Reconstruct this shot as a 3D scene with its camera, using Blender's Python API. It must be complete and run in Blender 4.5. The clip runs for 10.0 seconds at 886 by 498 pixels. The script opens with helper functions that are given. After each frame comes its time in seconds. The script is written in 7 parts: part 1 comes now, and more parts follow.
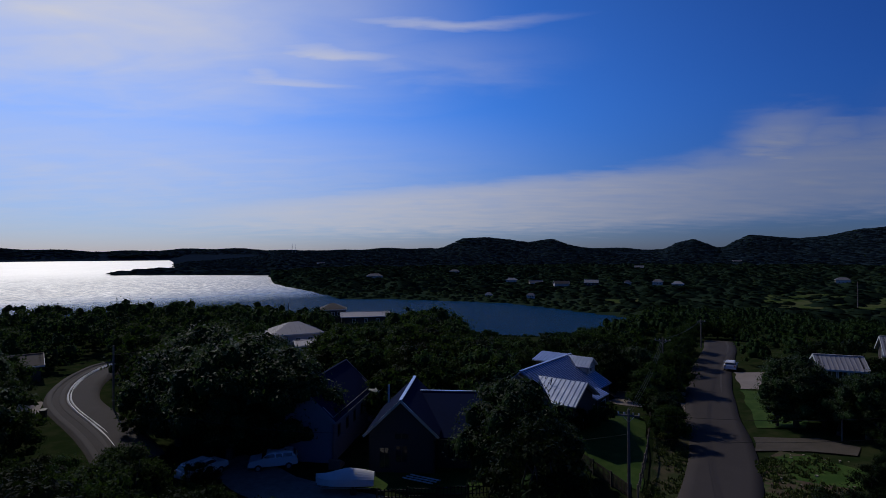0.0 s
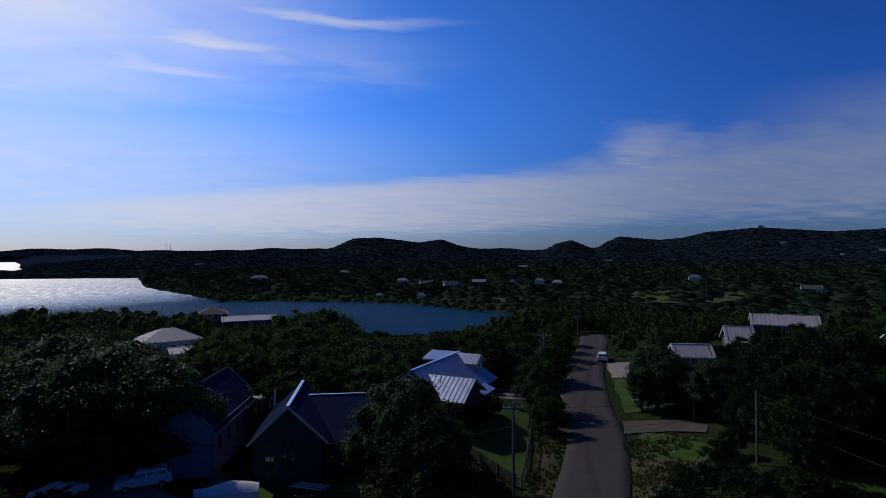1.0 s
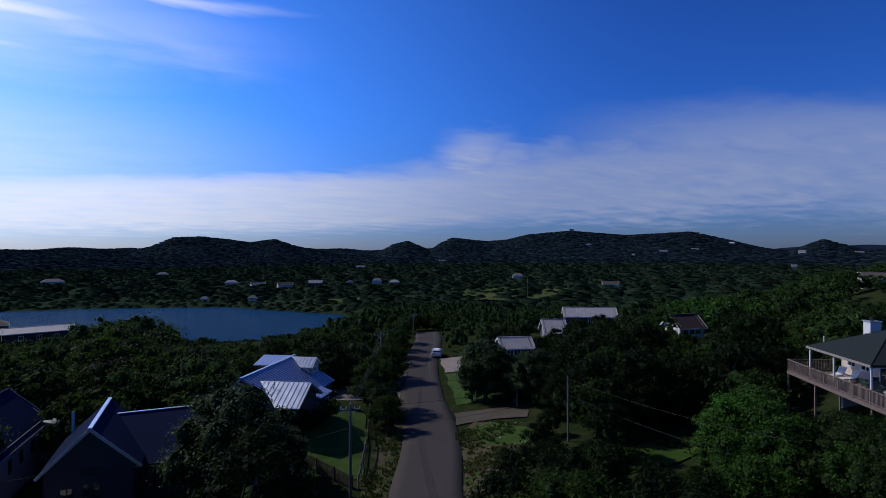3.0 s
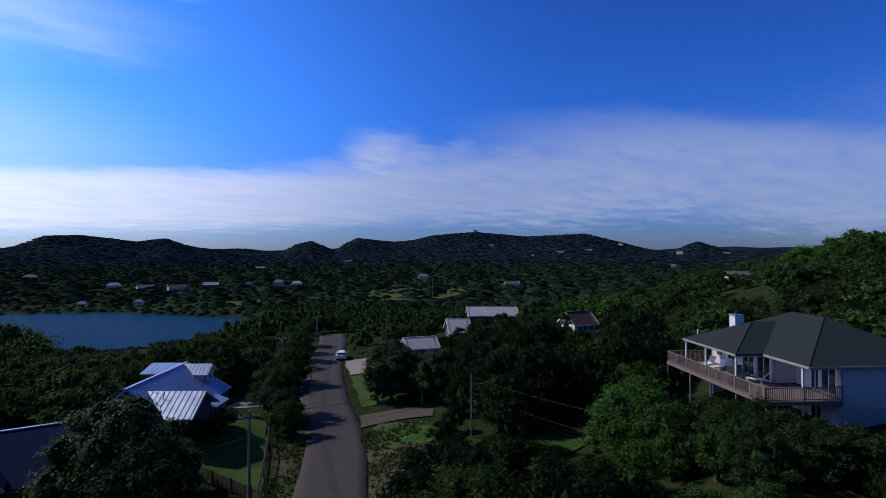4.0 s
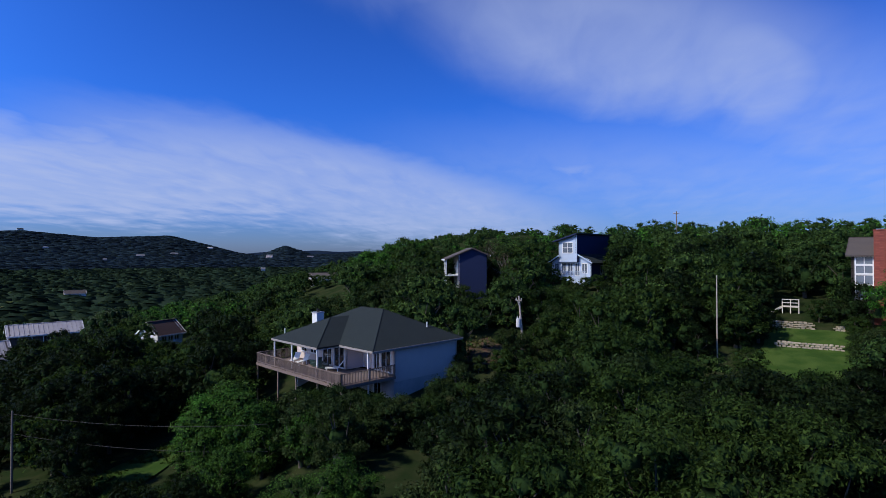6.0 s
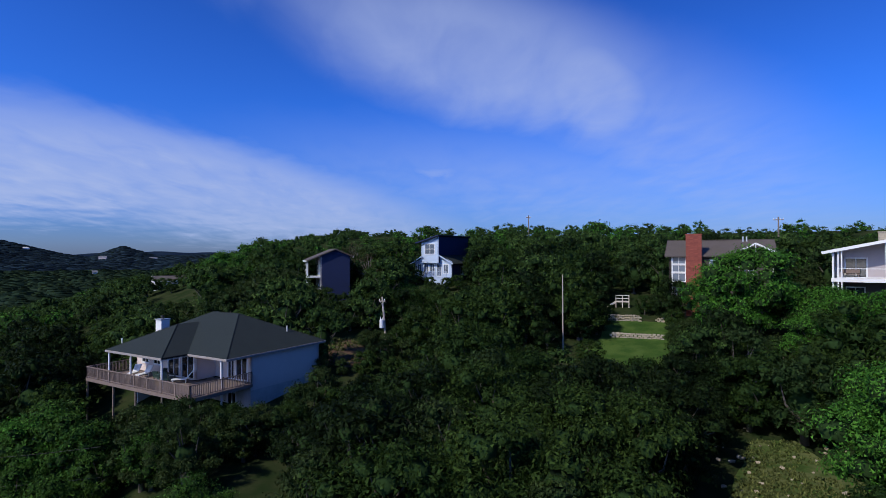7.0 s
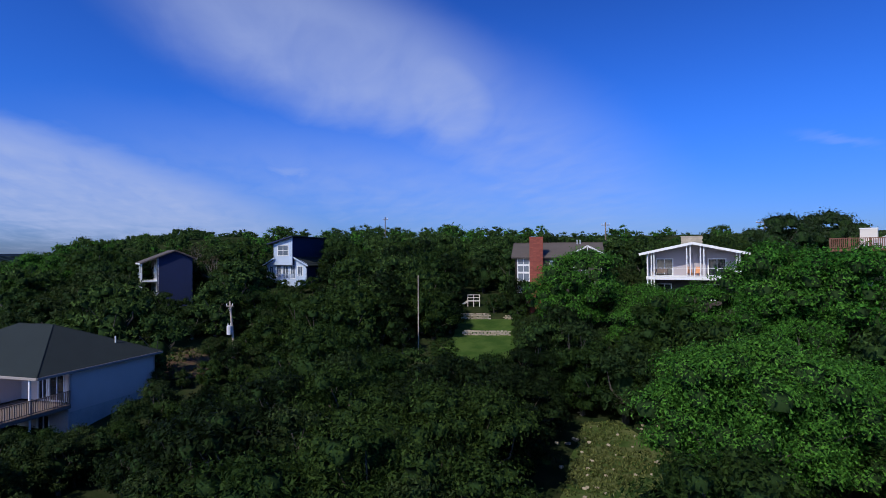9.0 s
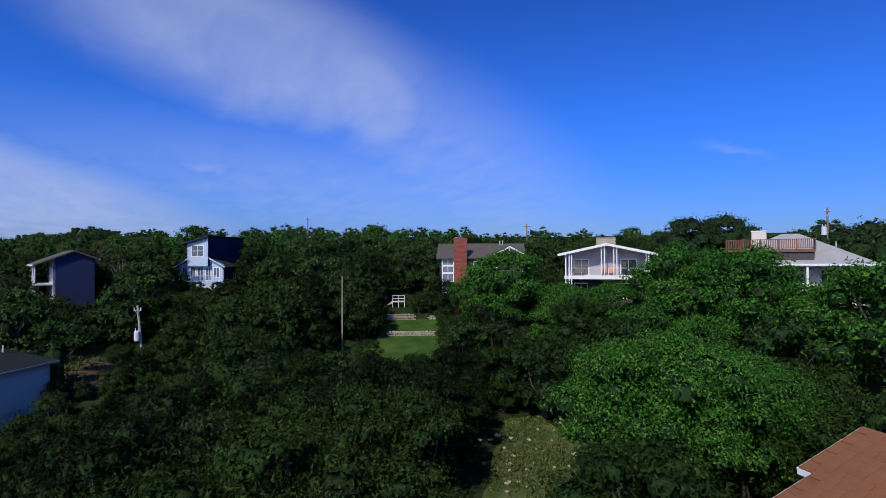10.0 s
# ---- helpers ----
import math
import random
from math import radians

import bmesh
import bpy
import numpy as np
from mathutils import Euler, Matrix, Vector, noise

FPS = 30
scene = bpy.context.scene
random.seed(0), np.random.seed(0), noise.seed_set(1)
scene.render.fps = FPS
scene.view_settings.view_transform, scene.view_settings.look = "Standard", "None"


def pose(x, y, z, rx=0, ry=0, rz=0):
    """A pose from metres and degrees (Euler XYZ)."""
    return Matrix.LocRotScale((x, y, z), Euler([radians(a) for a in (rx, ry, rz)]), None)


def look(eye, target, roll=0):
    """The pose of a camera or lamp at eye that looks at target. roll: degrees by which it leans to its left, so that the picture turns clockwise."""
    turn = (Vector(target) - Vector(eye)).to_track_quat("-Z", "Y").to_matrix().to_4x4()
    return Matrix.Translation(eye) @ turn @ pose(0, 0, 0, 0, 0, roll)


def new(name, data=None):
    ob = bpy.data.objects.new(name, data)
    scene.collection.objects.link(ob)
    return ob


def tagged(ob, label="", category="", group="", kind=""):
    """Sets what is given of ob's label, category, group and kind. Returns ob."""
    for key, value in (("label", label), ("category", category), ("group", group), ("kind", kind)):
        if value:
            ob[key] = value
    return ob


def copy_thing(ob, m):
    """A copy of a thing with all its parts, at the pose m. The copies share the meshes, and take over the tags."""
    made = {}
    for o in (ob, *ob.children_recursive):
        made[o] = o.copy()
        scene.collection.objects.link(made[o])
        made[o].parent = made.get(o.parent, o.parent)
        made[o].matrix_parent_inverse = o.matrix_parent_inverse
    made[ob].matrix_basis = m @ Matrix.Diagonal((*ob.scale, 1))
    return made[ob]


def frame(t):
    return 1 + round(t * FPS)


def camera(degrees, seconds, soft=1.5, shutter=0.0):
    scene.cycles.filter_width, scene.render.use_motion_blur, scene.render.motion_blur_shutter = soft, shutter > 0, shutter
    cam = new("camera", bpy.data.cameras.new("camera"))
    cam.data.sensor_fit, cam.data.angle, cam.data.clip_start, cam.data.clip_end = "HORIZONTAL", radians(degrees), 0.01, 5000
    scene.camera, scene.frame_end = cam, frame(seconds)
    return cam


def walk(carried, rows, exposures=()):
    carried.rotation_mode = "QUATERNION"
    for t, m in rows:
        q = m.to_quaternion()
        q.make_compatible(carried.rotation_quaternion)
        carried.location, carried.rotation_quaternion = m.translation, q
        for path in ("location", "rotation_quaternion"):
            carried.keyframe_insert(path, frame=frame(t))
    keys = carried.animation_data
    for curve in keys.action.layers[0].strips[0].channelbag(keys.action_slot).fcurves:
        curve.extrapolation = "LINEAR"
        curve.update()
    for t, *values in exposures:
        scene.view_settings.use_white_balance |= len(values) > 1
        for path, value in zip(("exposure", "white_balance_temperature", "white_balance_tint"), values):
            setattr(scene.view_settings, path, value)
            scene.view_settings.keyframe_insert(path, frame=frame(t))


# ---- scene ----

# ---- camera: a drone hovering over the street, turning on the spot ----
EYE = (0.0, 0.0, 42.0)  # the lake's surface is z = 0
cam = camera(78.53, 10.0, soft=0.7)
# seconds, yaw, pitch, roll
TURN = (
    (0.0, 0.00, 0.39, 0.24),
    (0.5, -6.40, 0.39, 0.23),
    (1.0, -11.51, 0.38, 0.28),
    (1.5, -15.97, 0.39, 0.21),
    (2.0, -20.24, 0.38, 0.15),
    (2.5, -24.56, 0.36, 0.18),
    (4.0, -38.48, 0.37, 0.12),
    (4.5, -46.22, 0.45, 0.02),
    (5.0, -56.16, 0.50, 0.02),
    (5.5, -67.64, 0.63, 0.08),
    (6.0, -79.87, 0.65, 0.12),
    (7.5, -98.12, 0.78, 0.17),
    (8.0, -101.71, 0.81, 0.17),
    (8.5, -105.47, 0.84, 0.22),
    (9.0, -109.28, 0.84, 0.25),
    (9.5, -113.18, 0.85, 0.31),
    (10.0, -117.20, 0.87, 0.30),
)
EXPOSURES = ((0.0, -1.32), (1.0, -1.0), (2.5, -0.6), (4.0, -0.2), (5.0, 0.12), (7.5, 0.15), (10.0, 0.12))
walk(cam, [(t, pose(*EYE, 90 + p, r, y)) for t, y, p, r in TURN], EXPOSURES)

# ---- sky and sun ----
SUN_AZ, SUN_EL = 37.0, 41.0  # degrees; azimuth counted to the left of +y
sun_way = Vector((-math.sin(radians(SUN_AZ)) * math.cos(radians(SUN_EL)),
                  math.cos(radians(SUN_AZ)) * math.cos(radians(SUN_EL)), math.sin(radians(SUN_EL))))
sun = new("sun", bpy.data.lights.new("sun", "SUN"))
sun.data.energy, sun.data.angle, sun.data.color = 3.6, radians(0.6), (1.0, 0.93, 0.82)
sun.matrix_world = look(sun_way * 500, (0, 0, 0))

world = bpy.data.worlds.new("sky")
scene.world = world
world.use_nodes = True


class Nodes:
    """Short calls for building a node tree."""

    def __init__(self, tree):
        self.tree = tree
        tree.nodes.clear()

    def add(self, kind, inputs=(), **settings):
        node = self.tree.nodes.new(kind)
        if "operation" in settings:
            node.operation = settings["operation"]
        if "interpolation_type" in settings:
            node.interpolation_type = settings["interpolation_type"]
        if "blend_type" in settings:
            node.blend_type = settings["blend_type"]
        for key, value in dict(inputs).items():
            self.put(node, key, value)
        return node

    def put(self, node, key, value):
        if isinstance(value, bpy.types.NodeSocket):
            self.tree.links.new(value, node.inputs[key])
        else:
            node.inputs[key].default_value = value

    def math(self, op, a, b=0.0, c=0.0):
        return self.add("ShaderNodeMath", {0: a, 1: b, 2: c}, operation=op).outputs[0]

    def ramp(self, x, lo, hi):
        return self.add("ShaderNodeMapRange", {0: x, 1: lo, 2: hi, 3: 0.0, 4: 1.0}, interpolation_type="SMOOTHSTEP").outputs[0]

    def noise(self, where, scale, detail=4.0, rough=0.55, distort=0.0):
        return self.add("ShaderNodeTexNoise", {"Vector": where, "Scale": scale, "Detail": detail, "Roughness": rough, "Distortion": distort}).outputs[0]

    def mix(self, f, a, b, blend="MIX"):
        return self.add("ShaderNodeMixRGB", {0: f, 1: a, 2: b}, blend_type=blend).outputs[0]


n = Nodes(world.node_tree)
sky = n.add("ShaderNodeTexSky")
sky.sky_type, sky.sun_disc = "NISHITA", False
sky.sun_elevation, sky.sun_rotation = radians(SUN_EL), radians(-SUN_AZ)
sky.altitude, sky.air_density, sky.dust_density, sky.ozone_density = 300.0, 1.0, 0.6, 2.5
way = n.add("ShaderNodeTexCoord").outputs["Generated"]
xyz = n.add("ShaderNodeSeparateXYZ", {0: way}).outputs
az = n.math("MULTIPLY", n.math("ARCTAN2", n.math("MULTIPLY", xyz[0], -1.0), xyz[1]), 57.2958)
el = n.math("MULTIPLY", n.math("ARCSINE", xyz[2]), 57.2958)
# high clouds lie on a sheet far overhead: texture them in that plane
lift = n.math("MAXIMUM", n.math("ADD", xyz[2], 0.10), 0.03)
flat = n.add("ShaderNodeCombineXYZ", {0: n.math("DIVIDE", xyz[0], lift), 1: n.math("DIVIDE", xyz[1], lift), 2: 0.0}).outputs[0]
combed = n.add("ShaderNodeMapping", {"Vector": flat, "Scale": (1.0, 2.6, 1.0), "Rotation": (0, 0, 0.5)}).outputs[0]
wob = n.math("SUBTRACT", n.noise(flat, 1.1, 5.0, 0.6), 0.5)
puff = n.math("SUBTRACT", n.noise(flat, 2.4, 4.0, 0.52, 0.3), 0.5)
fibre = n.math("SUBTRACT", n.noise(combed, 2.0, 5.0, 0.52, 0.5), 0.5)


def bank(az0, el0, half, thick, tilt, soft, ragged, fibres):
    """How much a bank of cloud covers: round (az0, el0), 'half' degrees to either side and 'thick' up and down, its axis rising by tilt to the left."""
    a = n.math("ADD", n.math("SUBTRACT", az, az0), n.math("MULTIPLY", wob, 8.0 * ragged))
    e = n.math("ADD", n.math("SUBTRACT", n.math("SUBTRACT", el, el0), n.math("MULTIPLY", n.math("SUBTRACT", az, az0), tilt)),
               n.math("ADD", n.math("MULTIPLY", puff, 9.0 * ragged), n.math("MULTIPLY", fibre, 4.0 * fibres)))
    d = n.math("SQRT", n.math("ADD", n.math("POWER", n.math("ABSOLUTE", n.math("DIVIDE", a, half)), 2.0),
                              n.math("POWER", n.math("ABSOLUTE", n.math("DIVIDE", e, thick)), 2.0)))
    body = n.math("SUBTRACT", 1.0, n.ramp(d, 1.0 - soft, 1.0 + soft))
    return n.math("MULTIPLY", body, n.math("ADD", 0.85, n.math("MULTIPLY", n.math("ADD", puff, n.math("MULTIPLY", fibre, 1.4)), fibres)))


BANKS = (  # cover, azimuth, elevation, half width, half height, tilt, softness, raggedness, fibres
    (0.85, -18, 5.2, 47, 2.7, -0.035, 0.38, 0.15, 0.35),    # long bank over the hills
    (0.85, -47, 6.6, 24, 3.4, 0.0, 0.42, 0.45, 0.5),
    (0.8, -32.2, 9.6, 3.4, 2.2, 0.0, 0.9, 0.55, 1.0),       # puffs along its upper edge
    (0.65, -36.0, 9.6, 2.6, 1.5, 0.0, 0.7, 0.4, 0.8),
    (0.6, -40.5, 9.6, 3.4, 1.6, 0.0, 0.9, 0.6, 1.0),
    (0.6, -46.0, 10.0, 3.4, 1.7, 0.0, 0.9, 0.6, 1.0),
    (0.5, -54, 11.8, 8, 0.9, 0.05, 0.8, 0.3, 0.9),
    (0.75, -70, 6.8, 23, 4.4, 0.17, 0.45, 0.3, 0.5),      # its end, sinking to the hillside
    (0.72, 12.6, 20.0, 7.5, 0.6, -0.01, 0.95, 0.08, 0.6),  # streaks beside the sun
    (0.75, 18.6, 17.3, 2.4, 0.8, 0.0, 0.95, 0.1, 0.6),
    (0.68, 16.6, 16.9, 7.5, 0.5, 0.0, 0.95, 0.07, 0.5),
    (0.55, 2.5, 23.0, 10.5, 0.6, 0.0, 0.9, 0.08, 0.7),
    (0.32, 7.0, 19.4, 13.0, 2.4, 0.0, 0.95, 0.15, 0.9),
    (0.90, 36, 23, 24, 11.0, 0.0, 0.95, 0.2, 0.45),
    (0.6, 32, 8, 28, 5.5, 0.0, 0.95, 0.2, 0.4),
    (0.60, -98, 20.5, 18, 6.2, 0.25, 0.55, 0.22, 0.42),    # broad fan over the hillside
    (0.66, -109.5, 16.5, 5.6, 4.8, 0.3, 0.5, 0.25, 0.4),
    (0.30, -82, 27, 18, 4.0, 0.2, 0.9, 0.2, 0.8),
    (0.40, -117, 11.0, 13, 7.0, 0.45, 0.8, 0.25, 0.6),
    (0.34, -104, 7.5, 22, 4.0, 0.1, 0.9, 0.25, 0.6),
    (0.50, -93.5, 8.6, 2.6, 0.8, 0.0, 0.9, 0.2, 0.6),
    (0.22, -145.4, 9.8, 2.3, 0.35, 0.25, 0.9, 0.03, 0.5))
cover = 0.0
for weight, *shape in BANKS:
    cover = n.math("MAXIMUM", cover, n.math("MULTIPLY", bank(*shape), weight))
cover = n.math("MINIMUM", n.math("MAXIMUM", cover, 0.0), 1.0)
toward = n.add("ShaderNodeVectorMath", {0: way, 1: tuple(sun_way)}, operation="DOT_PRODUCT").outputs["Value"]
near_sun = n.ramp(toward, 0.2, 1.0)
cloud = n.mix(near_sun, (5.0, 6.1, 9.6, 1), (21.0, 20.6, 21.5, 1))
# the clear sky is a deep, dry blue, paler close to the horizon and round the sun
clear = n.add("ShaderNodeGamma", {"Color": n.mix(1.0, sky.outputs[0], (0.2, 0.2, 0.2, 1), "MULTIPLY"), "Gamma": 1.3}).outputs[0]
low = n.math("SUBTRACT", 1.0, n.ramp(el, -2.0, 16.0))
tint = n.mix(low, (1.58, 4.35, 10.5, 1), (2.0, 2.8, 6.4, 1))
deep = n.mix(1.0, clear, tint, "MULTIPLY")
deep = n.mix(n.ramp(el, 18.0, 60.0), deep, n.mix(1.0, deep, (0.34, 0.36, 0.39, 1), "MULTIPLY"))  # darkest overhead
away = n.add("ShaderNodeMapRange", {0: toward, 1: -0.7, 2: 0.9, 3: 0.84, 4: 1.12}).outputs[0]
deep = n.mix(1.0, deep, away, "MULTIPLY")
glow = n.mix(n.ramp(toward, 0.22, 1.0), (1, 1, 1, 1), (2.3, 1.92, 1.5, 1))  # the air brightens and pales towards the sun
deep = n.mix(1.0, deep, glow, "MULTIPLY")
seen = n.mix(cover, deep, cloud)
back = n.add("ShaderNodeBackground", {"Color": seen, "Strength": 0.075})
n.tree.links.new(back.outputs[0], n.add("ShaderNodeOutputWorld").inputs[0])

# ---- materials ----
def material(name, color, rough=0.7, metal=0.0, vary=0.25, scale=2.0, fine=25.0, bump=0.3, per_object=0.0, per_island=0.0, spec=0.5, other=None):
    """A worn, uneven surface: broad stains, fine grain, and a bump from the grain."""
    m = bpy.data.materials.new(name)
    m.use_nodes = True
    k = Nodes(m.node_tree)
    where = k.add("ShaderNodeTexCoord").outputs["Object"]
    broad, grain = k.noise(where, scale, 5.0, 0.6), k.noise(where, fine, 3.0, 0.6)
    value = k.math("ADD", k.math("MULTIPLY", k.math("SUBTRACT", broad, 0.5), 2.4 * vary), k.math("MULTIPLY", k.math("SUBTRACT", grain, 0.5), 1.4 * vary))
    if per_object:
        value = k.math("ADD", value, k.math("MULTIPLY", k.math("SUBTRACT", k.add("ShaderNodeObjectInfo").outputs["Random"], 0.5), per_object))
    if per_island:
        value = k.math("ADD", value, k.math("MULTIPLY", k.math("SUBTRACT", k.add("ShaderNodeNewGeometry").outputs["Random Per Island"], 0.5), per_island))
    base = (*color, 1)
    if other:
        base = k.mix(k.ramp(broad, 0.4, 0.62), base, (*other, 1))
    col = k.add("ShaderNodeHueSaturation", {"Color": base, "Value": k.math("ADD", 1.0, value)}).outputs[0]
    lump = k.add("ShaderNodeBump", {"Strength": bump, "Distance": 0.02, "Height": grain}).outputs[0]
    b = k.add("ShaderNodeBsdfPrincipled", {"Base Color": col, "Roughness": k.math("ADD", rough - 0.08, k.math("MULTIPLY", broad, 0.16)),
                                           "Metallic": metal, "Normal": lump, "Specular IOR Level": spec})
    k.tree.links.new(b.outputs[0], k.add("ShaderNodeOutputMaterial").inputs[0])
    return m


def leafage(name, color, other, gloss=0.55, thin=0.3, tree_vary=0.5, rough=0.1, shine=0.04, speckle=0.7, stand=0.16):
    """Leaves: matt and a little glossy above, letting some light through; every leaf and every tree differs."""
    m = bpy.data.materials.new(name)
    m.use_nodes = True
    k = Nodes(m.node_tree)
    leaf = k.add("ShaderNodeNewGeometry").outputs["Random Per Island"]
    tree = k.add("ShaderNodeObjectInfo").outputs["Random"]
    place = k.add("ShaderNodeNewGeometry").outputs["Position"]
    patch = k.noise(place, stand, 3.0, 0.6)
    clump = k.noise(place, 1.5, 3.0, 0.6)
    col = k.mix(k.ramp(k.math("ADD", k.math("MULTIPLY", tree, tree_vary), k.math("MULTIPLY", patch, 1.0 - tree_vary * 0.5)), 0.25, 0.85), (*color, 1), (*other, 1))
    sprig = k.noise(place, 6.5, 3.0, 0.65)  # single sprigs within a spray
    col = k.add("ShaderNodeHueSaturation", {"Color": col, "Hue": k.math("ADD", 0.51, k.math("MULTIPLY", leaf, -0.02)),
                                            "Value": k.math("MULTIPLY", k.math("ADD", 0.55, k.math("MULTIPLY", k.math("POWER", leaf, 1.2), 1.1)), k.math("ADD", 1.0 - speckle / 2, k.math("MULTIPLY", k.ramp(sprig, 0.3, 0.7), speckle)))}).outputs[0]
    lump = k.add("ShaderNodeBump", {"Strength": 1.0, "Distance": rough, "Height": k.math("ADD", sprig, k.math("MULTIPLY", clump, 1.8))}).outputs[0]
    b = k.add("ShaderNodeBsdfPrincipled", {"Base Color": col, "Roughness": gloss, "Specular IOR Level": shine, "Normal": lump})
    t = k.add("ShaderNodeBsdfTranslucent", {"Color": k.mix(0.5, col, (0.05, 0.09, 0.01, 1))})
    s = k.add("ShaderNodeMixShader", {0: thin, 1: b.outputs[0], 2: t.outputs[0]})
    k.tree.links.new(s.outputs[0], k.add("ShaderNodeOutputMaterial").inputs[0])
    return m


def glassy(name, color=(0.02, 0.025, 0.03), rough=0.06):
    m = bpy.data.materials.new(name)
    m.use_nodes = True
    k = Nodes(m.node_tree)
    b = k.add("ShaderNodeBsdfPrincipled", {"Base Color": (*color, 1), "Roughness": rough, "Specular IOR Level": 0.8})
    k.tree.links.new(b.outputs[0], k.add("ShaderNodeOutputMaterial").inputs[0])
    return m


OAK = leafage("oak_leaves", (0.015, 0.034, 0.008), (0.030, 0.056, 0.012), thin=0.38)
JUNIPER = leafage("juniper_leaves", (0.015, 0.031, 0.010), (0.028, 0.045, 0.014), thin=0.25)
ELM = leafage("bright_leaves", (0.027, 0.105, 0.013), (0.046, 0.135, 0.018), thin=0.25)
BIGOAK = leafage("big_oak_leaves", (0.020, 0.042, 0.014), (0.036, 0.062, 0.020), thin=0.45, gloss=0.4, shine=0.3)
# near-black leaves: the shade of valley and slope put into their colour
SHADECEDAR = leafage("dark_cedar_leaves", (0.0034, 0.0082, 0.0026), (0.0075, 0.0145, 0.004), thin=0.12)
FRESH = leafage("fresh_bush_leaves", (0.024, 0.070, 0.011), (0.040, 0.092, 0.015), thin=0.22)
OLIVE = leafage("olive_leaves", (0.026, 0.056, 0.014), (0.050, 0.090, 0.022), thin=0.3, stand=0.05)
DRY = leafage("dry_leaves", (0.032, 0.034, 0.015), (0.05, 0.04, 0.022), thin=0.08)
# FAR_WOOD slightly and HILL_WOOD strongly bluer: haze put into the base colours
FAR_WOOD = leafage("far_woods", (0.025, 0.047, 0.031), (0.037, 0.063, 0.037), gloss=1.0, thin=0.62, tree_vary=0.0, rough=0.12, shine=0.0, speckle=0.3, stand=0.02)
FAR_GREEN = leafage("far_pale_bushes", (0.034, 0.060, 0.027), (0.052, 0.074, 0.036), gloss=1.0, thin=0.5, tree_vary=0.0, rough=0.12, shine=0.0, speckle=0.3, stand=0.02)
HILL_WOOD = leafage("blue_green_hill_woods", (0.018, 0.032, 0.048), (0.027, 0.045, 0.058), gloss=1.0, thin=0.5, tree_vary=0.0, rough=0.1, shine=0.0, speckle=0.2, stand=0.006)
# hearts of the crowns: inner shade put into a dark green
HEARTSHADE = material("inner_twigs", (0.016, 0.034, 0.010), 0.95, vary=0.4, scale=2.0, fine=9, bump=0.6, spec=0.05)
PALEBARK = material("grey_dead_wood", (0.17, 0.145, 0.125), 0.9, vary=0.3, scale=3, fine=18, bump=0.6)
BARK = material("bark", (0.07, 0.06, 0.05), 0.9, vary=0.4, scale=3, fine=18, bump=0.8)
ASPHALT = material("asphalt", (0.058, 0.050, 0.049), 0.9, vary=0.22, scale=0.35, fine=12, spec=0.15)
CONCRETE = material("concrete", (0.25, 0.215, 0.195), 0.9, vary=0.25, scale=0.6, fine=9, spec=0.2)
GRAVEL = material("gravel", (0.26, 0.225, 0.19), 0.95, vary=0.5, scale=1.2, fine=7, bump=0.8, spec=0.1)
LAWN = material("mown_grass", (0.030, 0.068, 0.011), 0.9, vary=0.3, scale=0.5, fine=14, bump=0.6, other=(0.048, 0.084, 0.017), spec=0.1)
METAL = material("pale_metal_roof", (0.64, 0.67, 0.74), 0.34, 0.75, vary=0.12, scale=0.8, fine=6, bump=0.05)
WHITE = material("white_paint", (0.64, 0.64, 0.64), 0.6, vary=0.06, scale=1.5, fine=20, bump=0.1)
SIDING = material("pale_siding", (0.58, 0.485, 0.44), 0.7, vary=0.08, scale=0.9, fine=16, bump=0.15)
STUCCO = material("cream_stucco", (0.55, 0.50, 0.44), 0.9, vary=0.12, scale=0.8, fine=22)
BLOCKWORK = material("grey_blockwork", (0.46, 0.41, 0.37), 0.9, vary=0.25, scale=1.2, fine=15)
DARKROOF = material("charcoal_shingles", (0.019, 0.026, 0.027), 0.9, spec=0.2, vary=0.25, scale=1.0, fine=16, bump=0.6)
BROWNROOF = material("brown_shingles", (0.175, 0.072, 0.035), 0.9, vary=0.3, scale=1.2, fine=9, bump=0.6, per_object=0.14, spec=0.2)
TANROOF = material("weathered_shingles", (0.078, 0.064, 0.057), 0.9, vary=0.25, scale=0.8, fine=12, bump=0.6)
GREYROOF = material("grey_shingles", (0.30, 0.29, 0.29), 0.9, vary=0.22, scale=0.8, fine=12, bump=0.6)
REDROOF = material("red_brown_shingles", (0.055, 0.030, 0.025), 0.9, vary=0.2, scale=1.0, fine=12, bump=0.5)
BRICK = material("red_brick", (0.22, 0.055, 0.038), 0.9, vary=0.3, scale=2.0, fine=12, bump=0.6, per_object=0.4)
LIMESTONE = material("limestone", (0.31, 0.265, 0.20), 0.9, vary=0.25, scale=1.5, fine=10, bump=0.7, per_object=0.35)
DECKWOOD = material("weathered_deck_wood", (0.17, 0.125, 0.105), 0.85, vary=0.3, scale=1.5, fine=20, per_object=0.25)
REDWOOD = material("stained_redwood", (0.15, 0.062, 0.036), 0.75, vary=0.25, scale=1.5, fine=20, per_object=0.25)
PALEWOOD = material("bleached_pole_wood", (0.36, 0.30, 0.25), 0.85, vary=0.25, scale=1.0, fine=12)
GREYSIDING = material("blue_grey_siding", (0.19, 0.20, 0.25), 0.75, vary=0.1, scale=0.9, fine=16, bump=0.15)
POLEWOOD = material("pole_wood", (0.16, 0.13, 0.11), 0.9, vary=0.3, scale=1.0, fine=12)
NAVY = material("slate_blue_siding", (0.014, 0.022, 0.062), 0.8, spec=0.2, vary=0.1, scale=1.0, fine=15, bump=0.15)
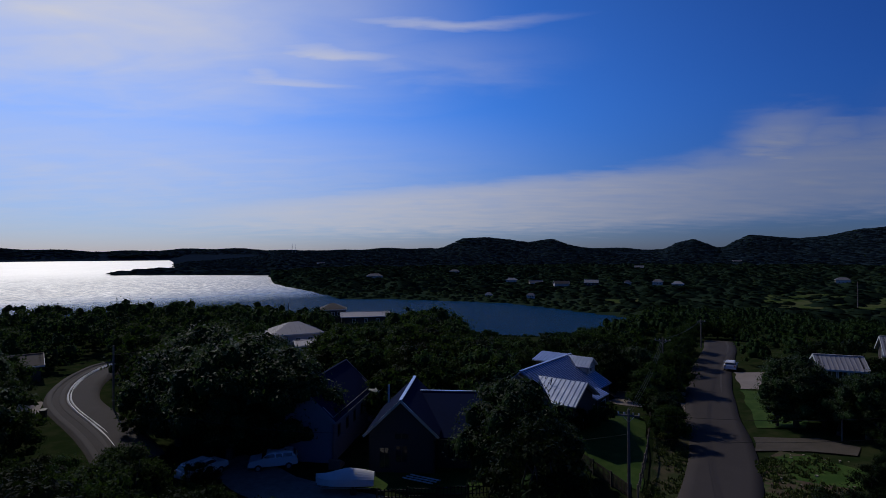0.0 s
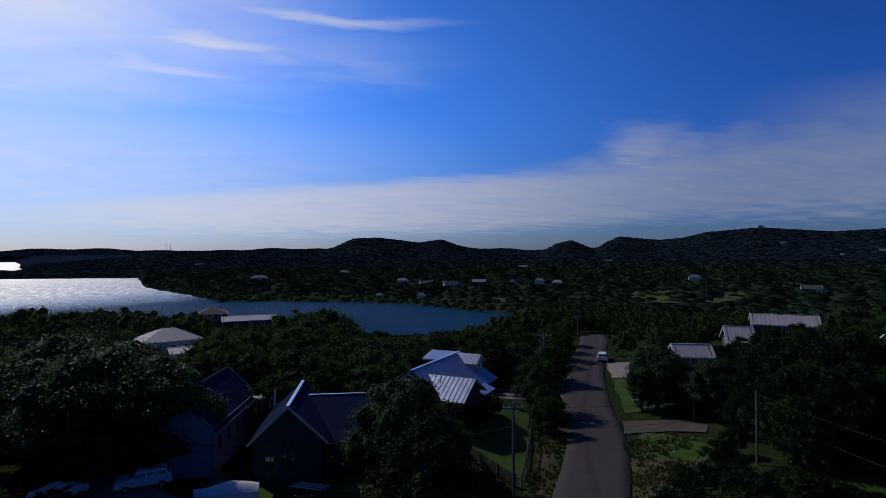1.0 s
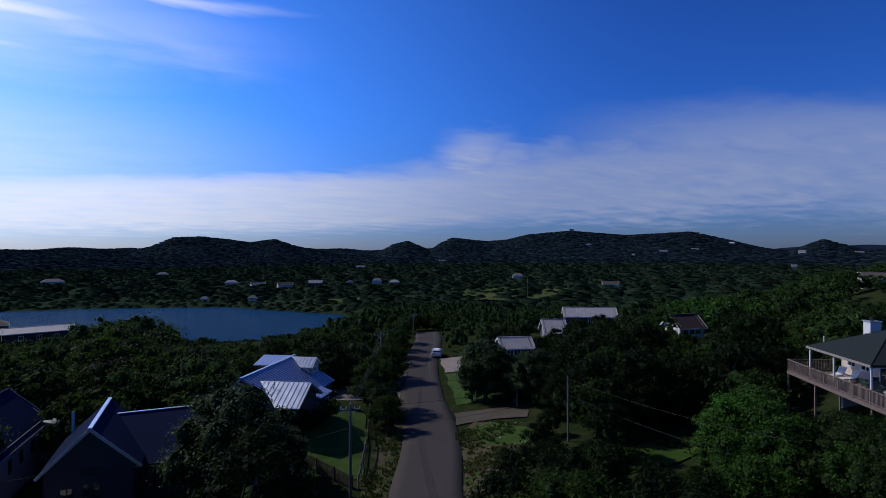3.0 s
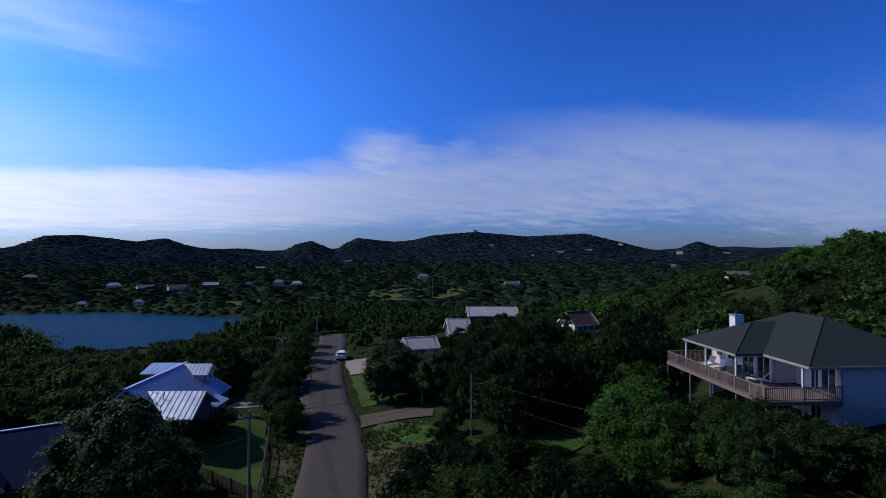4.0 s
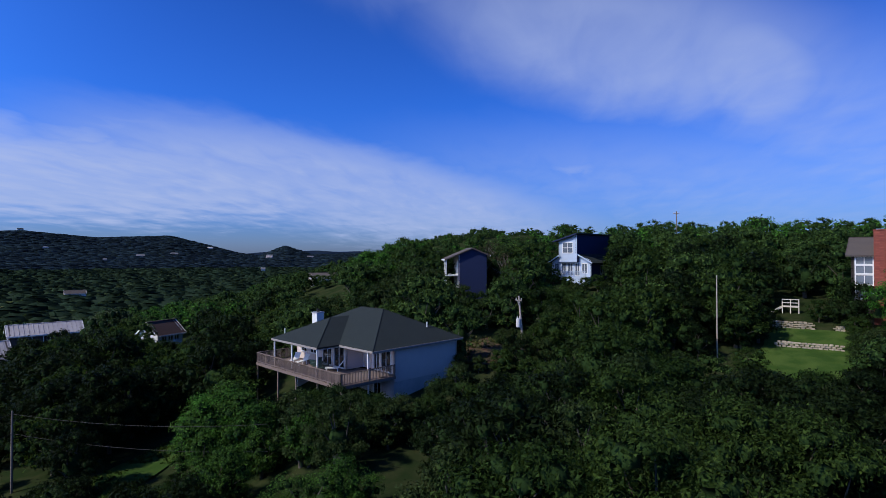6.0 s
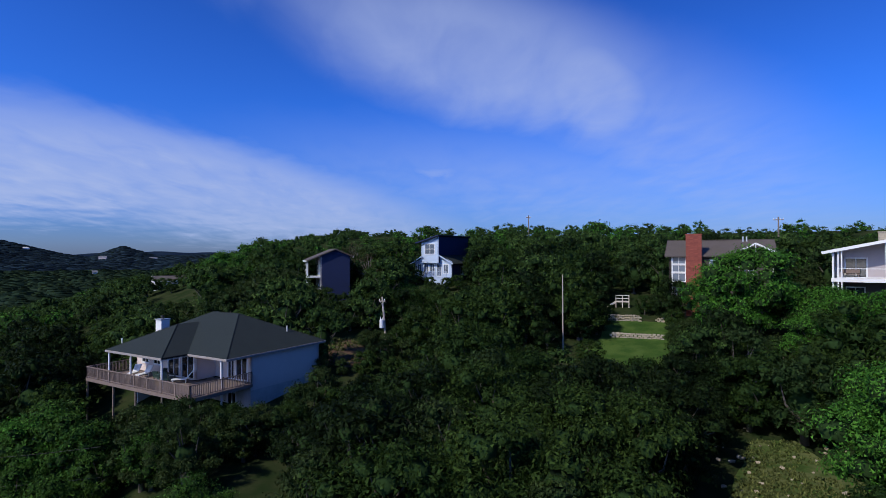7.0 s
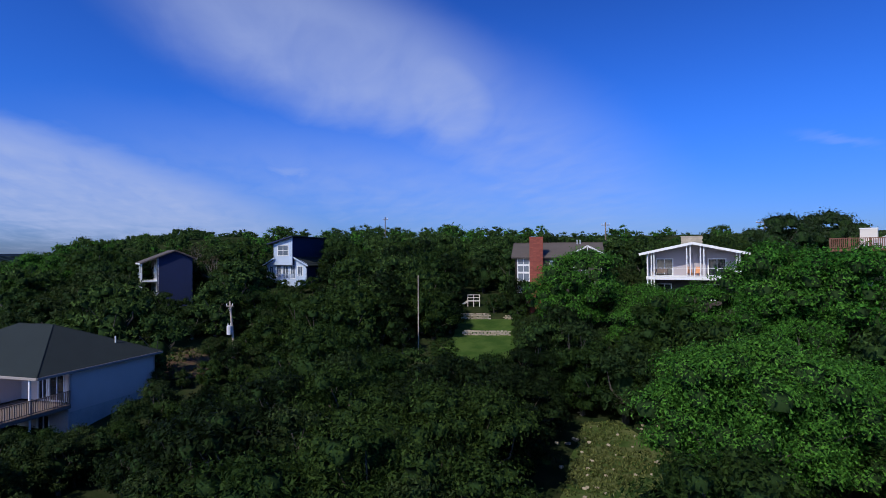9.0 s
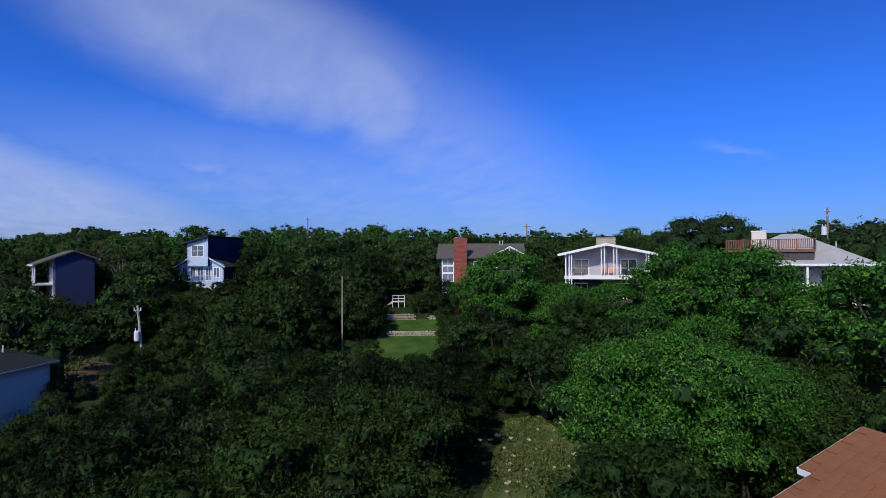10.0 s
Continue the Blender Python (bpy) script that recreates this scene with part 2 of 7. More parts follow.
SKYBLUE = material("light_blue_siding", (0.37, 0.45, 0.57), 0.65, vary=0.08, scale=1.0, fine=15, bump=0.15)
DARKSIDING = material("dark_brown_siding", (0.055, 0.044, 0.040), 0.8, vary=0.2, scale=1.0, fine=15)
STEEL = material("grey_steel", (0.42, 0.43, 0.45), 0.45, 0.6, vary=0.1, scale=3.0, fine=30, bump=0.05)
BLACKIRON = material("black_iron", (0.02, 0.02, 0.022), 0.6, 0.3, vary=0.1)
CARWHITE = material("white_car_paint", (0.75, 0.76, 0.78), 0.25, vary=0.03, bump=0.0)
CANVAS = material("white_canvas", (0.70, 0.70, 0.70), 0.85, vary=0.1, scale=3.0)
RUBBER = material("rubber", (0.02, 0.02, 0.02), 0.8, vary=0.1)
ORANGE = material("orange_paint", (0.55, 0.22, 0.08), 0.6, vary=0.1)
GLASS = glassy("window_glass")
BRIGHTGLASS = glassy("sky_window_glass", (0.10, 0.125, 0.16), 0.1)

# ---- the lie of the land ----
def smooth(lo, hi, x):
    t = np.clip((np.asarray(x, float) - lo) / (hi - lo), 0, 1)
    return t * t * (3 - 2 * t)


# crest of the hills two kilometres off: azimuth, elevation from the camera (degrees)
CREST = ((60, .3), (39, .3), (16, .4), (5, .4), (1.7, .3), (-.4, .75), (-2.2, 1.6), (-4.5, 1.72), (-6.9, 1.45), (-9, 1.15), (-11.3, 1.5),
         (-12.7, .95), (-15.5, .3), (-19, -.3), (-21.7, 0), (-23.4, .95), (-24.8, 1.3), (-26, .8), (-27.2, .25), (-28.4, 1.05), (-29.6, 1.62), (-33.1, 1.25),
         (-35.4, 1.4), (-37.7, 1.95), (-41.9, 2.25), (-47.2, 1.75), (-53.1, 2.0), (-56, 1.25), (-58.9, .45), (-61.2, .1), (-63.6, 1.1),
         (-66.3, .2), (-72, .4), (-90, .4), (-180, .4))
CREST_A, CREST_E = np.array(CREST[::-1]).T
# the far bank: azimuth, distance of the waterline
BANK_A, BANK_R = np.array(((-30, 300), (-22, 320), (-18.5, 362), (-13.5, 393), (-7, 445), (2, 478), (10.9, 503), (14, 620), (16, 700), (17.3, 780), (17.7, 1080), (24, 1150), (31.5, 1240), (32.1, 3950), (180, 3950))).T


def ground(x, y):
    """Height of the ground, with the lake's bed below zero."""
    x, y = np.asarray(x, float), np.asarray(y, float)
    a, r = np.degrees(np.arctan2(-x, y)), np.hypot(x, y)
    a = np.where(a > 150, a - 360, a)
    street = 21.6 + 1.4 * smooth(24, 38, a) + 2.4 * smooth(-24, -48, a) + 4.0 * smooth(-50, -72, a)
    hill = smooth(-52, -88, a)
    rise = 0.2 * np.clip(r - 45, 0, 95) + 0.03 * np.clip(r - 140, 0, 120) - 0.12 * np.clip(r - 330, 0, 300)
    near = street + hill * rise + (1 - hill) * 3.0 * smooth(60, 130, r) * smooth(-30, -60, a)
    near = near + 3.0 * np.exp(-((x - 15.2) ** 2 + (y - 61.0) ** 2) / 58.0)  # the knoll of the house with the metal roofs
    # down to the lake, or to the valley floor where the inlet ends
    wet = smooth(-23, -17.5, a)
    floor = np.where(wet > 0.5, -4.0, 0) + (1 - wet) * 9.0
    near = near + (floor - near) * smooth(110, 292 + 30 * (1 - wet), r - 75 * smooth(10, 26, a) * smooth(292, 110, r)) * (1 - smooth(-60, -85, a)) * smooth(80, 170, r)
    bank = np.interp(a, BANK_A, BANK_R)
    s = r - bank
    far = np.where(s < 0, np.maximum(-4.0, s * 0.1), 0.06 * np.clip(s, 0, 160) + 0.022 * np.clip(s - 160, 0, 420) + 0.014 * np.clip(s - 580, 0, 900))
    far = np.where(bank > 3000, np.where(s < 0, -4.0, np.minimum(0.06 * s, 16.0)), far)
    # water again behind the long spit
    shore = 1400 - 20 * np.clip(a - 26, 0, 6)
    far = far * (1 - 0.65 * smooth(18, 26, a) * smooth(1300, 1500, r) * (1 - smooth(3000, 3800, r)))
    behind = smooth(0, 50, r - shore) * smooth(25.2, 27.0, a) * (1 - smooth(3880, 3960, r))
    far = far + (-4.0 - far) * behind
    crest = 42 + 2250 * np.tan(np.radians(np.interp(a, CREST_A, CREST_E))) - 7
    hump = np.exp(-((r - 2250) / 520.0) ** 2) * (1 - smooth(15, 20, a))
    far = far + np.maximum(0, crest - far) * hump
    last = 42 + 4300 * np.tan(np.radians(0.33 + 0.12 * np.sin(a * 0.35) + 0.06 * np.sin(a * 1.3)))
    far = far + np.maximum(0, last - far) * smooth(3900, 4250, r)
    land = np.where(r < 320, near, far)
    blend = smooth(292, 372, r)
    land = np.where((r > 292) & (r < 372), near * (1 - blend) + far * blend, land)
    land = np.where((wet > 0.5) & (r > 280) & (r < bank), np.minimum(land, -1.0), land)
    back = smooth(-86, -98, a)  # the hill on this side of the lake goes on behind the crest
    land = land * (1 - back) + (street + hill * rise) * back
    foot = smooth(4, 18, r)  # level ground right below
    return 22.5 + (land - 22.5) * foot


def height(x, y):
    return float(ground(x, y))


def polar(azimuth, distance):
    """x, y of the place at that azimuth (degrees, to the left of +y) and distance from the camera's foot."""
    return -math.sin(radians(azimuth)) * distance, math.cos(radians(azimuth)) * distance


def mesh_of(name, verts, faces, mat, smooth_shade=False, inner=None):
    """A mesh from arrays; faces all have the same number of corners. inner: which of them are a crown's hearts, their
    shade put into the colour.
    """
    me = bpy.data.meshes.new(name)
    verts, faces = np.asarray(verts, np.float32).reshape(-1, 3), np.asarray(faces, np.int32)
    k = faces.shape[1]
    me.vertices.add(len(verts)), me.loops.add(faces.size), me.polygons.add(len(faces))
    me.vertices.foreach_set("co", verts.ravel())
    me.loops.foreach_set("vertex_index", faces.ravel())
    me.polygons.foreach_set("loop_start", np.arange(len(faces), dtype=np.int32) * k)
    me.polygons.foreach_set("loop_total", np.full(len(faces), k, np.int32))
    if smooth_shade:
        me.polygons.foreach_set("use_smooth", np.ones(len(faces), bool))
    me.update(calc_edges=True)
    if inner is None:
        me.validate()
    me.materials.append(mat)
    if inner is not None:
        me.materials.append(HEARTSHADE)
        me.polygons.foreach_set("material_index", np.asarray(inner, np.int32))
    return me


def grid_faces(rows, cols, closed=False):
    i, j = np.meshgrid(np.arange(rows - 1), np.arange(cols if closed else cols - 1), indexing="ij")
    j2 = (j + 1) % cols
    return np.stack([i * cols + j, i * cols + j2, (i + 1) * cols + j2, (i + 1) * cols + j], -1).reshape(-1, 4)


# one sheet of ground in rings round the camera's foot, out to the horizon
rings = np.concatenate([[0.0, 3.0], np.arange(6, 130, 3.0), np.geomspace(131, 4950, 120)])
turns = np.radians(np.concatenate([np.arange(-160, 50, 0.7), np.arange(50, 200, 3.0)]))
rr, tt = np.meshgrid(rings, turns, indexing="ij")
gx, gy = -np.sin(tt) * rr, np.cos(tt) * rr
gz = ground(gx, gy) + np.where(rr < 300, 0.05, 0.0) * np.sin(gx * 0.9) * np.cos(gy * 0.8)
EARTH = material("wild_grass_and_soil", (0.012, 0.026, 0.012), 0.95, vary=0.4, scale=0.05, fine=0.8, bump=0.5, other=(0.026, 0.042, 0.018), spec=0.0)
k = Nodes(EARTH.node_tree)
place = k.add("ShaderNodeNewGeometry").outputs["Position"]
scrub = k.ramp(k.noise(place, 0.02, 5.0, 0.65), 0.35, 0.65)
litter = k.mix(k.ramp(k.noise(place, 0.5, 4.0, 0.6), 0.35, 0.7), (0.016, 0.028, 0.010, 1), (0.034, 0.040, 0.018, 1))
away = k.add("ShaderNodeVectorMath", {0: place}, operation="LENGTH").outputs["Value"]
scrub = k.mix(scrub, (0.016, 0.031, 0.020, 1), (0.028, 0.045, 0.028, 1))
# from 900 m on the ground turns blue, distance haze put into its colour
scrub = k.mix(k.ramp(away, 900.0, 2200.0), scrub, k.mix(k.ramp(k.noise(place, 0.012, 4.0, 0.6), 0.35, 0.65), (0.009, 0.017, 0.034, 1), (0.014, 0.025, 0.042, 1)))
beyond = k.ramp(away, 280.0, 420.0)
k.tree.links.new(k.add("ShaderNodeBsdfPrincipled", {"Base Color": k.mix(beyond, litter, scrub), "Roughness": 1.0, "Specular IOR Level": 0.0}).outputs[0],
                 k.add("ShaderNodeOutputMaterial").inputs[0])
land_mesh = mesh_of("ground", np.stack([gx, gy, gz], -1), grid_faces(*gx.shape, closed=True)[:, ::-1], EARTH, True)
tagged(new("ground", land_mesh), "rough grassy ground sloping down to the lake", "ground", kind="structure")

# the lake
WATER = bpy.data.materials.new("lake_water")
WATER.use_nodes = True
k = Nodes(WATER.node_tree)
spot = k.add("ShaderNodeNewGeometry").outputs["Position"]
stretch = k.add("ShaderNodeMapping", {"Vector": spot, "Scale": (0.25, 0.5, 1.0), "Rotation": (0, 0, 0.5)}).outputs[0]
wave = k.add("ShaderNodeBump", {"Strength": 1.0, "Distance": 0.9, "Height": k.noise(stretch, 0.8, 5.0, 0.7)}).outputs[0]
gusts = k.math("SUBTRACT", k.math("MULTIPLY", k.noise(k.add("ShaderNodeMapping", {"Vector": spot, "Scale": (0.02, 0.006, 1.0), "Rotation": (0, 0, 0.5)}).outputs[0], 1.0, 6.0, 0.7), 0.5), 0.25)
glints = k.ramp(k.noise(k.add("ShaderNodeMapping", {"Vector": spot, "Scale": (0.5, 0.045, 1.0)}).outputs[0], 1.0, 2.0, 0.5), 0.42, 0.6)
reach = k.add("ShaderNodeVectorMath", {0: spot}, operation="LENGTH").outputs["Value"]
swell = k.ramp(reach, 700.0, 1500.0)
span = k.ramp(k.math("SUBTRACT", reach, k.math("MULTIPLY", k.add("ShaderNodeSeparateXYZ", {0: spot}).outputs[0], 0.38)), 560.0, 840.0)  # the sheltered inlet lies calm, the open lake is choppy
calm = k.add("ShaderNodeBsdfPrincipled", {"Base Color": (0.005, 0.045, 0.12, 1), "Roughness": k.math("ADD", k.add("ShaderNodeMapRange", {0: span, 3: 0.13, 4: 0.5}).outputs[0], k.math("MULTIPLY", span, gusts)),
                                          "IOR": k.add("ShaderNodeMapRange", {0: span, 3: 1.33, 4: 1.8}).outputs[0], "Specular IOR Level": k.add("ShaderNodeMapRange", {0: span, 3: 0.003, 4: 0.6}).outputs[0],
                                          "Specular Tint": k.mix(span, (0.16, 0.36, 0.75, 1), (1, 1, 1, 1)), "Normal": wave})
# the steep little waves of the open lake, each a mirror to the sun
sparkle = k.add("ShaderNodeBsdfAnisotropic", {"Color": (0.95, 0.95, 0.95, 1), "Roughness": 0.62, "Normal": wave})
share = k.math("MULTIPLY", span, k.add("ShaderNodeMapRange", {0: k.math("MAXIMUM", swell, k.math("MULTIPLY", glints, glints)), 3: 0.02, 4: 0.45}).outputs[0])
k.tree.links.new(k.add("ShaderNodeMixShader", {0: share, 1: calm.outputs[0], 2: sparkle.outputs[0]}).outputs[0], k.add("ShaderNodeOutputMaterial").inputs[0])
lr, lt = np.meshgrid(np.geomspace(150, 4800, 30), np.radians(np.arange(-60, 60.1, 3)), indexing="ij")
lake = new("lake", mesh_of("lake", np.stack([-np.sin(lt) * lr, np.cos(lt) * lr, lt * 0], -1), grid_faces(*lr.shape)[:, ::-1], WATER))
tagged(lake, "wide blue lake, rippled and glittering under the sun", "water", kind="structure")


def ribbon(name, line, width, lift, mat, label, category, kind="structure", step=2.0):
    """A strip that lies on the ground along a line of x, y points, rounded between them."""
    pts = [Vector(p) for p in line]
    path = []
    for i in range(len(pts) - 1):
        p0, p1, p2, p3 = pts[max(i - 1, 0)], pts[i], pts[i + 1], pts[min(i + 2, len(pts) - 1)]
        m = max(2, int((p2 - p1).length / step))
        for j in range(m + (i == len(pts) - 2)):
            t = j / m
            path.append(0.5 * (2 * p1 + (p2 - p0) * t + (2 * p0 - 5 * p1 + 4 * p2 - p3) * t * t + (3 * p1 - p0 - 3 * p2 + p3) * t ** 3))
    rows, cols = [], 7
    for i, p in enumerate(path):
        d = (path[min(i + 1, len(path) - 1)] - path[max(i - 1, 0)]).normalized()
        side = Vector((d.y, -d.x))
        z = max(height(*(p + side * (u * width / 2))) for u in (-1, 0, 1)) + lift
        for j in range(cols):
            u = j / (cols - 1) * 2 - 1
            wob = 0.06 * math.sin(i * 0.9 + j) if abs(u) == 1 else 0
            q = p + side * (u * width / 2 + wob)
            rows.append((q.x, q.y, z + 0.05 * (1 - u * u)))
        rows.append((*(p + side * (width / 2 + 0.3)), z - 0.8))
        rows.insert(len(rows) - cols - 1, (*(p - side * (width / 2 + 0.3)), z - 0.8))
    ob = new(name, mesh_of(name, rows, grid_faces(len(path), cols + 2), mat))
    return tagged(ob, label, category, kind=kind)


STREET = ((9, 16), (14.5, 29), (19.9, 39.6), (27.2, 52.8), (34.2, 69.4), (43.8, 89), (56.5, 111), (63.5, 125))
ribbon("road", STREET, 6.0, 0.12, ASPHALT, "grey asphalt street running down between gardens", "road")
LOOP = ((-29, 50.5), (-35.4, 57.6), (-39.8, 61.8), (-43.6, 65.2), (-47.6, 69.6), (-51.3, 75.2), (-54.0, 80.8), (-56.6, 88.5), (-57.8, 94.5), (-56.6, 100), (-50, 105))
ribbon("road", LOOP, 5.9, 0.12, ASPHALT, "curving asphalt road on the hillside above the lake", "road")


def patch(name, corners, mat, label, category, lift=0.09, kind="structure"):
    """A piece of ground of its own surface, laid on the slope, with a slightly wandering edge."""
    bm = bmesh.new()
    pts = []
    for (ax, ay), (bx, by) in zip(corners, corners[1:] + corners[:1]):
        m = max(1, int(math.hypot(bx - ax, by - ay) / 1.5))
        for i in range(m):
            t = i / m
            pts.append((ax + (bx - ax) * t + 0.16 * math.sin(ax + i * 1.1), ay + (by - ay) * t + 0.16 * math.cos(by + i * 0.9)))
    bm.faces.new([bm.verts.new((x, y, 0)) for x, y in pts])
    bmesh.ops.triangulate(bm, faces=bm.faces[:])
    for _ in range(3):
        bmesh.ops.subdivide_edges(bm, edges=[e for e in bm.edges if e.calc_length() > 2.0], cuts=1)
        bmesh.ops.triangulate(bm, faces=bm.faces[:])
    for v in bm.verts:
        v.co.z = height(v.co.x, v.co.y) + lift
    for f in bm.faces:
        if f.normal.z < 0:
            f.normal_flip()
    me = bpy.data.meshes.new(name)
    bm.to_mesh(me)
    bm.free()
    me.materials.append(mat)
    return tagged(new(name, me), label, category, kind=kind)


DIRT = material("grey_dirt", (0.080, 0.070, 0.060), 0.95, vary=0.4, scale=0.6, fine=7, bump=0.7, spec=0.1)
SOIL = material("reddish_soil", (0.095, 0.058, 0.040), 0.95, vary=0.6, scale=0.9, fine=4, bump=0.9, other=(0.05, 0.045, 0.025), spec=0.1)
VERGE = material("dry_verge_grass", (0.035, 0.05, 0.015), 0.95, vary=0.45, scale=0.7, fine=9, bump=0.6, other=(0.07, 0.06, 0.034), spec=0.1)
GLADE = material("thin_sunny_grass", (0.045, 0.080, 0.018), 0.95, vary=0.6, scale=0.7, fine=6, bump=0.8, other=(0.075, 0.088, 0.032), spec=0.1)
MEADOW = material("meadow_grass", (0.055, 0.085, 0.025), 0.95, vary=0.4, scale=0.05, fine=0.6, bump=0.4, other=(0.08, 0.09, 0.04), spec=0.0)
STONY = material("stony_soil", (0.10, 0.072, 0.052), 0.95, vary=0.85, scale=0.8, fine=4, bump=0.9, other=(0.035, 0.055, 0.014), spec=0.1)
patch("lawn", [(14, 66.5), (23.6, 64), (20.5, 55), (16.8, 46.0), (11.2, 53.4)], LAWN, "mown green lawn inside the fence", "lawn")
patch("drive", [(21.2, 73.2), (25.4, 70.8), (30.6, 68.6), (32.2, 72.6), (27.5, 77.5)], CONCRETE, "pale concrete drive beside the house", "drive")
patch("lawn", [(-10, 51.5), (-7.5, 47), (1, 45.5), (5, 48.5), (3, 51), (-4, 49.5)], LAWN, "small front lawn in the shade", "lawn")
patch("verge", [(24.5, 62), (28.2, 61.5), (21.5, 47), (17.5, 40), (14.6, 41), (19, 50)], VERGE, "dry grassy verge beside the street", "verge")
patch("verge", [(29.3, 51), (33, 53.5), (35.5, 50.5), (33, 43), (27, 36), (22.5, 37.5), (26, 44)], STONY, "stony bank with sparse grass beside the street", "verge")
patch("lawn", [polar(-30.6, 61), polar(-34, 62.3), polar(-38.5, 58.3), polar(-37.5, 54), polar(-33, 55.5)], LAWN, "small roadside lawn above the stony bank", "lawn", 0.1)
patch("lawn", [(37.5, 66), (43, 78.5), (47.5, 76), (43, 64), (39.5, 59.5), (35.5, 61.5)], LAWN, "roadside lawn under the trees", "lawn")
patch("driveway", [polar(-29.6, 67), polar(-34.5, 68), polar(-37.5, 65.5), polar(-37.2, 63), polar(-34, 63.6), polar(-29.8, 62.5)], DIRT, "grey gravel drive leaving the street", "driveway", 0.115)
patch("driveway", [(43.5, 79.5), (48.5, 90.5), (55, 88.5), (53, 80), (48.5, 76.5)], CONCRETE, "pale concrete parking strip", "driveway")
patch("driveway", [(23.5, 79.5), (36.5, 78.5), (35.5, 75.0), (24, 75.8)], CONCRETE, "pale drive to the metal-roofed house", "driveway")
patch("clearing", [polar(-46.8, 46), polar(-46.5, 52), polar(-51, 56), polar(-55, 60), polar(-57.5, 58), polar(-54.5, 53), polar(-50.5, 48.5)], LAWN, "grassy clearing among the trees", "clearing")
patch("clearing", [polar(-123.6, 46), polar(-127, 47), polar(-131, 43), polar(-136, 38), polar(-136, 31), polar(-128, 27), polar(-121, 29), polar(-122.3, 37)], GLADE, "stony clearing with thin grass and pale stones", "clearing")
patch("lawn", [polar(-117.6, 60), polar(-113, 57.5), polar(-108.6, 61.5), polar(-110.5, 67), polar(-111.1, 73), polar(-117.8, 73)], LAWN, "terraced lawn below the brick house", "lawn")
patch("driveway", [(-42, 70.5), (-38.5, 68.5), (-33, 73), (-36, 76)], CONCRETE, "pale parking pad beside the curving road", "driveway")
patch("driveway", [(-54, 68), (-50, 63), (-47.5, 64), (-51.5, 70)], CONCRETE, "broken pale apron beside the road", "driveway")
patch("verge", [(-62, 84), (-57, 73), (-51, 64), (-53, 61), (-61, 70), (-66, 84)], VERGE, "dry verge outside the bend", "verge")
patch("driveway", [(-20, 55), (-12, 48.5), (-4, 45), (-6, 42.5), (-16, 45), (-24, 52)], GRAVEL, "gravel parking place in front of the houses", "driveway")
patch("field", [polar(-30, 400), polar(-40, 410), polar(-41.5, 480), polar(-33, 500), polar(-29, 440)], MEADOW, "open pale green field in the valley", "field", 0.6)
patch("field", [polar(-15, 425), polar(-21, 420), polar(-21, 440), polar(-16, 445)], MEADOW, "open grassy bank above the water", "field", 0.6)
patch("clearing", [polar(-81, 58), polar(-86.5, 57), polar(-87, 62), polar(-84, 66), polar(-81, 66)], SOIL, "bare reddish soil beside the house", "clearing")


def beside(line, off):
    """A line shifted sideways by off metres."""
    out = []
    for i, (x, y) in enumerate(line):
        (ax, ay), (bx, by) = line[max(i - 1, 0)], line[min(i + 1, len(line) - 1)]
        d = math.hypot(bx - ax, by - ay)
        out.append((x + (by - ay) / d * off, y - (bx - ax) / d * off))
    return tuple(out)


TAR = material("tar_seal", (0.03, 0.028, 0.028), 0.6, vary=0.2)
WORN = material("worn_asphalt", (0.080, 0.072, 0.070), 0.9, vary=0.2, scale=0.5, fine=10, spec=0.15)
WORNLINE = material("worn_road_paint", (0.68, 0.66, 0.62), 0.5, vary=0.5, scale=0.8, fine=8, spec=0.8)
for off in (-1.55, 1.5):
    ribbon("wheel_track", beside(STREET, off), 0.75, 0.165, WORN, "paler worn wheel track in the asphalt", "road")
for off in (-0.5, 0.75):
    ribbon("tar_seam", beside(STREET[:6], off), 0.09, 0.15, TAR, "dark tar seam along the street", "road")
for off in (-0.05, -0.38):
    ribbon("centre_line", beside(LOOP, off), 0.13, 0.44, WORNLINE, "worn pale centre line round the bend", "road")
for off in (-2.4, -1.0, 1.2, 2.5):
    ribbon("wheel_track", beside(LOOP, off), 0.6, 0.33, WORN, "paler worn track round the bend", "road")

# ---- trees ----
rng = np.random.default_rng(7)


def leaf_tips(centres, outward, size, spread=0.55):
    """One small three-cornered spray of leaves for each centre, facing roughly outward."""
    m = len(centres)
    nrm = outward + rng.normal(0, spread, (m, 3))
    nrm /= np.linalg.norm(nrm, axis=1)[:, None] + 1e-9
    v = rng.normal(0, 0.75, (m, 3)) + (0, 0, 0.9)  # sprays grow upwards, more or less
    v -= nrm * np.sum(v * nrm, axis=1)[:, None]
    v /= np.linalg.norm(v, axis=1)[:, None] + 1e-9
    u = np.cross(v, nrm)
    s = size * rng.uniform(0.65, 1.5, (m, 1))
    return np.stack([centres - u * s * 0.36 - v * s * 0.35, centres + u * s * 0.33 - v * s * 0.42, centres + v * s * 0.8], 1).reshape(-1, 3)


def dome(sides, rings, ragged, reach=0.72):
    """A lumpy dome of unit size: corners and triangles."""
    v = []
    for i in range(rings + 1):
        t = i / rings * math.pi * reach
        for j in range(sides):
            w = 1 + rng.uniform(-ragged, ragged) * (i > 0)
            ang = (j + 0.5 * (i % 2)) * math.tau / sides
            v.append((math.sin(t) * math.cos(ang) * w, math.sin(t) * math.sin(ang) * w, math.cos(t) * w))
    return np.array(v), grid_faces(rings + 1, sides, closed=True)[:, [0, 1, 2, 0, 2, 3]].reshape(-1, 3)


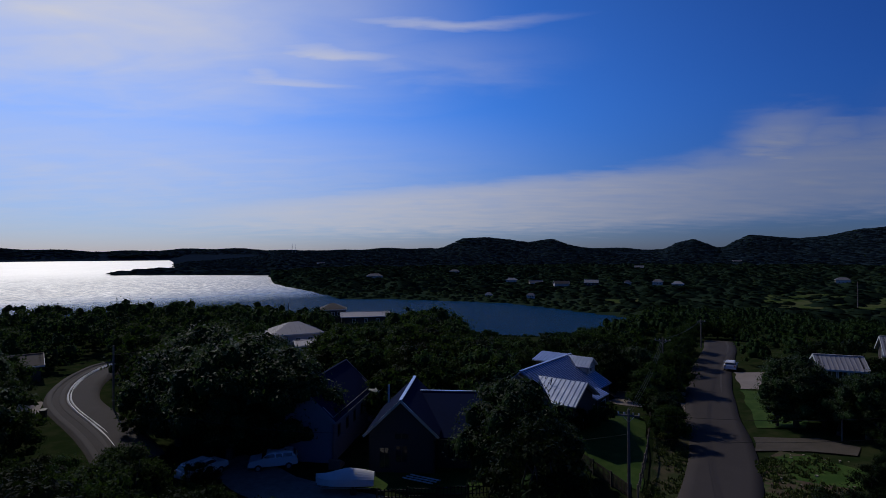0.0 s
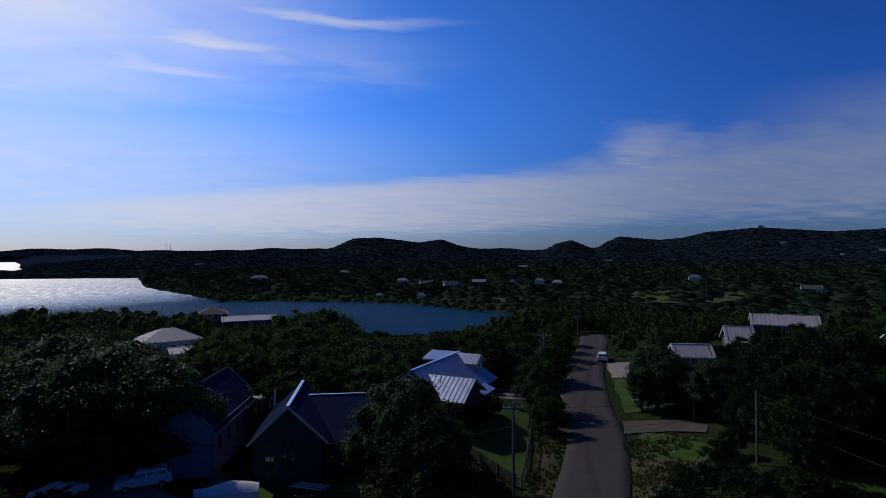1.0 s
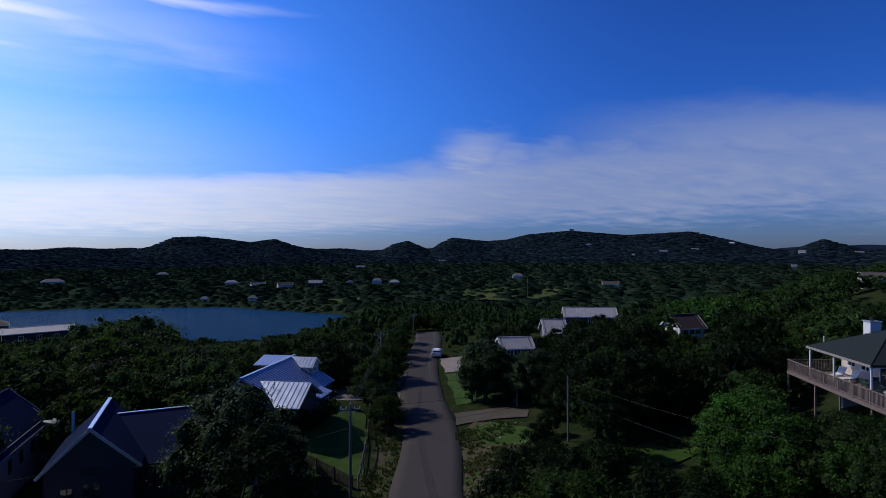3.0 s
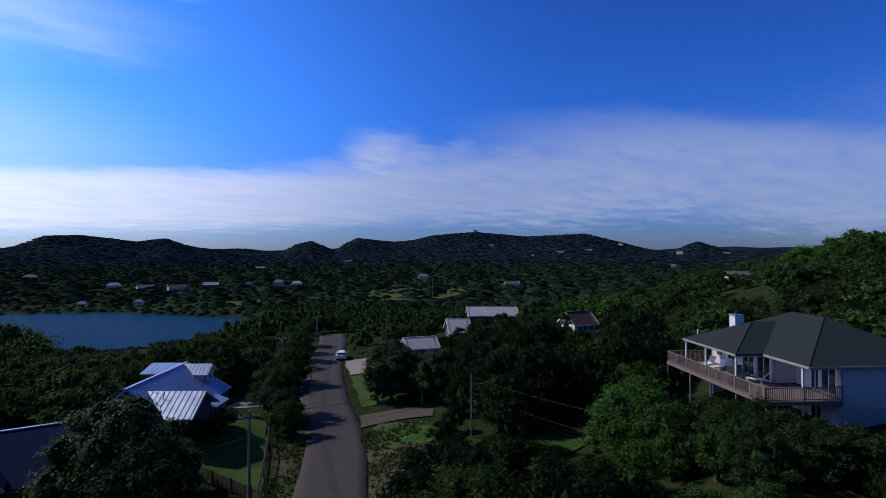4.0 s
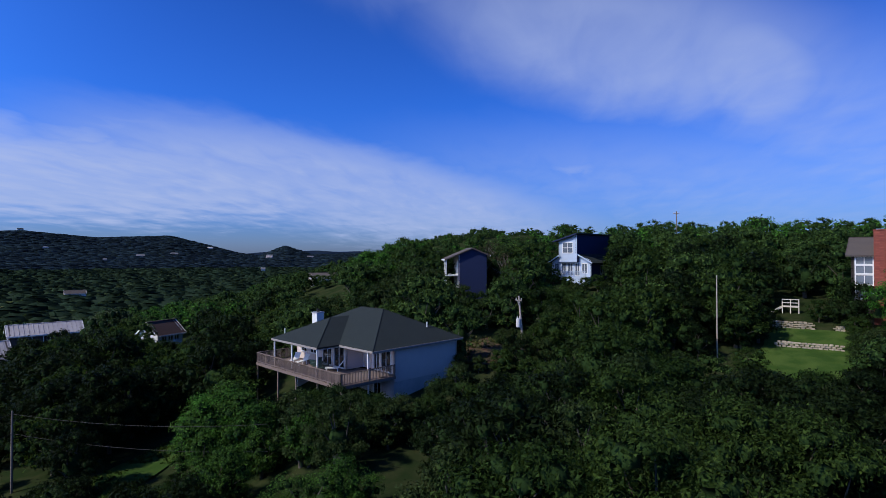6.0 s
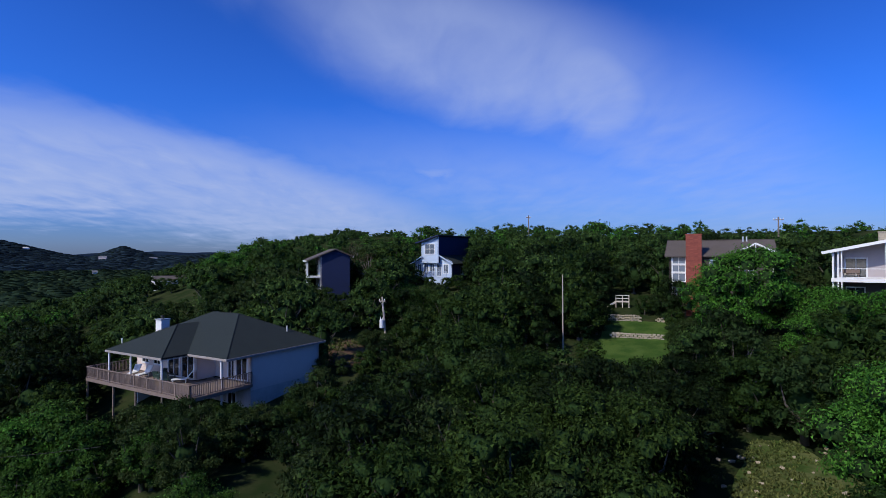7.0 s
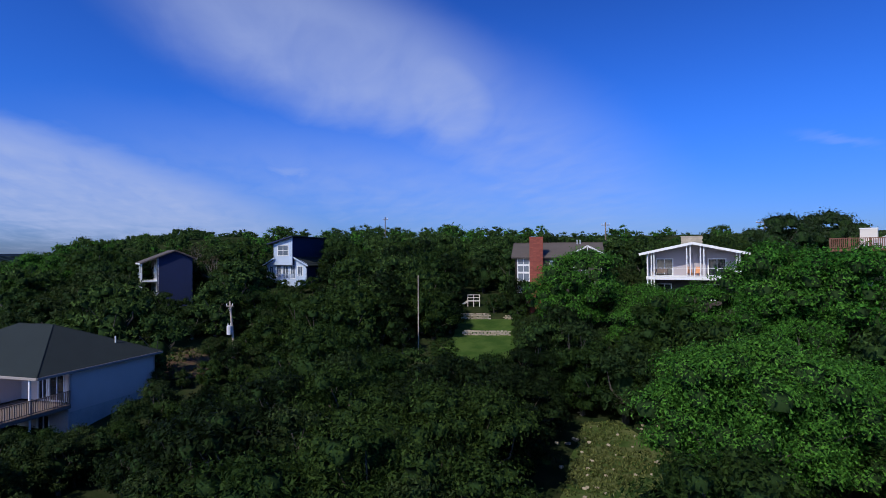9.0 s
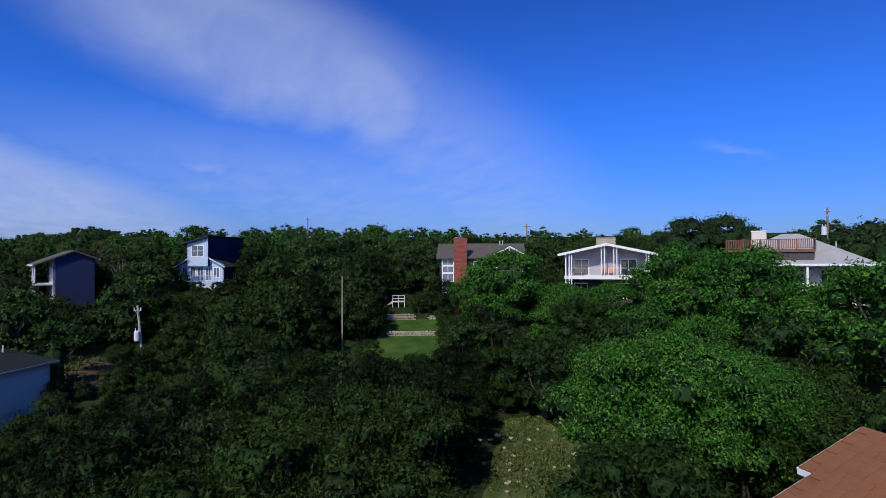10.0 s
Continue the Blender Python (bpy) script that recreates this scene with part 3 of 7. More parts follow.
def crown(radius, tall, base, clumps, leaves, size, lumpy=0.42, cone=0.0, core=(4, 2), heart=0.55):
    """A crown: clumps spread over an uneven dome, each a dense heart wrapped in loose leaf sprays, with gaps between them."""
    verts, faces, tips, inner, count = [], [], [], [], 0
    for c in range(clumps):
        z = rng.uniform(-0.95, 1.0)
        ang = c * 2.399963 + rng.uniform(-0.4, 0.4)
        w = math.sqrt(max(0.02, 1 - z * z)) * (1 - cone * max(z, -0.2) * 0.7) * rng.uniform(0.55, 1.0)
        mid = np.array((math.cos(ang) * w * radius * 0.82, math.sin(ang) * w * radius * 0.82, base + tall * (0.5 + 0.42 * z)))
        rad = radius * lumpy * rng.uniform(0.6, 1.3)
        d = rng.normal(0, 1, (leaves, 3))
        d /= np.linalg.norm(d, axis=1)[:, None]
        d[:, 2] = np.where(d[:, 2] < -0.35, -d[:, 2] * 0.6, d[:, 2])
        dist = rng.uniform(0.6, 1.3, (leaves, 1))
        v = leaf_tips(mid + d * rad * dist * (1, 1, 0.8), d + (0, 0, 0.35), size)
        hv, hf = dome(*core, 0.22) if core else (np.zeros((0, 3)), np.zeros((0, 3), int))
        hv = mid + hv * rad * heart * (1, 1, 0.8)
        verts += [v, hv]
        faces += [np.arange(len(v)).reshape(-1, 3) + count, hf + count + len(v)]
        inner += [np.zeros(len(v) // 3, int), np.ones(len(hf), int)]
        count += len(v) + len(hv)
        tips.append(mid)
    if not core or leaves > 250:
        return np.concatenate(verts), np.concatenate(faces), tips, np.concatenate(inner)
    hv, hf = dome(7, 3, 0.15)  # the inside of the crown, its shade put into the colour
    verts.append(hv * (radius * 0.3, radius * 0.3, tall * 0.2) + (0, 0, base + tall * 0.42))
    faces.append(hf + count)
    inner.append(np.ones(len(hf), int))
    return np.concatenate(verts), np.concatenate(faces), tips, np.concatenate(inner)


def tube(points, radii, sides=6):
    """Verts and quads of a tapering tube along points."""
    pts, verts = [np.array(p, float) for p in points], []
    for i, p in enumerate(pts):
        d = pts[min(i + 1, len(pts) - 1)] - pts[max(i - 1, 0)]
        d = d / (np.linalg.norm(d) + 1e-9)
        u = np.cross(d, (0.31, 0.95, 0.1))
        u /= np.linalg.norm(u) + 1e-9
        v = np.cross(d, u)
        for s in range(sides):
            verts.append(p + (u * math.cos(s * math.tau / sides) + v * math.sin(s * math.tau / sides)) * radii[i])
    return np.array(verts), grid_faces(len(pts), sides, closed=True)


def limbs(tips, base, radius, thick, most=9):
    """A short leaning trunk that forks into limbs running to the clumps."""
    fork = np.array((rng.uniform(-0.2, 0.2), rng.uniform(-0.2, 0.2), base * 0.75))
    verts, faces = tube([(0, 0, -0.5), fork * (0.4, 0.4, 0.5), fork], [thick * 1.3, thick, thick * 0.85], 5)
    allv, allf, count, ring = [verts], [faces], len(verts), np.arange(10, 15)
    for tip in tips[:most]:
        mid = fork * 0.5 + tip * 0.5 + rng.normal(0, 0.12 * radius, 3) * (1, 1, 0.3)
        v, f = tube([fork, mid, tip], [thick * 0.6, thick * 0.28, thick * 0.06], 5)
        f = f + count - 5
        f[:5] = np.where(f[:5] < count, f[:5] - count + 15, f[:5])  # every limb grows out of the trunk's last ring
        allf.append(f)
        allv.append(v[5:])
        count += len(v) - 5
    return np.concatenate(allv), np.concatenate(allf)


def tree_model(name, label, leaf_mat, radius, tall, base, clumps, leaves, size, thick=0.2, bark=BARK, most=9, **shape):
    v, f, tips, inner = crown(radius, tall, base, clumps, leaves, size, **shape)
    top = new(name)
    tagged(top, label, "tree", group="trees of the hillside")
    for part_name, (pv, pf), mat, heart_faces in (("trunk", limbs(tips, base + 0.3 * tall, radius, thick, most), bark, None), ("crown", (v, f), leaf_mat, inner)):
        ob = new(part_name, mesh_of(part_name, pv, pf, mat, True, heart_faces))
        ob.parent = top
    return top


NEAR = [tree_model("live_oak", "broad dark green live oak with a dense lumpy crown", OAK, 2.9, 5.0, 0.5, 42, 104, 0.165, lumpy=0.28),
        tree_model("live_oak", "spreading green live oak on the slope", OAK, 3.2, 4.5, 0.5, 44, 104, 0.165, lumpy=0.27),
        tree_model("juniper", "dull green juniper with a ragged crown", JUNIPER, 2.2, 5.0, 0.3, 40, 96, 0.155, cone=0.5, lumpy=0.25),
        tree_model("juniper", "bushy olive-green juniper tree", JUNIPER, 2.5, 4.4, 0.2, 40, 96, 0.16, cone=0.25, lumpy=0.25),
        tree_model("elm", "bright spring-green elm tree in full leaf", FRESH, 3.0, 5.3, 0.6, 42, 104, 0.165, lumpy=0.27),
        tree_model("cedar", "dense cedar, the slope's shade put into its near-black leaves", SHADECEDAR, 2.7, 5.2, 0.3, 42, 96, 0.165, cone=0.3, lumpy=0.27),
        tree_model("bare_oak", "grey half-bare tree with thin brown foliage", DRY, 2.6, 4.6, 0.9, 46, 14, 0.15, thick=0.12, bark=PALEBARK, most=46, core=None, lumpy=0.22)]
MID = [tree_model("live_oak", "dark green live oak among the gardens", OAK, 3.0, 5.5, 0.1, 32, 44, 0.235, lumpy=0.27, core=(4, 2), most=5),
       tree_model("juniper", "dull green juniper among the gardens", JUNIPER, 2.5, 5.1, 0.0, 30, 44, 0.22, cone=0.4, lumpy=0.26, core=(4, 2), most=5),
       tree_model("cedar", "dense garden cedar with shade put into its near-black leaves", SHADECEDAR, 2.8, 5.4, 0.0, 32, 44, 0.225, cone=0.25, lumpy=0.27, core=(4, 2), most=5),
       tree_model("elm", "olive green elm among the gardens", OLIVE, 3.0, 5.7, 0.1, 32, 44, 0.235, lumpy=0.27, core=(4, 2), most=5)]
BIG = [tree_model("big_elm", "large bright green spreading tree beside the clearing", ELM, 5.2, 7.4, 1.3, 95, 128, 0.17, thick=0.24, lumpy=0.19),
       tree_model("big_oak", "large dark live oak in front of the houses", BIGOAK, 5.0, 7.2, 0.8, 90, 124, 0.17, thick=0.3, lumpy=0.21, heart=0.75),
       tree_model("spreading_elm", "wide spreading elm with layers of fresh bright green leaves", ELM, 5.4, 6.8, 1.6, 150, 300, 0.11, thick=0.24, lumpy=0.175, heart=0.52)]
CLOSE = [tree_model("live_oak", "dark leafy live oak close below the houses", OAK, 3.0, 4.9, 0.5, 42, 160, 0.125, lumpy=0.28, heart=0.5),
         tree_model("juniper", "dense dull green juniper on the near slope", JUNIPER, 2.4, 4.8, 0.2, 40, 155, 0.115, cone=0.35, lumpy=0.25, heart=0.5),
         tree_model("elm", "fresh green elm bush on the near slope", FRESH, 3.0, 5.2, 0.5, 42, 160, 0.125, lumpy=0.28, heart=0.5)]


# ---- building kit ----
class Shape:
    """Corners and faces of one mesh."""

    def __init__(self):
        self.v, self.f = [], []

    def prism(self, poly, drop):
        """A slab: a flat polygon and its copy moved by drop."""
        poly, drop = [Vector(p) for p in poly], Vector(drop)
        b, m = len(self.v), len(poly)
        self.v += [tuple(p) for p in poly] + [tuple(p + drop) for p in poly]
        self.f += [tuple(range(b, b + m)), tuple(range(b + 2 * m - 1, b + m - 1, -1))]
        self.f += [(b + i, b + m + i, b + m + (i + 1) % m, b + (i + 1) % m) for i in range(m)]
        return self

    def box(self, x0, y0, z0, x1, y1, z1):
        return self.prism([(x0, y0, z1), (x1, y0, z1), (x1, y1, z1), (x0, y1, z1)], (0, 0, z0 - z1))

    def on(self, wall, x0, z0, x1, z1, d0, d1):
        """A box on a wall (origin, along, outward): from x0, z0 to x1, z1, between the depths d0 and d1 outward."""
        o, u, w = wall
        up = Vector((0, 0, 1))
        return self.prism([o + u * x + up * z + w * d1 for x, z in ((x0, z0), (x1, z0), (x1, z1), (x0, z1))], w * (d0 - d1))

    def beam(self, a, b, w, h=None):
        """A square bar from a to b."""
        a, b = Vector(a), Vector(b)
        d = (b - a).normalized()
        s = d.cross(Vector((0, 0, 1)))
        s = s.normalized() if s.length > 1e-3 else Vector((1, 0, 0))
        t = s.cross(d)
        h = h or w
        return self.prism([a + s * w / 2 + t * h / 2, a - s * w / 2 + t * h / 2, a - s * w / 2 - t * h / 2, a + s * w / 2 - t * h / 2], b - a)

    def add(self, verts, faces):
        b = len(self.v)
        self.v += [tuple(map(float, p)) for p in verts]
        self.f += [tuple(int(i) + b for i in f) for f in faces]
        return self

    def mesh(self, name, mat, bevel=0.0):
        me = bpy.data.meshes.new(name)
        me.from_pydata(self.v, [], self.f)
        bm = bmesh.new()
        bm.from_mesh(me)
        bmesh.ops.recalc_face_normals(bm, faces=bm.faces)
        if bevel:
            bmesh.ops.bevel(bm, geom=bm.edges[:], offset=bevel, segments=1, affect="EDGES")
        bm.to_mesh(me)
        bm.free()
        me.materials.append(mat)
        return me


def part(name, shape, mat, parent, label="", bevel=0.0):
    ob = new(name, shape if isinstance(shape, bpy.types.Mesh) else shape.mesh(name, mat, bevel))
    ob.parent = parent
    return tagged(ob, label)


def thing(name, label, category, x, y, z, turn=0.0, group="", kind=""):
    ob = new(name)
    ob.matrix_basis = pose(x, y, z, 0, 0, turn)
    return tagged(ob, label, category, group, kind)


def wall_frame(x0, y0, x1, y1):
    """Origin, direction along and outward normal of a wall from x0, y0 to x1, y1, outside on its right."""
    u = Vector((x1 - x0, y1 - y0, 0)).normalized()
    return Vector((x0, y0, 0)), u, Vector((u.y, -u.x, 0)), math.hypot(x1 - x0, y1 - y0)


def walling(parent, x0, y0, x1, y1, z0, z1, mat, holes=(), thick=0.2, trim=WHITE, glass=GLASS, bars=1, label="", top=None):
    """A wall with holes (x from, sill, x to, head), a window in each. top: further corners above z1, for a gable."""
    o, u, w, length = wall_frame(x0, y0, x1, y1)
    f, s = (o, u, w), Shape()
    xs = sorted({0.0, length, *[h[0] for h in holes], *[h[2] for h in holes], *[x for x, z in top or () if 0 < x < length]})
    zs = sorted({z0, z1, *[h[1] for h in holes], *[h[3] for h in holes]})
    up, index = Vector((0, 0, 1)), {}

    def corner(x, z, back):
        key = (round(x, 4), round(z, 4), back)
        if key not in index:
            index[key] = len(s.v)
            s.v.append(tuple(o + u * x + up * z - w * (thick if back else 0)))
        return index[key]

    cells = [[(a, zs[j]), (b, zs[j]), (b, zs[j + 1]), (a, zs[j + 1])] for a, b in zip(xs, xs[1:]) for j in range(len(zs) - 1)
             if not any(h[0] <= a and h[2] >= b and h[1] <= zs[j] and h[3] >= zs[j + 1] for h in holes)]
    if top:
        cells.append([(x, z1) for x in xs] + [p for p in top if p[1] > z1])
    edges = {}
    for c in cells:
        s.f += [tuple(corner(x, z, 0) for x, z in c), tuple(corner(x, z, 1) for x, z in reversed(c))]
        for p, q in zip(c, c[1:] + c[:1]):
            key = tuple(sorted(((round(p[0], 4), round(p[1], 4)), (round(q[0], 4), round(q[1], 4)))))
            edges[key] = edges.get(key, 0) + 1
    for (p, q), times in edges.items():
        if times == 1:
            s.f.append((corner(*p, 0), corner(*q, 0), corner(*q, 1), corner(*p, 1)))
    part("wall", s, mat, parent, label)
    for h in holes:
        glaze(parent, f, h, trim, glass, bars)


def glaze(parent, f, h, trim=WHITE, glass=GLASS, bars=1, door=False):
    """A window set back in its hole: frame, pane, bars between the lights."""
    x0, z0, x1, z1 = h
    e = 0.07
    s = Shape()
    s.on(f, x0 - 0.05, z0 - 0.05, x0 + e, z1 + 0.05, -0.1, 0.03).on(f, x1 - e, z0 - 0.05, x1 + 0.05, z1 + 0.05, -0.1, 0.03)
    s.on(f, x0 + e, z1 - e, x1 - e, z1 + 0.05, -0.1, 0.03).on(f, x0 + e, z0 - 0.05, x1 - e, z0 + e, -0.1, 0.05)
    for i in range(bars):
        x = x0 + (x1 - x0) * (i + 1) / (bars + 1)
        s.on(f, x - 0.03, z0 + e, x + 0.03, z1 - e, -0.09, 0.01)
    ob = part("door" if door else "window", s, trim, parent)
    part("pane", Shape().on(f, x0 + e, z0 + e, x1 - e, z1 - e, -0.07, -0.05), glass, ob)
    return ob


def slope(parent, poly, mat, thick=0.16, ribs=0.0, name="roof", label="", rib_mat=None):
    """A roof plane; ribs: spacing of the raised seams that run down it. The first two corners are its eave."""
    p = [Vector(q) for q in poly]
    nrm = (p[1] - p[0]).cross(p[2] - p[0]).normalized()
    if nrm.z < 0:
        nrm = -nrm
    ob = part(name, Shape().prism(p, -nrm * thick), mat, parent, label)
    if ribs:
        along = (p[1] - p[0]).normalized()
        up = nrm.cross(along)
        if up.z < 0:
            up = -up
        s, q = Shape(), [((c - p[0]).dot(along), (c - p[0]).dot(up)) for c in p]
        lo, hi = min(c[0] for c in q), max(c[0] for c in q)
        x = lo + ribs / 2
        while x < hi:
            ys = []
            for (ax, ay), (bx, by) in zip(q, q[1:] + q[:1]):
                if (ax - x) * (bx - x) < 0:
                    ys.append(ay + (by - ay) * (x - ax) / (bx - ax))
            if len(ys) >= 2:
                a, b = p[0] + along * x + up * min(ys), p[0] + along * x + up * max(ys)
                if (b - a).length > 0.15:
                    s.prism([a - along * 0.03, a + along * 0.03, b + along * 0.03, b - along * 0.03], nrm * 0.05)
            x += ribs
        part("seam", s, rib_mat or mat, ob)
    return ob


def gable_roof(parent, x0, y0, x1, y1, eave, rise, mat, over=0.4, ribs=0.0, thick=0.16, trim=None):
    """Two slopes, the ridge along x."""
    ym, k = (y0 + y1) / 2, rise / ((y1 - y0) / 2)
    low = eave - over * k
    for y in (y0 - over, y1 + over):
        slope(parent, [(x0 - over, y, low), (x1 + over, y, low), (x1 + over, ym, eave + rise), (x0 - over, ym, eave + rise)], mat, thick, ribs)
        if trim:
            s = Shape().beam((x0 - over, y, low - 0.1), (x1 + over, y, low - 0.1), 0.06, 0.2)
            for x in (x0 - over, x1 + over):
                s.beam((x, y, low - 0.08), (x, ym, eave + rise - 0.08), 0.06, 0.22)
            part("fascia", s, trim, parent)
    part("ridge_cap", Shape().beam((x0 - over, ym, eave + rise + 0.02), (x1 + over, ym, eave + rise + 0.02), 0.3, 0.07), mat, parent)


def hip_roof(parent, x0, y0, x1, y1, eave, rise, mat, ribs=0.0, trim=WHITE, ends=1.0):
    """Four slopes, the ridge along the longer side."""
    def at(x, y, z):
        return (x, y, z)
    if x1 - x0 >= y1 - y0:
        h, ym = (y1 - y0) / 2 * ends, (y0 + y1) / 2
        a, b = (x0 + h, ym, eave + rise), (x1 - h, ym, eave + rise)
    else:
        h, xm = (x1 - x0) / 2 * ends, (x0 + x1) / 2
        a, b = (xm, y0 + h, eave + rise), (xm, y1 - h, eave + rise)
    c = [(x0, y0, eave), (x1, y0, eave), (x1, y1, eave), (x0, y1, eave)]
    faces = ([c[0], c[1], b, a], [c[2], c[3], a, b], [c[1], c[2], b], [c[3], c[0], a]) if x1 - x0 >= y1 - y0 else \
            ([c[1], c[2], b, a], [c[3], c[0], a, b], [c[0], c[1], a], [c[2], c[3], b])
    for face in faces:
        slope(parent, face, mat, 0.14, ribs)
    if trim:
        s = Shape()
        for p, q in zip(c, c[1:] + c[:1]):
            s.beam((*p[:2], p[2] - 0.12), (*q[:2], q[2] - 0.12), 0.08, 0.2)
        part("gutter", s, trim, parent)


def chimney(parent, x, y, z0, z1, w, d, mat, cap=None, flue=True):
    c = part("chimney", Shape().box(x - w / 2, y - d / 2, z0, x + w / 2, y + d / 2, z1), mat, parent, bevel=0.02)
    part("cap", Shape().box(x - w / 2 - 0.06, y - d / 2 - 0.06, z1, x + w / 2 + 0.06, y + d / 2 + 0.06, z1 + 0.1), cap or mat, c)
    if flue:
        v, f = tube([(x, y, z1 + 0.1), (x, y, z1 + 0.45)], [0.16, 0.16], 8)
        part("flue", Shape().add(v, f), BLACKIRON, c)
    return c


def railing(parent, a, b, z, high=1.0, mat=WHITE, gap=0.13, post=0.1, posts=2.0, bar=0.04, name="railing"):
    """A rail with balusters between a and b (x, y) on the level z; posts and balusters are its pieces."""
    a, b = Vector((*a, z)), Vector((*b, z))
    d, up = b - a, Vector((0, 0, 1))
    ob = part(name, Shape().beam(a + up * high, b + up * high, 0.1, 0.06).beam(a + up * 0.1, b + up * 0.1, 0.05, 0.06), mat, parent)
    k = max(1, round(d.length / posts))
    me = Shape().box(-post / 2, -post / 2, 0, post / 2, post / 2, high + 0.05).mesh("post", mat)
    for i in range(k + 1):
        part("post", me, mat, ob).location = a + d * (i / k)
    if gap:
        me = Shape().box(-bar / 2, -bar / 2, 0.1, bar / 2, bar / 2, high - 0.03).mesh("baluster", mat)
        m = int(d.length / gap)
        for i in range(1, m):
            part("baluster", me, mat, ob).location = a + d * (i / m)
    return ob


def simple_house(label, az, r, turn, long, deep, walls, rise, roof, wall=SIDING, z=None, ribs=0.0, hip=False, windows=3, cut=0.0, name="house"):
    """A plain house; its front (-y) faces the camera but for turn degrees."""
    x, y = polar(az, r)
    z = height(x, y) if z is None else z
    h = thing(name, label, "house", x, y, z, az + turn)
    a, b = long / 2, deep / 2
    step = long / (windows + 1)
    holes = [(step * (i + 1) - 0.5, 1.0, step * (i + 1) + 0.5, 2.2) for i in range(windows)]
    side = [(deep / 2 - 0.6, 1.0, deep / 2 + 0.6, 2.2)] if deep > 4 else []
    peak = None if hip else [(b, walls + rise)]
    pk = [(deep / 2, walls + rise)] if not hip else None
    walling(h, -a, -b, a, -b, -1.5, walls, wall, holes)
    walling(h, a, b, -a, b, -1.5, walls, wall)
    walling(h, a, -b, a, b, -1.5, walls, wall, side, top=pk)
    walling(h, -a, b, -a, -b, -1.5, walls, wall, side, top=pk)
    if hip:
        hip_roof(h, -a - 0.4, -b - 0.4, a + 0.4, b + 0.4, walls, rise, roof, ribs)
    else:
        gable_roof(h, -a, -b, a, b, walls, rise, roof, 0.4, ribs, trim=WHITE)
    HOUSES.append((x, y, max(long, deep) / 2 + 2.0))
    return h


HOUSES = []

# ---- the house with the deck ----
GUTTER = material("dull_gutter_paint", (0.24, 0.215, 0.205), 0.7, vary=0.15, scale=1.5, fine=20, bump=0.1)


def hillside_house():
    # local x runs along the front, y to the back
    x0, y0 = 51.4, 26.8
    turn = math.degrees(math.atan2(-0.82, -0.57))
    h = thing("hillside_house", "pale two-storey house with a charcoal hip roof and a wooden deck", "house", x0, y0, 28.0, turn)
    HOUSES.extend(((51.4 - .57 * 3 + .82 * 6, 26.8 - .82 * 3 - .57 * 6, 7.5), (51.4 - .57 * 10 + .82 * 7, 26.8 - .82 * 10 - .57 * 7, 7.5)))
    e, k = 5.6, 0.505
    # main hip roof and the lower hip over the deck, which runs into it
    a, b = (3.9, 8.1, e + 2.9), (7.75, 8.1, e + 2.9)
    slope(h, [(13.5, 2.3, e), (13.5, 13.9, e), b], DARKROOF)
    slope(h, [(13.5, 13.9, e), (-1.9, 13.9, e), a, b], DARKROOF)
    slope(h, [(-1.9, 13.9, e), (-1.9, 2.3, e), a], DARKROOF)
    v = (4.15, 6.46, e + 2.1)
    slope(h, [(8.4, 2.3, e), (13.5, 2.3, e), b, a, v], DARKROOF)
    slope(h, [(-1.9, 2.3, e), (-0.1, 2.3, e), v, a], DARKROOF)
    peak = (4.15, 4.1, e + 2.1)
    slope(h, [(-0.1, -0.1, e), (8.4, -0.1, e), peak], DARKROOF)
    slope(h, [(8.4, -0.1, e), (8.4, 2.3, e), v, peak], DARKROOF)
    slope(h, [(-0.1, 2.3, e), (-0.1, -0.1, e), peak, v], DARKROOF)
    for p, q in ((b, (13.5, 2.3, e)), (b, (13.5, 13.9, e)), (peak, (8.4, -0.1, e)), (peak, (-0.1, -0.1, e)), (a, b)):
        part("ridge_cap", Shape().beam(Vector(p) + Vector((0, 0, 0.03)), Vector(q) + Vector((0, 0, 0.03)), 0.07, 0.02), DARKROOF, h)
    for p, q in (((-0.1, -0.1), (8.4, -0.1)), ((8.4, 2.3), (13.5, 2.3)), ((13.5, 2.3), (13.5, 13.9)), ((-0.1, -0.1), (-0.1, 2.3))):
        part("gutter", Shape().beam((*p, e - 0.12), (*q, e - 0.12), 0.1, 0.2), GUTTER, h, bevel=0.02)
    part("soffit", Shape().box(-0.1, 0.0, e - 0.26, 8.3, 3.3, e - 0.22), WHITE, h)
    part("soffit", Shape().box(8.3, 2.4, e - 0.26, 13.4, 5.1, e - 0.22), WHITE, h)
    # walls: siding above, blockwork below
    walling(h, -1.0, 3.3, 8.2, 3.3, 3.1, e - 0.2, SIDING, [(0.9, 3.9, 2.0, 5.0), (2.7, 3.9, 3.9, 5.0), (5.0, 3.12, 6.7, 5.15), (7.0, 3.12, 8.8, 5.15)], label="pale siding wall behind the deck")
    walling(h, 8.2, 3.3, 8.2, 5.2, 3.1, e - 0.2, SIDING)
    walling(h, 8.2, 5.2, 13.0, 5.2, 3.1, e - 0.2, SIDING, [(1.7, 3.12, 2.6, 5.1), (2.8, 3.12, 4.3, 5.15)])
    walling(h, 13.0, 5.2, 13.0, 13.5, 2.35, e - 0.2, SIDING, label="pale siding gable wall in the shade")
    walling(h, 13.0, 13.5, -1.0, 13.5, -1, e - 0.2, SIDING)
    walling(h, -1.0, 13.5, -1.0, 3.3, -3, e - 0.2, SIDING, [(2.0, 3.6, 3.2, 4.8)])
    walling(h, 12.97, 5.17, 12.97, 13.47, -2.5, 2.35, BLOCKWORK, label="stained grey blockwork wall")
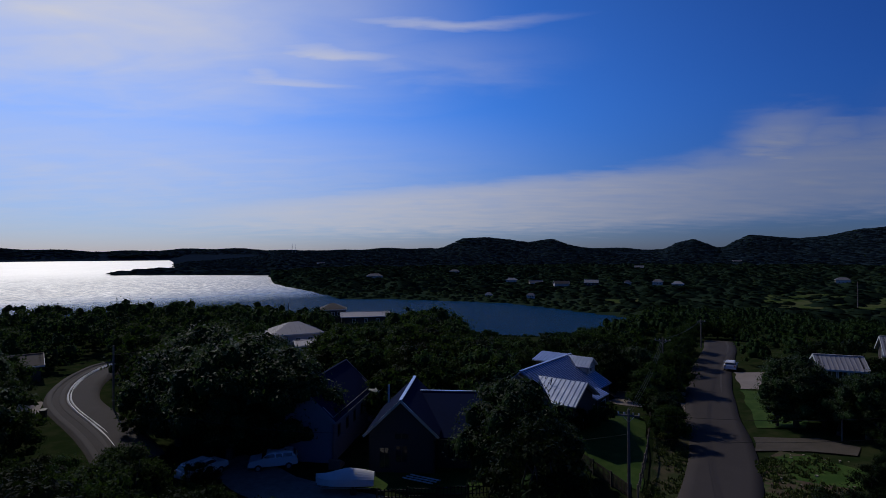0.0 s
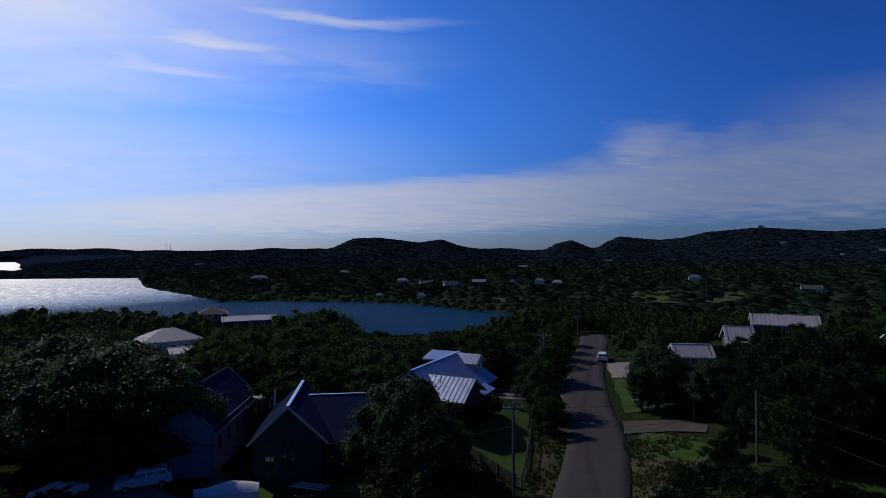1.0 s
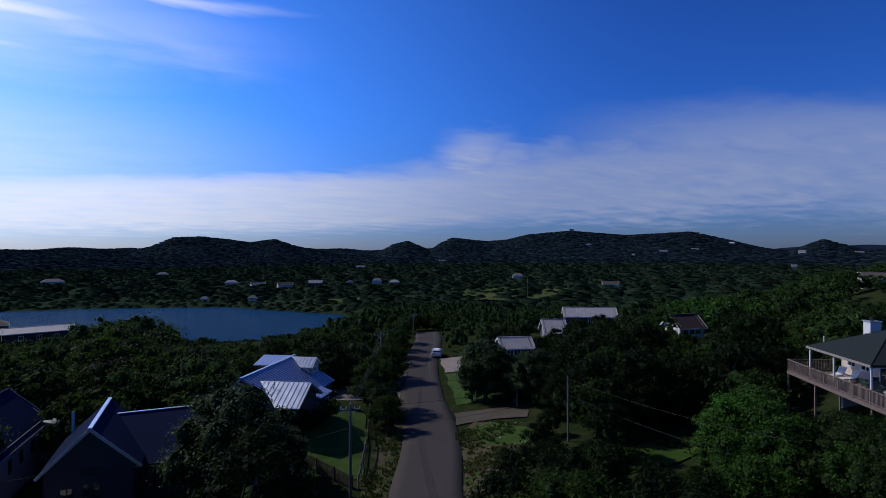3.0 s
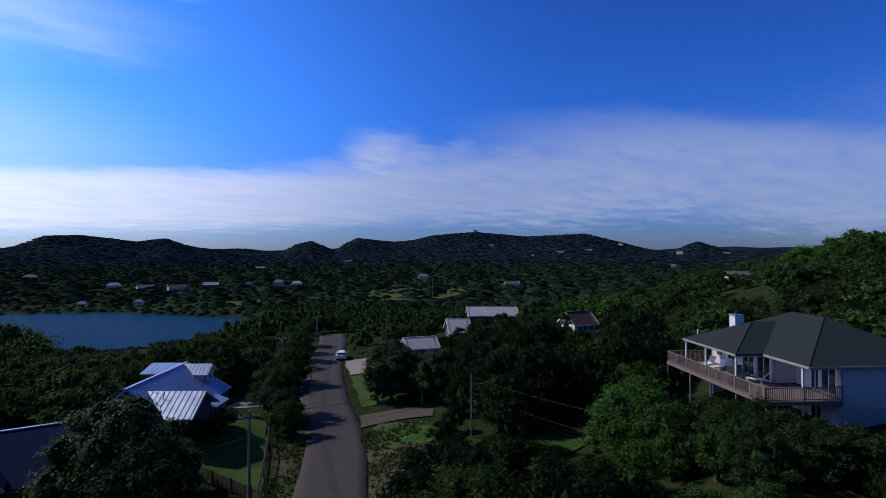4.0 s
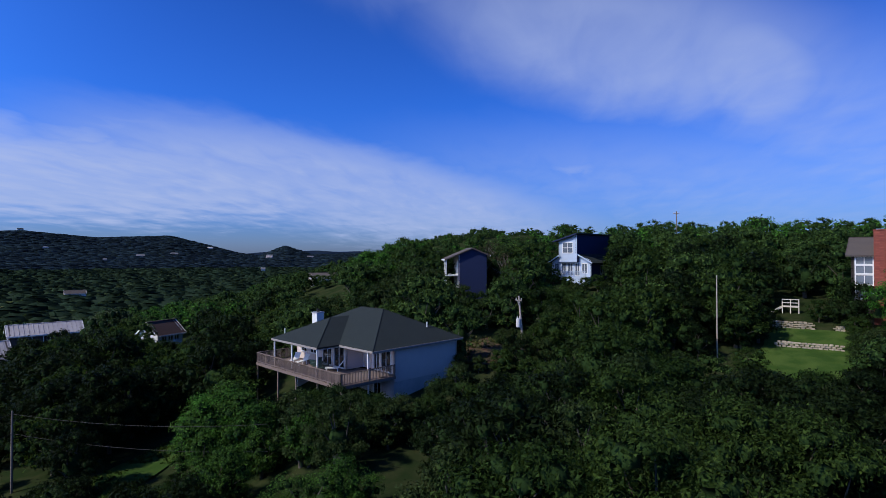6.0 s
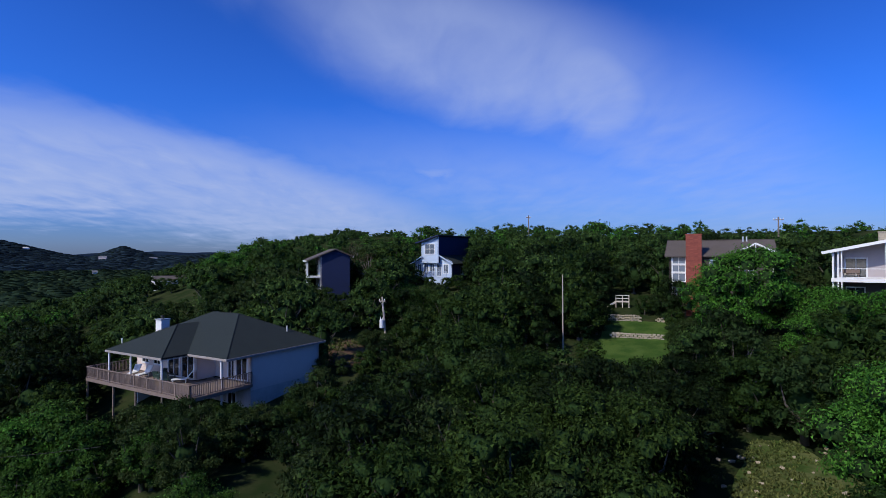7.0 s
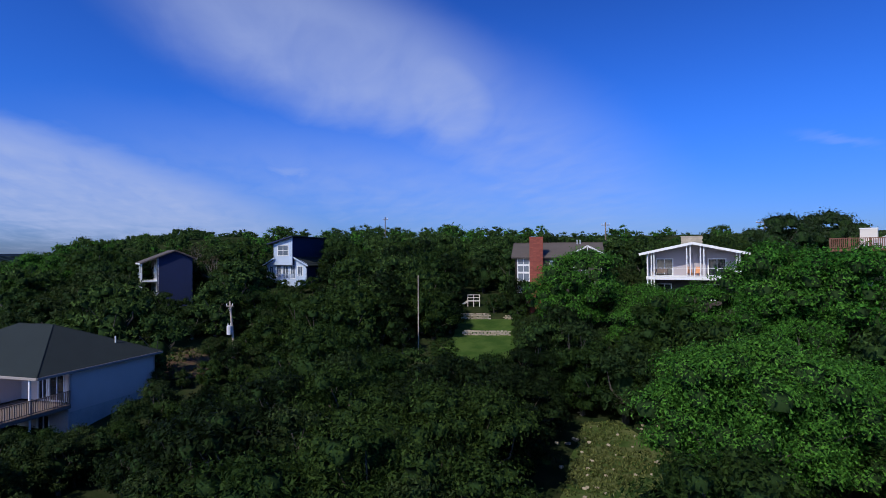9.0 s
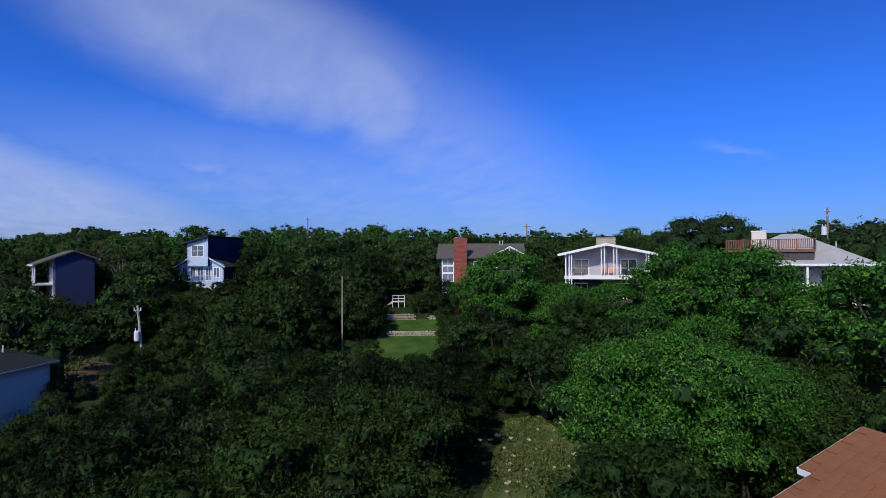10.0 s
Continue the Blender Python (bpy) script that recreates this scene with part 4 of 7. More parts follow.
    walling(h, -1.0, 5.15, 12.95, 5.15, -3, 2.9, BLOCKWORK, [(2.0, 0.9, 3.2, 2.0), (6.0, 0.9, 7.2, 2.0), (10.9, 0.8, 12.1, 2.0)], glass=GLASS)
    walling(h, -1.0, 3.35, -0.98, 5.15, -3, 2.9, BLOCKWORK)
    chimney(h, -0.5, 5.6, e + 0.4, e + 2.1, 0.95, 0.9, WHITE, STEEL)
    for px, py, pz in ((11.3, 10.9, e + 1.3), (0.6, 1.0, e + 0.6)):
        v, f = tube([(px, py, pz - 0.4), (px, py, pz + 0.35)], [0.06, 0.06], 6)
        part("vent_pipe", Shape().add(v, f), WHITE, h)
    # the deck
    d = part("deck", Shape().box(-1.9, -0.85, 2.72, 13.2, -0.75, 3.0).box(13.2, -0.85, 2.72, 13.3, 5.1, 3.0).box(-1.95, -0.75, 2.72, -1.85, 3.3, 3.0), DECKWOOD, h, "weathered wooden deck")
    plank = Shape().box(0, 0, 0, 15.0, 0.17, 0.04).mesh("plank", DECKWOOD)
    for i in range(22):
        part("plank", plank, DECKWOOD, d).location = (-1.85, -0.74 + i * 0.185, 2.98)
    short = Shape().box(0, 0, 0, 4.85, 0.17, 0.04).mesh("plank", DECKWOOD)
    for i in range(10):
        part("plank", short, DECKWOOD, d).location = (8.3, 3.33 + i * 0.185, 2.98)
    joist = Shape().box(0, 0, 0, 0.06, 5.8, 0.22).mesh("joist", DECKWOOD)
    for i in range(16):
        part("joist", joist, DECKWOOD, d).location = (-1.7 + i * 0.98, -0.72, 2.74)
    railing(h, (-1.85, -0.8), (13.25, -0.8), 3.02, 1.0, DECKWOOD, 0.13, 0.1, 1.9)
    railing(h, (13.25, -0.8), (13.25, 5.0), 3.02, 1.0, DECKWOOD, 0.16, 0.1, 2.9, 0.05)
    railing(h, (-1.85, -0.8), (-1.85, 3.2), 3.02, 1.0, DECKWOOD, 0.13, 0.1, 2.0)
    for px, py, z0, z1 in ((-1.8, -0.75, -2.5, 2.72), (2.2, -0.6, -2.5, 2.72), (5.6, -0.6, -2.2, 2.72), (9.3, -0.6, -2.0, 2.72), (13.0, -0.6, -1.6, 2.72),
                           (0.15, 0.1, 3.0, e - 0.2), (3.6, 0.1, 3.0, e - 0.2), (8.15, 0.1, 3.0, e - 0.2), (12.6, 2.5, -1.2, e - 0.2)):
        part("post", Shape().box(px - 0.06, py - 0.06, z0, px + 0.06, py + 0.06, z1), WHITE if z1 > 3 else DECKWOOD, h)
    m = h.matrix_basis
    # loose furniture on the deck
    chair = thing("deck_chair", "dark green plastic deck chair", "chair", 0, 0, 0, group="chairs on the deck")
    part("seat", Shape().box(-0.27, -0.27, 0.36, 0.27, 0.27, 0.42), FURNITURE, chair, bevel=0.015)
    part("backrest", Shape().prism([(-0.27, 0.22, 0.42), (0.27, 0.22, 0.42), (0.25, 0.4, 0.98), (-0.25, 0.4, 0.98)], (0, 0.05, 0.0)), FURNITURE, chair)
    leg = Shape().box(-0.025, -0.025, 0, 0.025, 0.025, 0.37).mesh("leg", FURNITURE)
    for sx in (-1, 1):
        for sy in (-1, 1):
            part("leg", leg, FURNITURE, chair).location = (sx * 0.23, sy * 0.23, 0)
        part("armrest", Shape().box(sx * 0.3 - 0.03, -0.27, 0.6, sx * 0.3 + 0.03, 0.3, 0.64).box(sx * 0.3 - 0.025, -0.27, 0, sx * 0.3 + 0.025, -0.22, 0.6), FURNITURE, chair)
    spots_ = ((5.4, 1.5, 200), (6.3, 2.2, 150), (6.9, 1.2, 80), (4.6, 2.4, 260))
    chair.matrix_basis = m @ pose(spots_[0][0], spots_[0][1], 3.02, 0, 0, spots_[0][2])
    for cx, cy, t in spots_[1:]:
        copy_thing(chair, m @ pose(cx, cy, 3.02, 0, 0, t))
    table = thing("deck_table", "round dark table standing on the deck", "table", 0, 0, 0)
    v, f = tube([(0, 0, 0.7), (0, 0, 0.74)], [0.6, 0.6], 16)
    part("tabletop", Shape().add(v, f).add([(0.6 * math.cos(i * math.tau / 16), 0.6 * math.sin(i * math.tau / 16), 0.74) for i in range(16)], [tuple(range(16))]), FURNITURE, table)
    v, f = tube([(0, 0, 0), (0, 0, 0.7)], [0.06, 0.05], 8)
    part("pedestal", Shape().add(v, f), FURNITURE, table)
    table.matrix_basis = m @ pose(5.9, 1.6, 3.02)
    lounger = thing("sun_lounger", "white sun lounger with its back raised on the deck", "lounger", 0, 0, 0, group="loungers on the deck")
    part("seat", Shape().box(-0.3, -0.9, 0.3, 0.3, 0.3, 0.38), WHITE, lounger, bevel=0.02)
    part("backrest", Shape().prism([(-0.3, 0.3, 0.38), (0.3, 0.3, 0.38), (0.3, 0.75, 0.95), (-0.3, 0.75, 0.95)], (0, 0.07, 0)), WHITE, lounger)
    leg = Shape().box(-0.03, -0.03, 0, 0.03, 0.03, 0.3).mesh("leg", WHITE)
    for lx, ly in ((-0.25, -0.8), (0.25, -0.8), (-0.25, 0.25), (0.25, 0.25)):
        part("leg", leg, WHITE, lounger).location = (lx, ly, 0)
    lounger.matrix_basis = m @ pose(1.3, 1.7, 3.02, 0, 0, 30)
    copy_thing(lounger, m @ pose(2.6, 1.9, 3.02, 0, 0, 15))
    copy_thing(lounger, m @ pose(7.7, 2.3, 3.02, 0, 0, -40))


FURNITURE = material("dark_green_plastic", (0.03, 0.06, 0.05), 0.5, vary=0.1)
hillside_house()


# ---- light blue house with the tall tower ----
def tower_house():
    x, y = polar(-94.2, 96)
    h = thing("tower_house", "light blue hillside house with a shed-roofed upper storey", "house", x, y, 37.6, -125.4)
    HOUSES.append((x, y, 5.0))
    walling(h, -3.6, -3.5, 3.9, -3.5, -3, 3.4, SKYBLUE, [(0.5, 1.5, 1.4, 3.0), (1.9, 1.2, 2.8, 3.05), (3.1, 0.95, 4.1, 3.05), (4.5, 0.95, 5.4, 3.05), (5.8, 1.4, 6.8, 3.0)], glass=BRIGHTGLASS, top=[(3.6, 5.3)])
    # right and back walls in NAVY: their shade painted as a darker blue
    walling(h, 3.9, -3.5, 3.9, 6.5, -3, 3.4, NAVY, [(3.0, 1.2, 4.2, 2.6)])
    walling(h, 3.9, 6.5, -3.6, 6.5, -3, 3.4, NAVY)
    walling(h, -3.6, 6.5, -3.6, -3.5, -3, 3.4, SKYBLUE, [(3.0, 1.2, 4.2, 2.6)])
    for ex in (-4.1, 4.4):
        slope(h, [(ex, -4.0, 3.1), (ex, 6.8, 3.1), (0, 6.8, 5.4), (0, -4.0, 5.4)], DARKROOF)
        part("fascia", Shape().beam((ex, -4.03, 3.05), (0, -4.03, 5.35), 0.06, 0.2), SKYBLUE, h)
    # upper storey, its roof rising to one side
    walling(h, -1.8, -4.2, 1.6, -4.2, 3.2, 6.9, SKYBLUE, [(0.75, 4.7, 2.75, 6.45)], glass=BRIGHTGLASS, bars=1, top=[(3.4, 7.8), (0.0, 6.9)])
    part("transom", Shape().box(-1.0, -4.22, 5.54, 0.9, -4.12, 5.62), WHITE, h)
    walling(h, 1.6, -4.2, 1.6, 6.4, 3.2, 7.8, NAVY, label="side wall with its shade painted in dark blue")
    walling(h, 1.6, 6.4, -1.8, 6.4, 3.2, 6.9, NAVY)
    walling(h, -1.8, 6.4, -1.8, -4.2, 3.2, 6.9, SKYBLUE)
    slope(h, [(-2.6, -4.8, 6.72), (-2.6, 6.8, 6.72), (2.0, 6.8, 7.98), (2.0, -4.8, 7.98)], DARKROOF, 0.18)
    part("fascia", Shape().beam((-2.6, -4.83, 6.62), (2.0, -4.83, 7.88), 0.06, 0.2), NAVY, h)
    part("corner_board", Shape().box(1.5, -4.28, 3.2, 1.72, -4.16, 7.7), SKYBLUE, h)
    part("balcony", Shape().box(-2.6, -4.9, 0.6, 3.6, -3.52, 0.8), SKYBLUE, h)
    part("skirt", Shape().box(0.2, -4.85, -1.2, 3.5, -4.75, 0.6), SKYBLUE, h)
    railing(h, (-2.6, -4.85), (3.6, -4.85), 0.8, 0.95, SKYBLUE, 0.2, 0.08, 2.0)


tower_house()


# ---- slate blue house ----
def slate_house():
    x, y = polar(-82.7, 86)
    h = thing("slate_house", "slate blue house with a brown gable roof and white porch", "house", x, y, 36.4, -82.7 + 8)
    HOUSES.append((x, y, 4.5))
    walling(h, -2.2, -3, 2.2, -3, -4, 5.7, NAVY, top=[(2.2, 6.6)], label="slate blue gable wall in the shade")
    walling(h, 2.2, -3, 2.2, 3.5, -4, 5.7, NAVY)
    walling(h, 2.2, 3.5, -2.2, 3.5, -4, 5.7, NAVY)
    walling(h, -2.2, 3.5, -2.2, -3, -4, 5.7, WHITE, [(1.0, 3.6, 2.2, 5.0), (3.2, 3.6, 4.6, 5.0), (3.4, 0.8, 4.6, 2.2)])
    for ex, ez in ((-4.3, 4.95), (2.7, 5.6)):
        slope(h, [(ex, -3.4, ez), (ex, 4.0, ez), (0, 4.0, 6.75), (0, -3.4, 6.75)], TANROOF)
        part("fascia", Shape().beam((ex, -3.4, ez - 0.08), (ex, 4.0, ez - 0.08), 0.06, 0.2), WHITE, h)
    part("porch", Shape().box(-4.1, -2.8, 2.4, -2.2, 3.4, 2.6), WHITE, h)
    for py in (-2.7, -0.7, 1.3, 3.3):
        part("post", Shape().box(-4.1, py - 0.07, -3, -3.96, py + 0.07, 4.95), WHITE, h)
    railing(h, (-4.05, -2.7), (-4.05, 3.3), 2.6, 0.95, WHITE, 0.2, 0.08, 3.0)


slate_house()


# ---- brown house with the brick chimney ----
def brick_house():
    az_, r = -121.2, 77
    x, y = polar(az_, r)
    h = thing("brick_house", "brown house with a long shingle roof and red brick chimney", "house", x, y, 36.6, az_)
    HOUSES.append((x, y, 7.5))
    walling(h, -5.6, -3.5, 5.6, -3.5, -3, 5.5, DARKSIDING, [(0.35, 0.6, 1.9, 1.9), (0.35, 2.1, 1.9, 3.2), (0.35, 3.3, 1.9, 4.2), (0.35, 4.3, 1.9, 5.2), (4.6, 3.3, 5.6, 4.8), (8.2, 2.4, 9.2, 4.6)], glass=BRIGHTGLASS)
    walling(h, 5.6, -3.5, 5.6, 4.5, -3, 5.5, DARKSIDING, top=[(4.0, 7.3)])
    walling(h, 5.6, 4.5, -5.6, 4.5, -3, 5.5, DARKSIDING)
    walling(h, -5.6, 4.5, -5.6, -3.5, -3, 5.5, DARKSIDING, top=[(4.0, 7.3)])
    gable_roof(h, -5.6, -3.5, 5.6, 4.5, 5.55, 1.75, TANROOF, 0.45, trim=DARKSIDING)
    c = chimney(h, -2.75, -3.9, -2, 7.9, 1.75, 0.8, BRICK, BRICK, False)
    # the bricks of its face
    brick = Shape().box(-0.2, -0.02, -0.07, 0.2, 0.02, 0.07).mesh("brick", BRICK)
    for row in range(28):
        for i in range(4):
            bx = -3.42 + i * 0.43 + (0.1 if row % 2 else 0)
            part("brick", brick, BRICK, c).location = (bx, -4.31, 3.0 + row * 0.172)
    # small gabled porch
    for s_ in (-1, 1):
        slope(h, [(3.8 + s_ * 2.0, -4.9, 5.75), (3.8 + s_ * 2.0, -2.0, 5.75), (3.8, -2.0, 6.8), (3.8, -4.9, 6.8)], TANROOF, 0.12)
        part("fascia", Shape().beam((3.8 + s_ * 2.0, -4.92, 5.7), (3.8, -4.92, 6.74), 0.06, 0.2), WHITE, h)
        part("post", Shape().box(3.8 + s_ * 1.7 - 0.07, -4.8, -1, 3.8 + s_ * 1.7 + 0.07, -4.66, 5.75), WHITE, h)
    part("tie_beam", Shape().beam((2.0, -4.9, 5.75), (5.6, -4.9, 5.75), 0.07, 0.16).beam((3.8, -4.9, 5.75), (3.8, -4.9, 6.7), 0.07), WHITE, h)
    part("vent_pipe", Shape().box(2.6, 0.0, 7.0, 2.75, 0.15, 7.7), STEEL, h)
    part("vent_pipe", Shape().box(3.0, 0.0, 7.0, 3.15, 0.15, 7.7), STEEL, h)


brick_house()


# ---- white house with the balcony ----
def balcony_house():
    az_, r = -134.0, 72.5
    x, y = polar(az_, r)
    z0 = 36.25
    h = thing("balcony_house", "white house with a low gable roof and a wide balcony", "house", x, y, z0, az_)
    HOUSES.append((x, y, 7.0))
    fl, ev = 3.3, 6.15  # balcony floor, wall head
    walling(h, -5.0, 0, 5.0, 0, fl, ev, SHADEWHITE, [(0.9, fl + 0.02, 2.8, fl + 2.1), (6.7, fl + 0.02, 8.6, fl + 2.1)], top=[(5.0, ev + 1.1)], label="pale wall behind the balcony")
    walling(h, 5.0, 0, 5.0, 9, -2, ev, WHITE)
    walling(h, 5.0, 9, -5.0, 9, -2, ev, WHITE)
    walling(h, -5.0, 9, -5.0, 0, -2, ev, WHITE)
    walling(h, -5.0, 0.02, 5.0, 0.02, -2, fl - 0.2, DARKSIDING, [(1.0, 0.4, 2.6, 2.3), (6.0, 0.4, 8.0, 2.3)])
    for sx in (-1, 1):
        slope(h, [(sx * 5.95, -2.4, ev - 0.1), (sx * 5.95, 9.5, ev - 0.1), (0, 9.5, ev + 1.2), (0, -2.4, ev + 1.2)], WHITE, 0.14, name="roof")
        part("fascia", Shape().beam((sx * 5.95, -2.43, ev - 0.2), (0, -2.43, ev + 1.1), 0.08, 0.3), WHITE, h)
        part("side_wall", Shape().box(sx * 5.0 - 0.08, -2.0, -2, sx * 5.0 + 0.08, 0, ev if sx < 0 else fl), WHITE, h)
    part("balcony", Shape().box(-5.1, -2.1, fl - 0.22, 5.1, 0, fl).box(-5.15, -2.16, fl - 0.4, 5.15, -2.06, fl - 0.02), WHITE, h)
    railing(h, (-4.6, -2.05), (5.0, -2.05), fl, 1.0, WHITE, 0, 0.09, 2.4)
    for px in (-4.55, -4.25, -0.62, -0.25, 0.85, 1.2, 4.6, 4.9):
        top_z = ev + 1.2 - abs(px) * (1.3 / 5.95) - 0.15
        part("post", Shape().box(px - 0.06, -2.15, -2 if abs(px) > 4 else fl, px + 0.06, -2.03, top_z), WHITE, h)
    c = chimney(h, -0.1, 3.0, ev, ev + 2.0, 2.4, 1.0, LIMESTONE, LIMESTONE, False)
    stone = Shape().box(-0.28, -0.03, -0.09, 0.28, 0.03, 0.09).mesh("stone", LIMESTONE, 0.01)
    for row in range(4):
        for i in range(4):
            part("stone", stone, LIMESTONE, c).location = (-0.97 + i * 0.59 + (0.12 if row % 2 else -0.05), 2.49, ev + 1.15 + row * 0.22)
    m = h.matrix_basis
    chair = thing("balcony_chair", "orange wooden chair on the balcony", "chair", 0, 0, 0, group="chairs on the balcony")
    part("seat", Shape().box(-0.3, -0.3, 0.35, 0.3, 0.3, 0.42), ORANGE, chair)
    part("backrest", Shape().prism([(-0.3, 0.25, 0.42), (0.3, 0.25, 0.42), (0.28, 0.42, 1.15), (-0.28, 0.42, 1.15)], (0, 0.05, 0)), ORANGE, chair)
    leg = Shape().box(-0.03, -0.03, 0, 0.03, 0.03, 0.36).mesh("leg", ORANGE)
    for lx in (-0.26, 0.26):
        for ly in (-0.26, 0.26):
            part("leg", leg, ORANGE, chair).location = (lx, ly, 0)
    chair.matrix_basis = m @ pose(-0.35, -1.0, fl, 0, 0, 10)
    copy_thing(chair, m @ pose(0.55, -1.0, fl, 0, 0, -10))
    bench = thing("balcony_bench", "dark slatted bench on the balcony", "bench", 0, 0, 0)
    part("seat", Shape().box(-0.8, -0.25, 0.38, 0.8, 0.25, 0.44), DECKWOOD, bench)
    part("backrest", Shape().box(-0.8, 0.2, 0.5, 0.8, 0.25, 0.9), DECKWOOD, bench)
    for lx in (-0.7, 0.7):
        part("leg", Shape().box(lx - 0.04, -0.2, 0, lx + 0.04, 0.2, 0.38), DECKWOOD, bench)
    bench.matrix_basis = m @ pose(-3.6, -1.0, fl)


# pale render greyed: the overhanging roof's shade put into the wall colour
SHADEWHITE = material("warm_grey_render", (0.34, 0.31, 0.33), 0.85, vary=0.08, scale=0.8, fine=18)
balcony_house()


# ---- grey-roofed house with the roof terrace ----
def terrace_house():
    az_, r = -150.6, 66
    x, y = polar(az_, r)
    h = thing("terrace_house", "house with a grey hip roof and a redwood roof terrace", "house", x, y, 36.5, az_)
    HOUSES.append((x, y, 8.0))
    hip_roof(h, -7.6, -5.0, 5.9, 7.0, 4.75, 3.0, GREYROOF)
    walling(h, -7.0, -3.0, 5.3, -3.0, -2, 4.6, STUCCO, [(6.0, 2.0, 7.4, 4.2), (8.6, 1.9, 9.6, 4.2)])
    walling(h, 5.3, -3.0, 5.3, 6.4, -2, 4.6, STUCCO)
    walling(h, 5.3, 6.4, -7.0, 6.4, -2, 4.6, STUCCO)
    walling(h, -7.0, 6.4, -7.0, -3.0, -2, 4.6, STUCCO)
    part("soffit", Shape().box(-7.5, -4.9, 4.45, 5.8, -3.0, 4.5), WHITE, h)
    part("porch", Shape().box(-4.5, -4.9, 1.6, 2.4, -3.0, 1.85), REDWOOD, h)
    railing(h, (-4.4, -4.8), (2.3, -4.8), 1.85, 1.0, WHITE, 0.17, 0.1, 2.2)
    for px in (-4.3, 0.55):
        part("post", Shape().box(px - 0.09, -4.85, -2, px + 0.09, -4.67, 4.45), WHITE, h)
    # terrace on the roof
    t = part("terrace", Shape().box(-6.2, -4.6, 5.85, 1.2, -0.8, 6.05), REDWOOD, h, "redwood roof terrace")
    part("terrace_wall", Shape().box(-3.0, -4.4, 4.4, 1.1, -1.0, 5.85), DARKSIDING, h)
    plank = Shape().box(0, 0, 0, 7.4, 0.17, 0.04).mesh("plank", REDWOOD)
    for i in range(20):
        part("plank", plank, REDWOOD, t).location = (-6.2, -4.6 + i * 0.19, 6.06)
    railing(h, (-6.2, -4.6), (1.2, -4.6), 6.1, 0.95, REDWOOD, 0.15, 0.12, 1.6, 0.07)
    railing(h, (1.2, -4.6), (1.2, -0.8), 6.1, 0.95, REDWOOD, 0.15, 0.12, 1.6, 0.07)
    chimney(h, -3.6, 0.0, 5.0, 8.0, 1.35, 1.1, STUCCO, WHITE, False)
    part("vent_pipe", Shape().box(3.0, 2.0, 6.2, 3.1, 2.1, 6.9), STEEL, h)


terrace_house()


# ---- house with the brown roof, just below the camera ----
def brown_house():
    h = thing("brown_house", "house with a warm brown shingle roof and white trim", "house", 5.05, -21.2, 27.0, -13)
    HOUSES.append((6.0, -22.5, 9.5))
    HOUSES.append((3.0, -22.5, 9.0))
    k, ridge, right = 0.4, 8.8, 5.7
    for sy in (1, -1):
        slope(h, [(-8, sy * 8.2, ridge - 8.2 * k), (right - 0.55, sy * 8.2, ridge - 8.2 * k), (right - 0.55, sy * 2.9, ridge - 2.9 * k), (-8, sy * 2.9, ridge - 2.9 * k)], BROWNROOF)
        slope(h, [(-8, sy * 2.9, ridge - 2.9 * k), (right, sy * 2.9, ridge - 2.9 * k), (right, 0, ridge), (-8, 0, ridge)], BROWNROOF)
        s = Shape().beam((right + 0.02, sy * 2.9, ridge - 2.9 * k - 0.14), (right + 0.02, 0, ridge - 0.14), 0.05, 0.2)
        s.beam((right - 0.53, sy * 8.2, ridge - 8.2 * k - 0.14), (right - 0.53, sy * 2.92, ridge - 2.92 * k - 0.14), 0.05, 0.2)
        s.beam((right - 0.55, sy * 2.92, ridge - 2.9 * k - 0.14), (right, sy * 2.92, ridge - 2.9 * k - 0.14), 0.05, 0.2)
        part("fascia", s, WHITE, h)
    # courses of shingles on the slope that the camera looks down on
    tab = Shape().prism([(0, 0, 0), (0.9, 0, 0), (0.9, -0.34, 0.136), (0, -0.34, 0.136)], (0, 0, -0.03)).mesh("shingle", BROWNROOF)
    roof = h.children[0]
    for row in range(22):
        for i in range(13):
            sx = right - 0.95 - (0.55 if row > 7 else 0) - i * 0.92 - (0.45 if row % 2 else 0)
            if sx > -7.9:
                part("shingle", tab, BROWNROOF, roof).location = (sx, 0.4 + row * 0.34, ridge - (0.4 + row * 0.34) * k + 0.045)
    walling(h, right - 1.0, -7.6, right - 1.0, 7.6, -1, 5.7, STUCCO, [(4.0, 1.0, 5.2, 2.2), (9.0, 1.0, 10.2, 2.2)], top=[(7.6, 8.6)])
    walling(h, right - 1.0, 7.6, -7.6, 7.6, -1, 5.6, STUCCO)
    walling(h, -7.6, 7.6, -7.6, -7.6, -1, 5.7, STUCCO, top=[(7.6, 8.6)])
    walling(h, -7.6, -7.6, right - 1.0, -7.6, -1, 5.6, STUCCO)


brown_house()


# ---- house with the ribbed metal roofs ----
DARKSTONE = material("brown_stone_wall", (0.075, 0.062, 0.055), 0.9, vary=0.3, scale=1.5, fine=8, bump=0.7)


SHADEROOF = material("blue_grey_metal_roof", (0.16, 0.20, 0.32), 0.4, 0.5, vary=0.12, scale=0.8, fine=6, bump=0.05)


